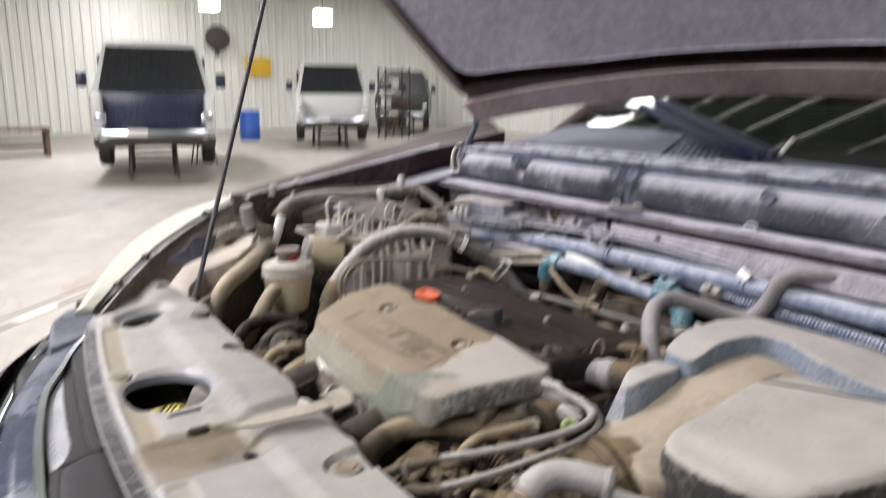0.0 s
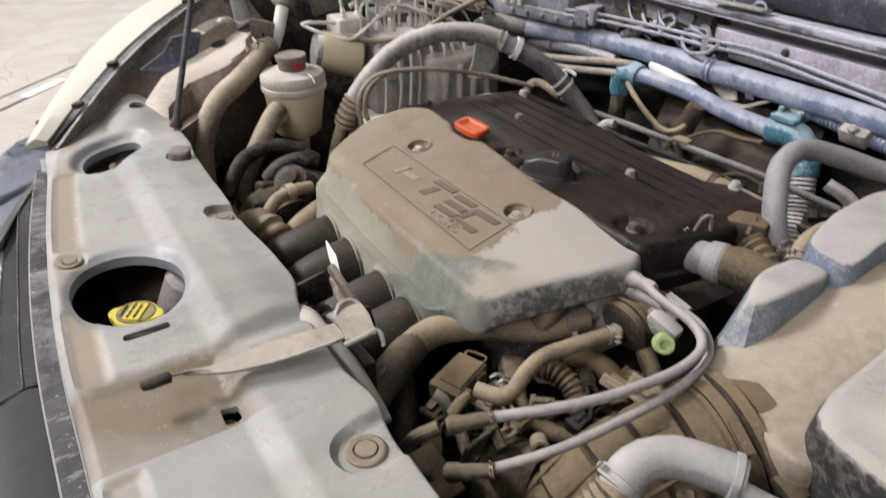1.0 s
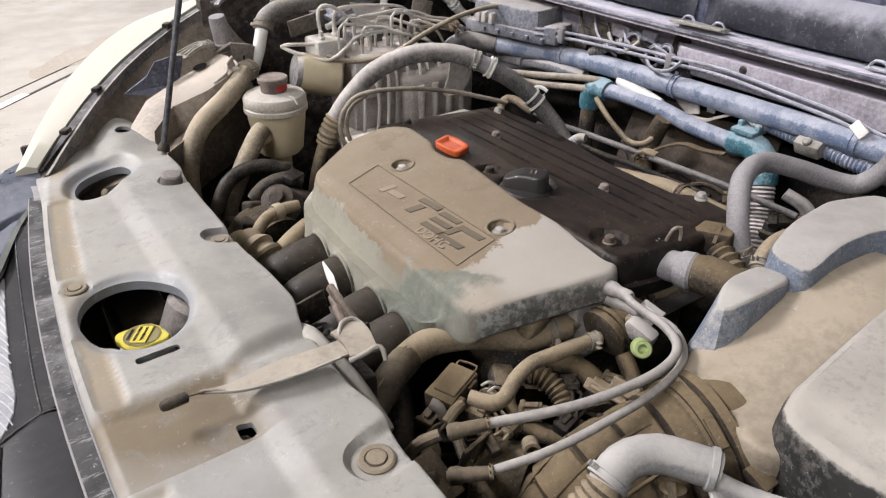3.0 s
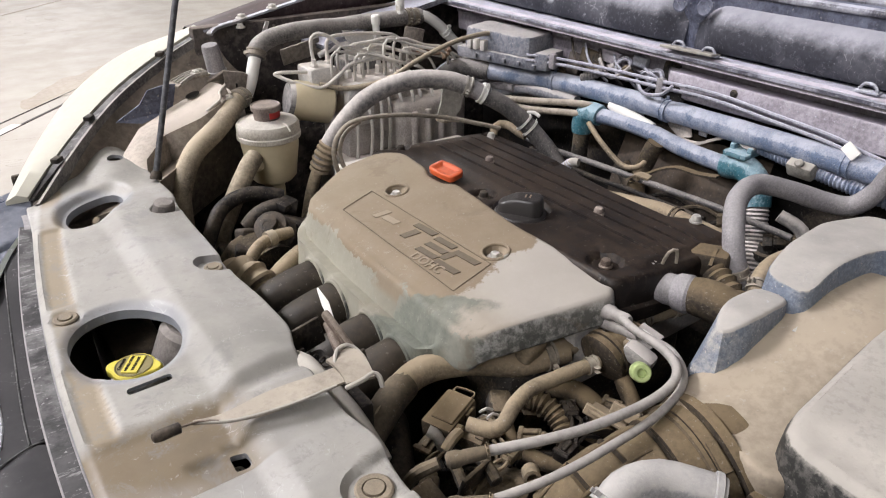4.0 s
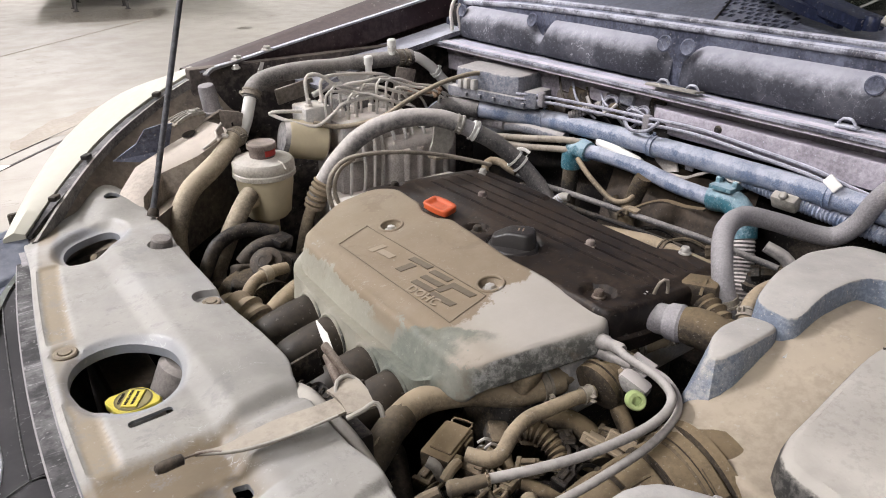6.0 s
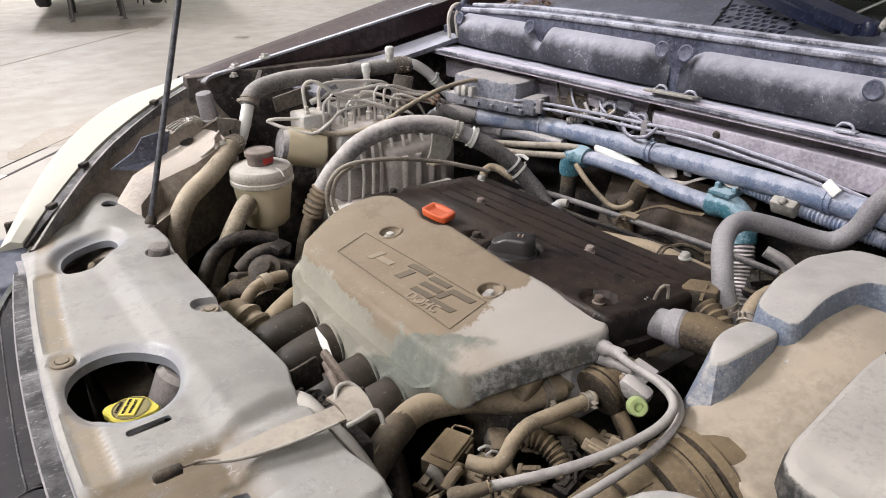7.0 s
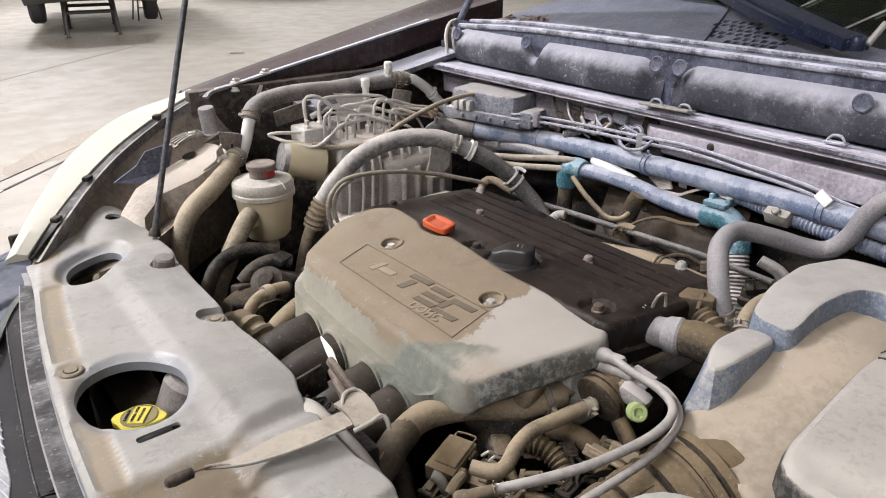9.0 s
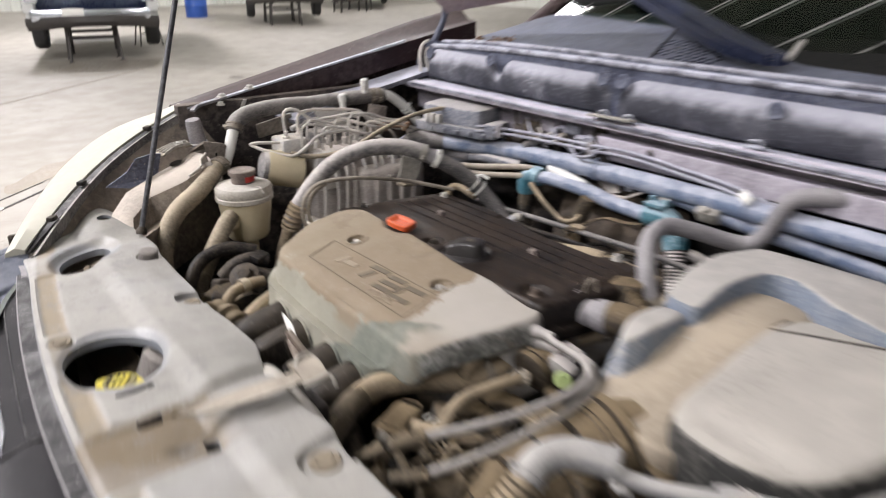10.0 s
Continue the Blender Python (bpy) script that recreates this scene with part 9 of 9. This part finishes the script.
part("lever", join(box(0.30, 0.275, 0.893, 0.05, 0.005, 0.026, 0.002, 2, 10, 12, 20), rod((0.285, 0.262, 0.885), (0.30, 0.31, 0.892), 0.006, 10), rod((0.318, 0.262, 0.888), (0.322, 0.29, 0.895), 0.007, 10)), M["grime"], tb)
part("nozzle", lathe([(0.007, 0), (0.009, 0.002), (0.009, 0.018), (0.006, 0.019), (0.005, 0.01)], 16, aim((0.36, 0.262, 0.88), (0.34, 0.232, 0.89))), M["tanhose"], tb)
random.seed(7)
for i in range(26):
    x, y = random.uniform(0.28, 0.50), random.uniform(0.22, 0.365)
    z = random.uniform(0.825, 0.862)
    k = random.random()
    if k < 0.45:
        part("connector", box(x, y, z, random.uniform(0.016, 0.034), random.uniform(0.012, 0.024), random.uniform(0.012, 0.024), 0.003, 2, random.uniform(-25, 25), random.uniform(-25, 25), random.uniform(0, 180)), M[random.choice(("grime", "grime", "black", "black"))], tb)
    elif k < 0.7:
        a = random.uniform(0, 6.28)
        part("wire", hose([(x, y, z), (x + 0.03 * math.cos(a), y + 0.03 * math.sin(a), z + 0.012), (x + 0.06 * math.cos(a + 0.5), y + 0.06 * math.sin(a + 0.5), z - 0.01)], random.uniform(0.003, 0.006), 8), M[random.choice(("grime", "black", "black"))], tb)
    else:
        part("bolt", bolt_geo(x, y, z, random.uniform(0.005, 0.008), 0.008), M["alu"], tb)
part("lower_clutter", span(0.22, 0.52, 0.06, 0.40, 0.62, 0.76, 0.03), M["black"], tb)
part("black_hose", hose([(0.30, 0.42, 0.86), (0.27, 0.36, 0.85), (0.25, 0.31, 0.83), (0.235, 0.25, 0.80)], 0.017, 16), M["black"], tb)
part("bracket_plate", box(0.235, 0.262, 0.90, 0.06, 0.05, 0.006, 0.002, 2, 25, 10, 15), M["grime"], tb)
# vent stub at the engine cover's near end
cvp = thing("cover_stay", (0.47, 0.35, 0.93), "tan dusted metal stay under the cover's end", "stay")
part("ear", box(0.452, 0.366, 0.925, 0.036, 0.022, 0.03, 0.008, 3, 15, 0, 10), M["tanhose"], cvp)
part("tongue", box(0.535, 0.36, 0.93, 0.05, 0.03, 0.004, 0.001, 2, 10, 0, -10), M["tanhose"], cvp)
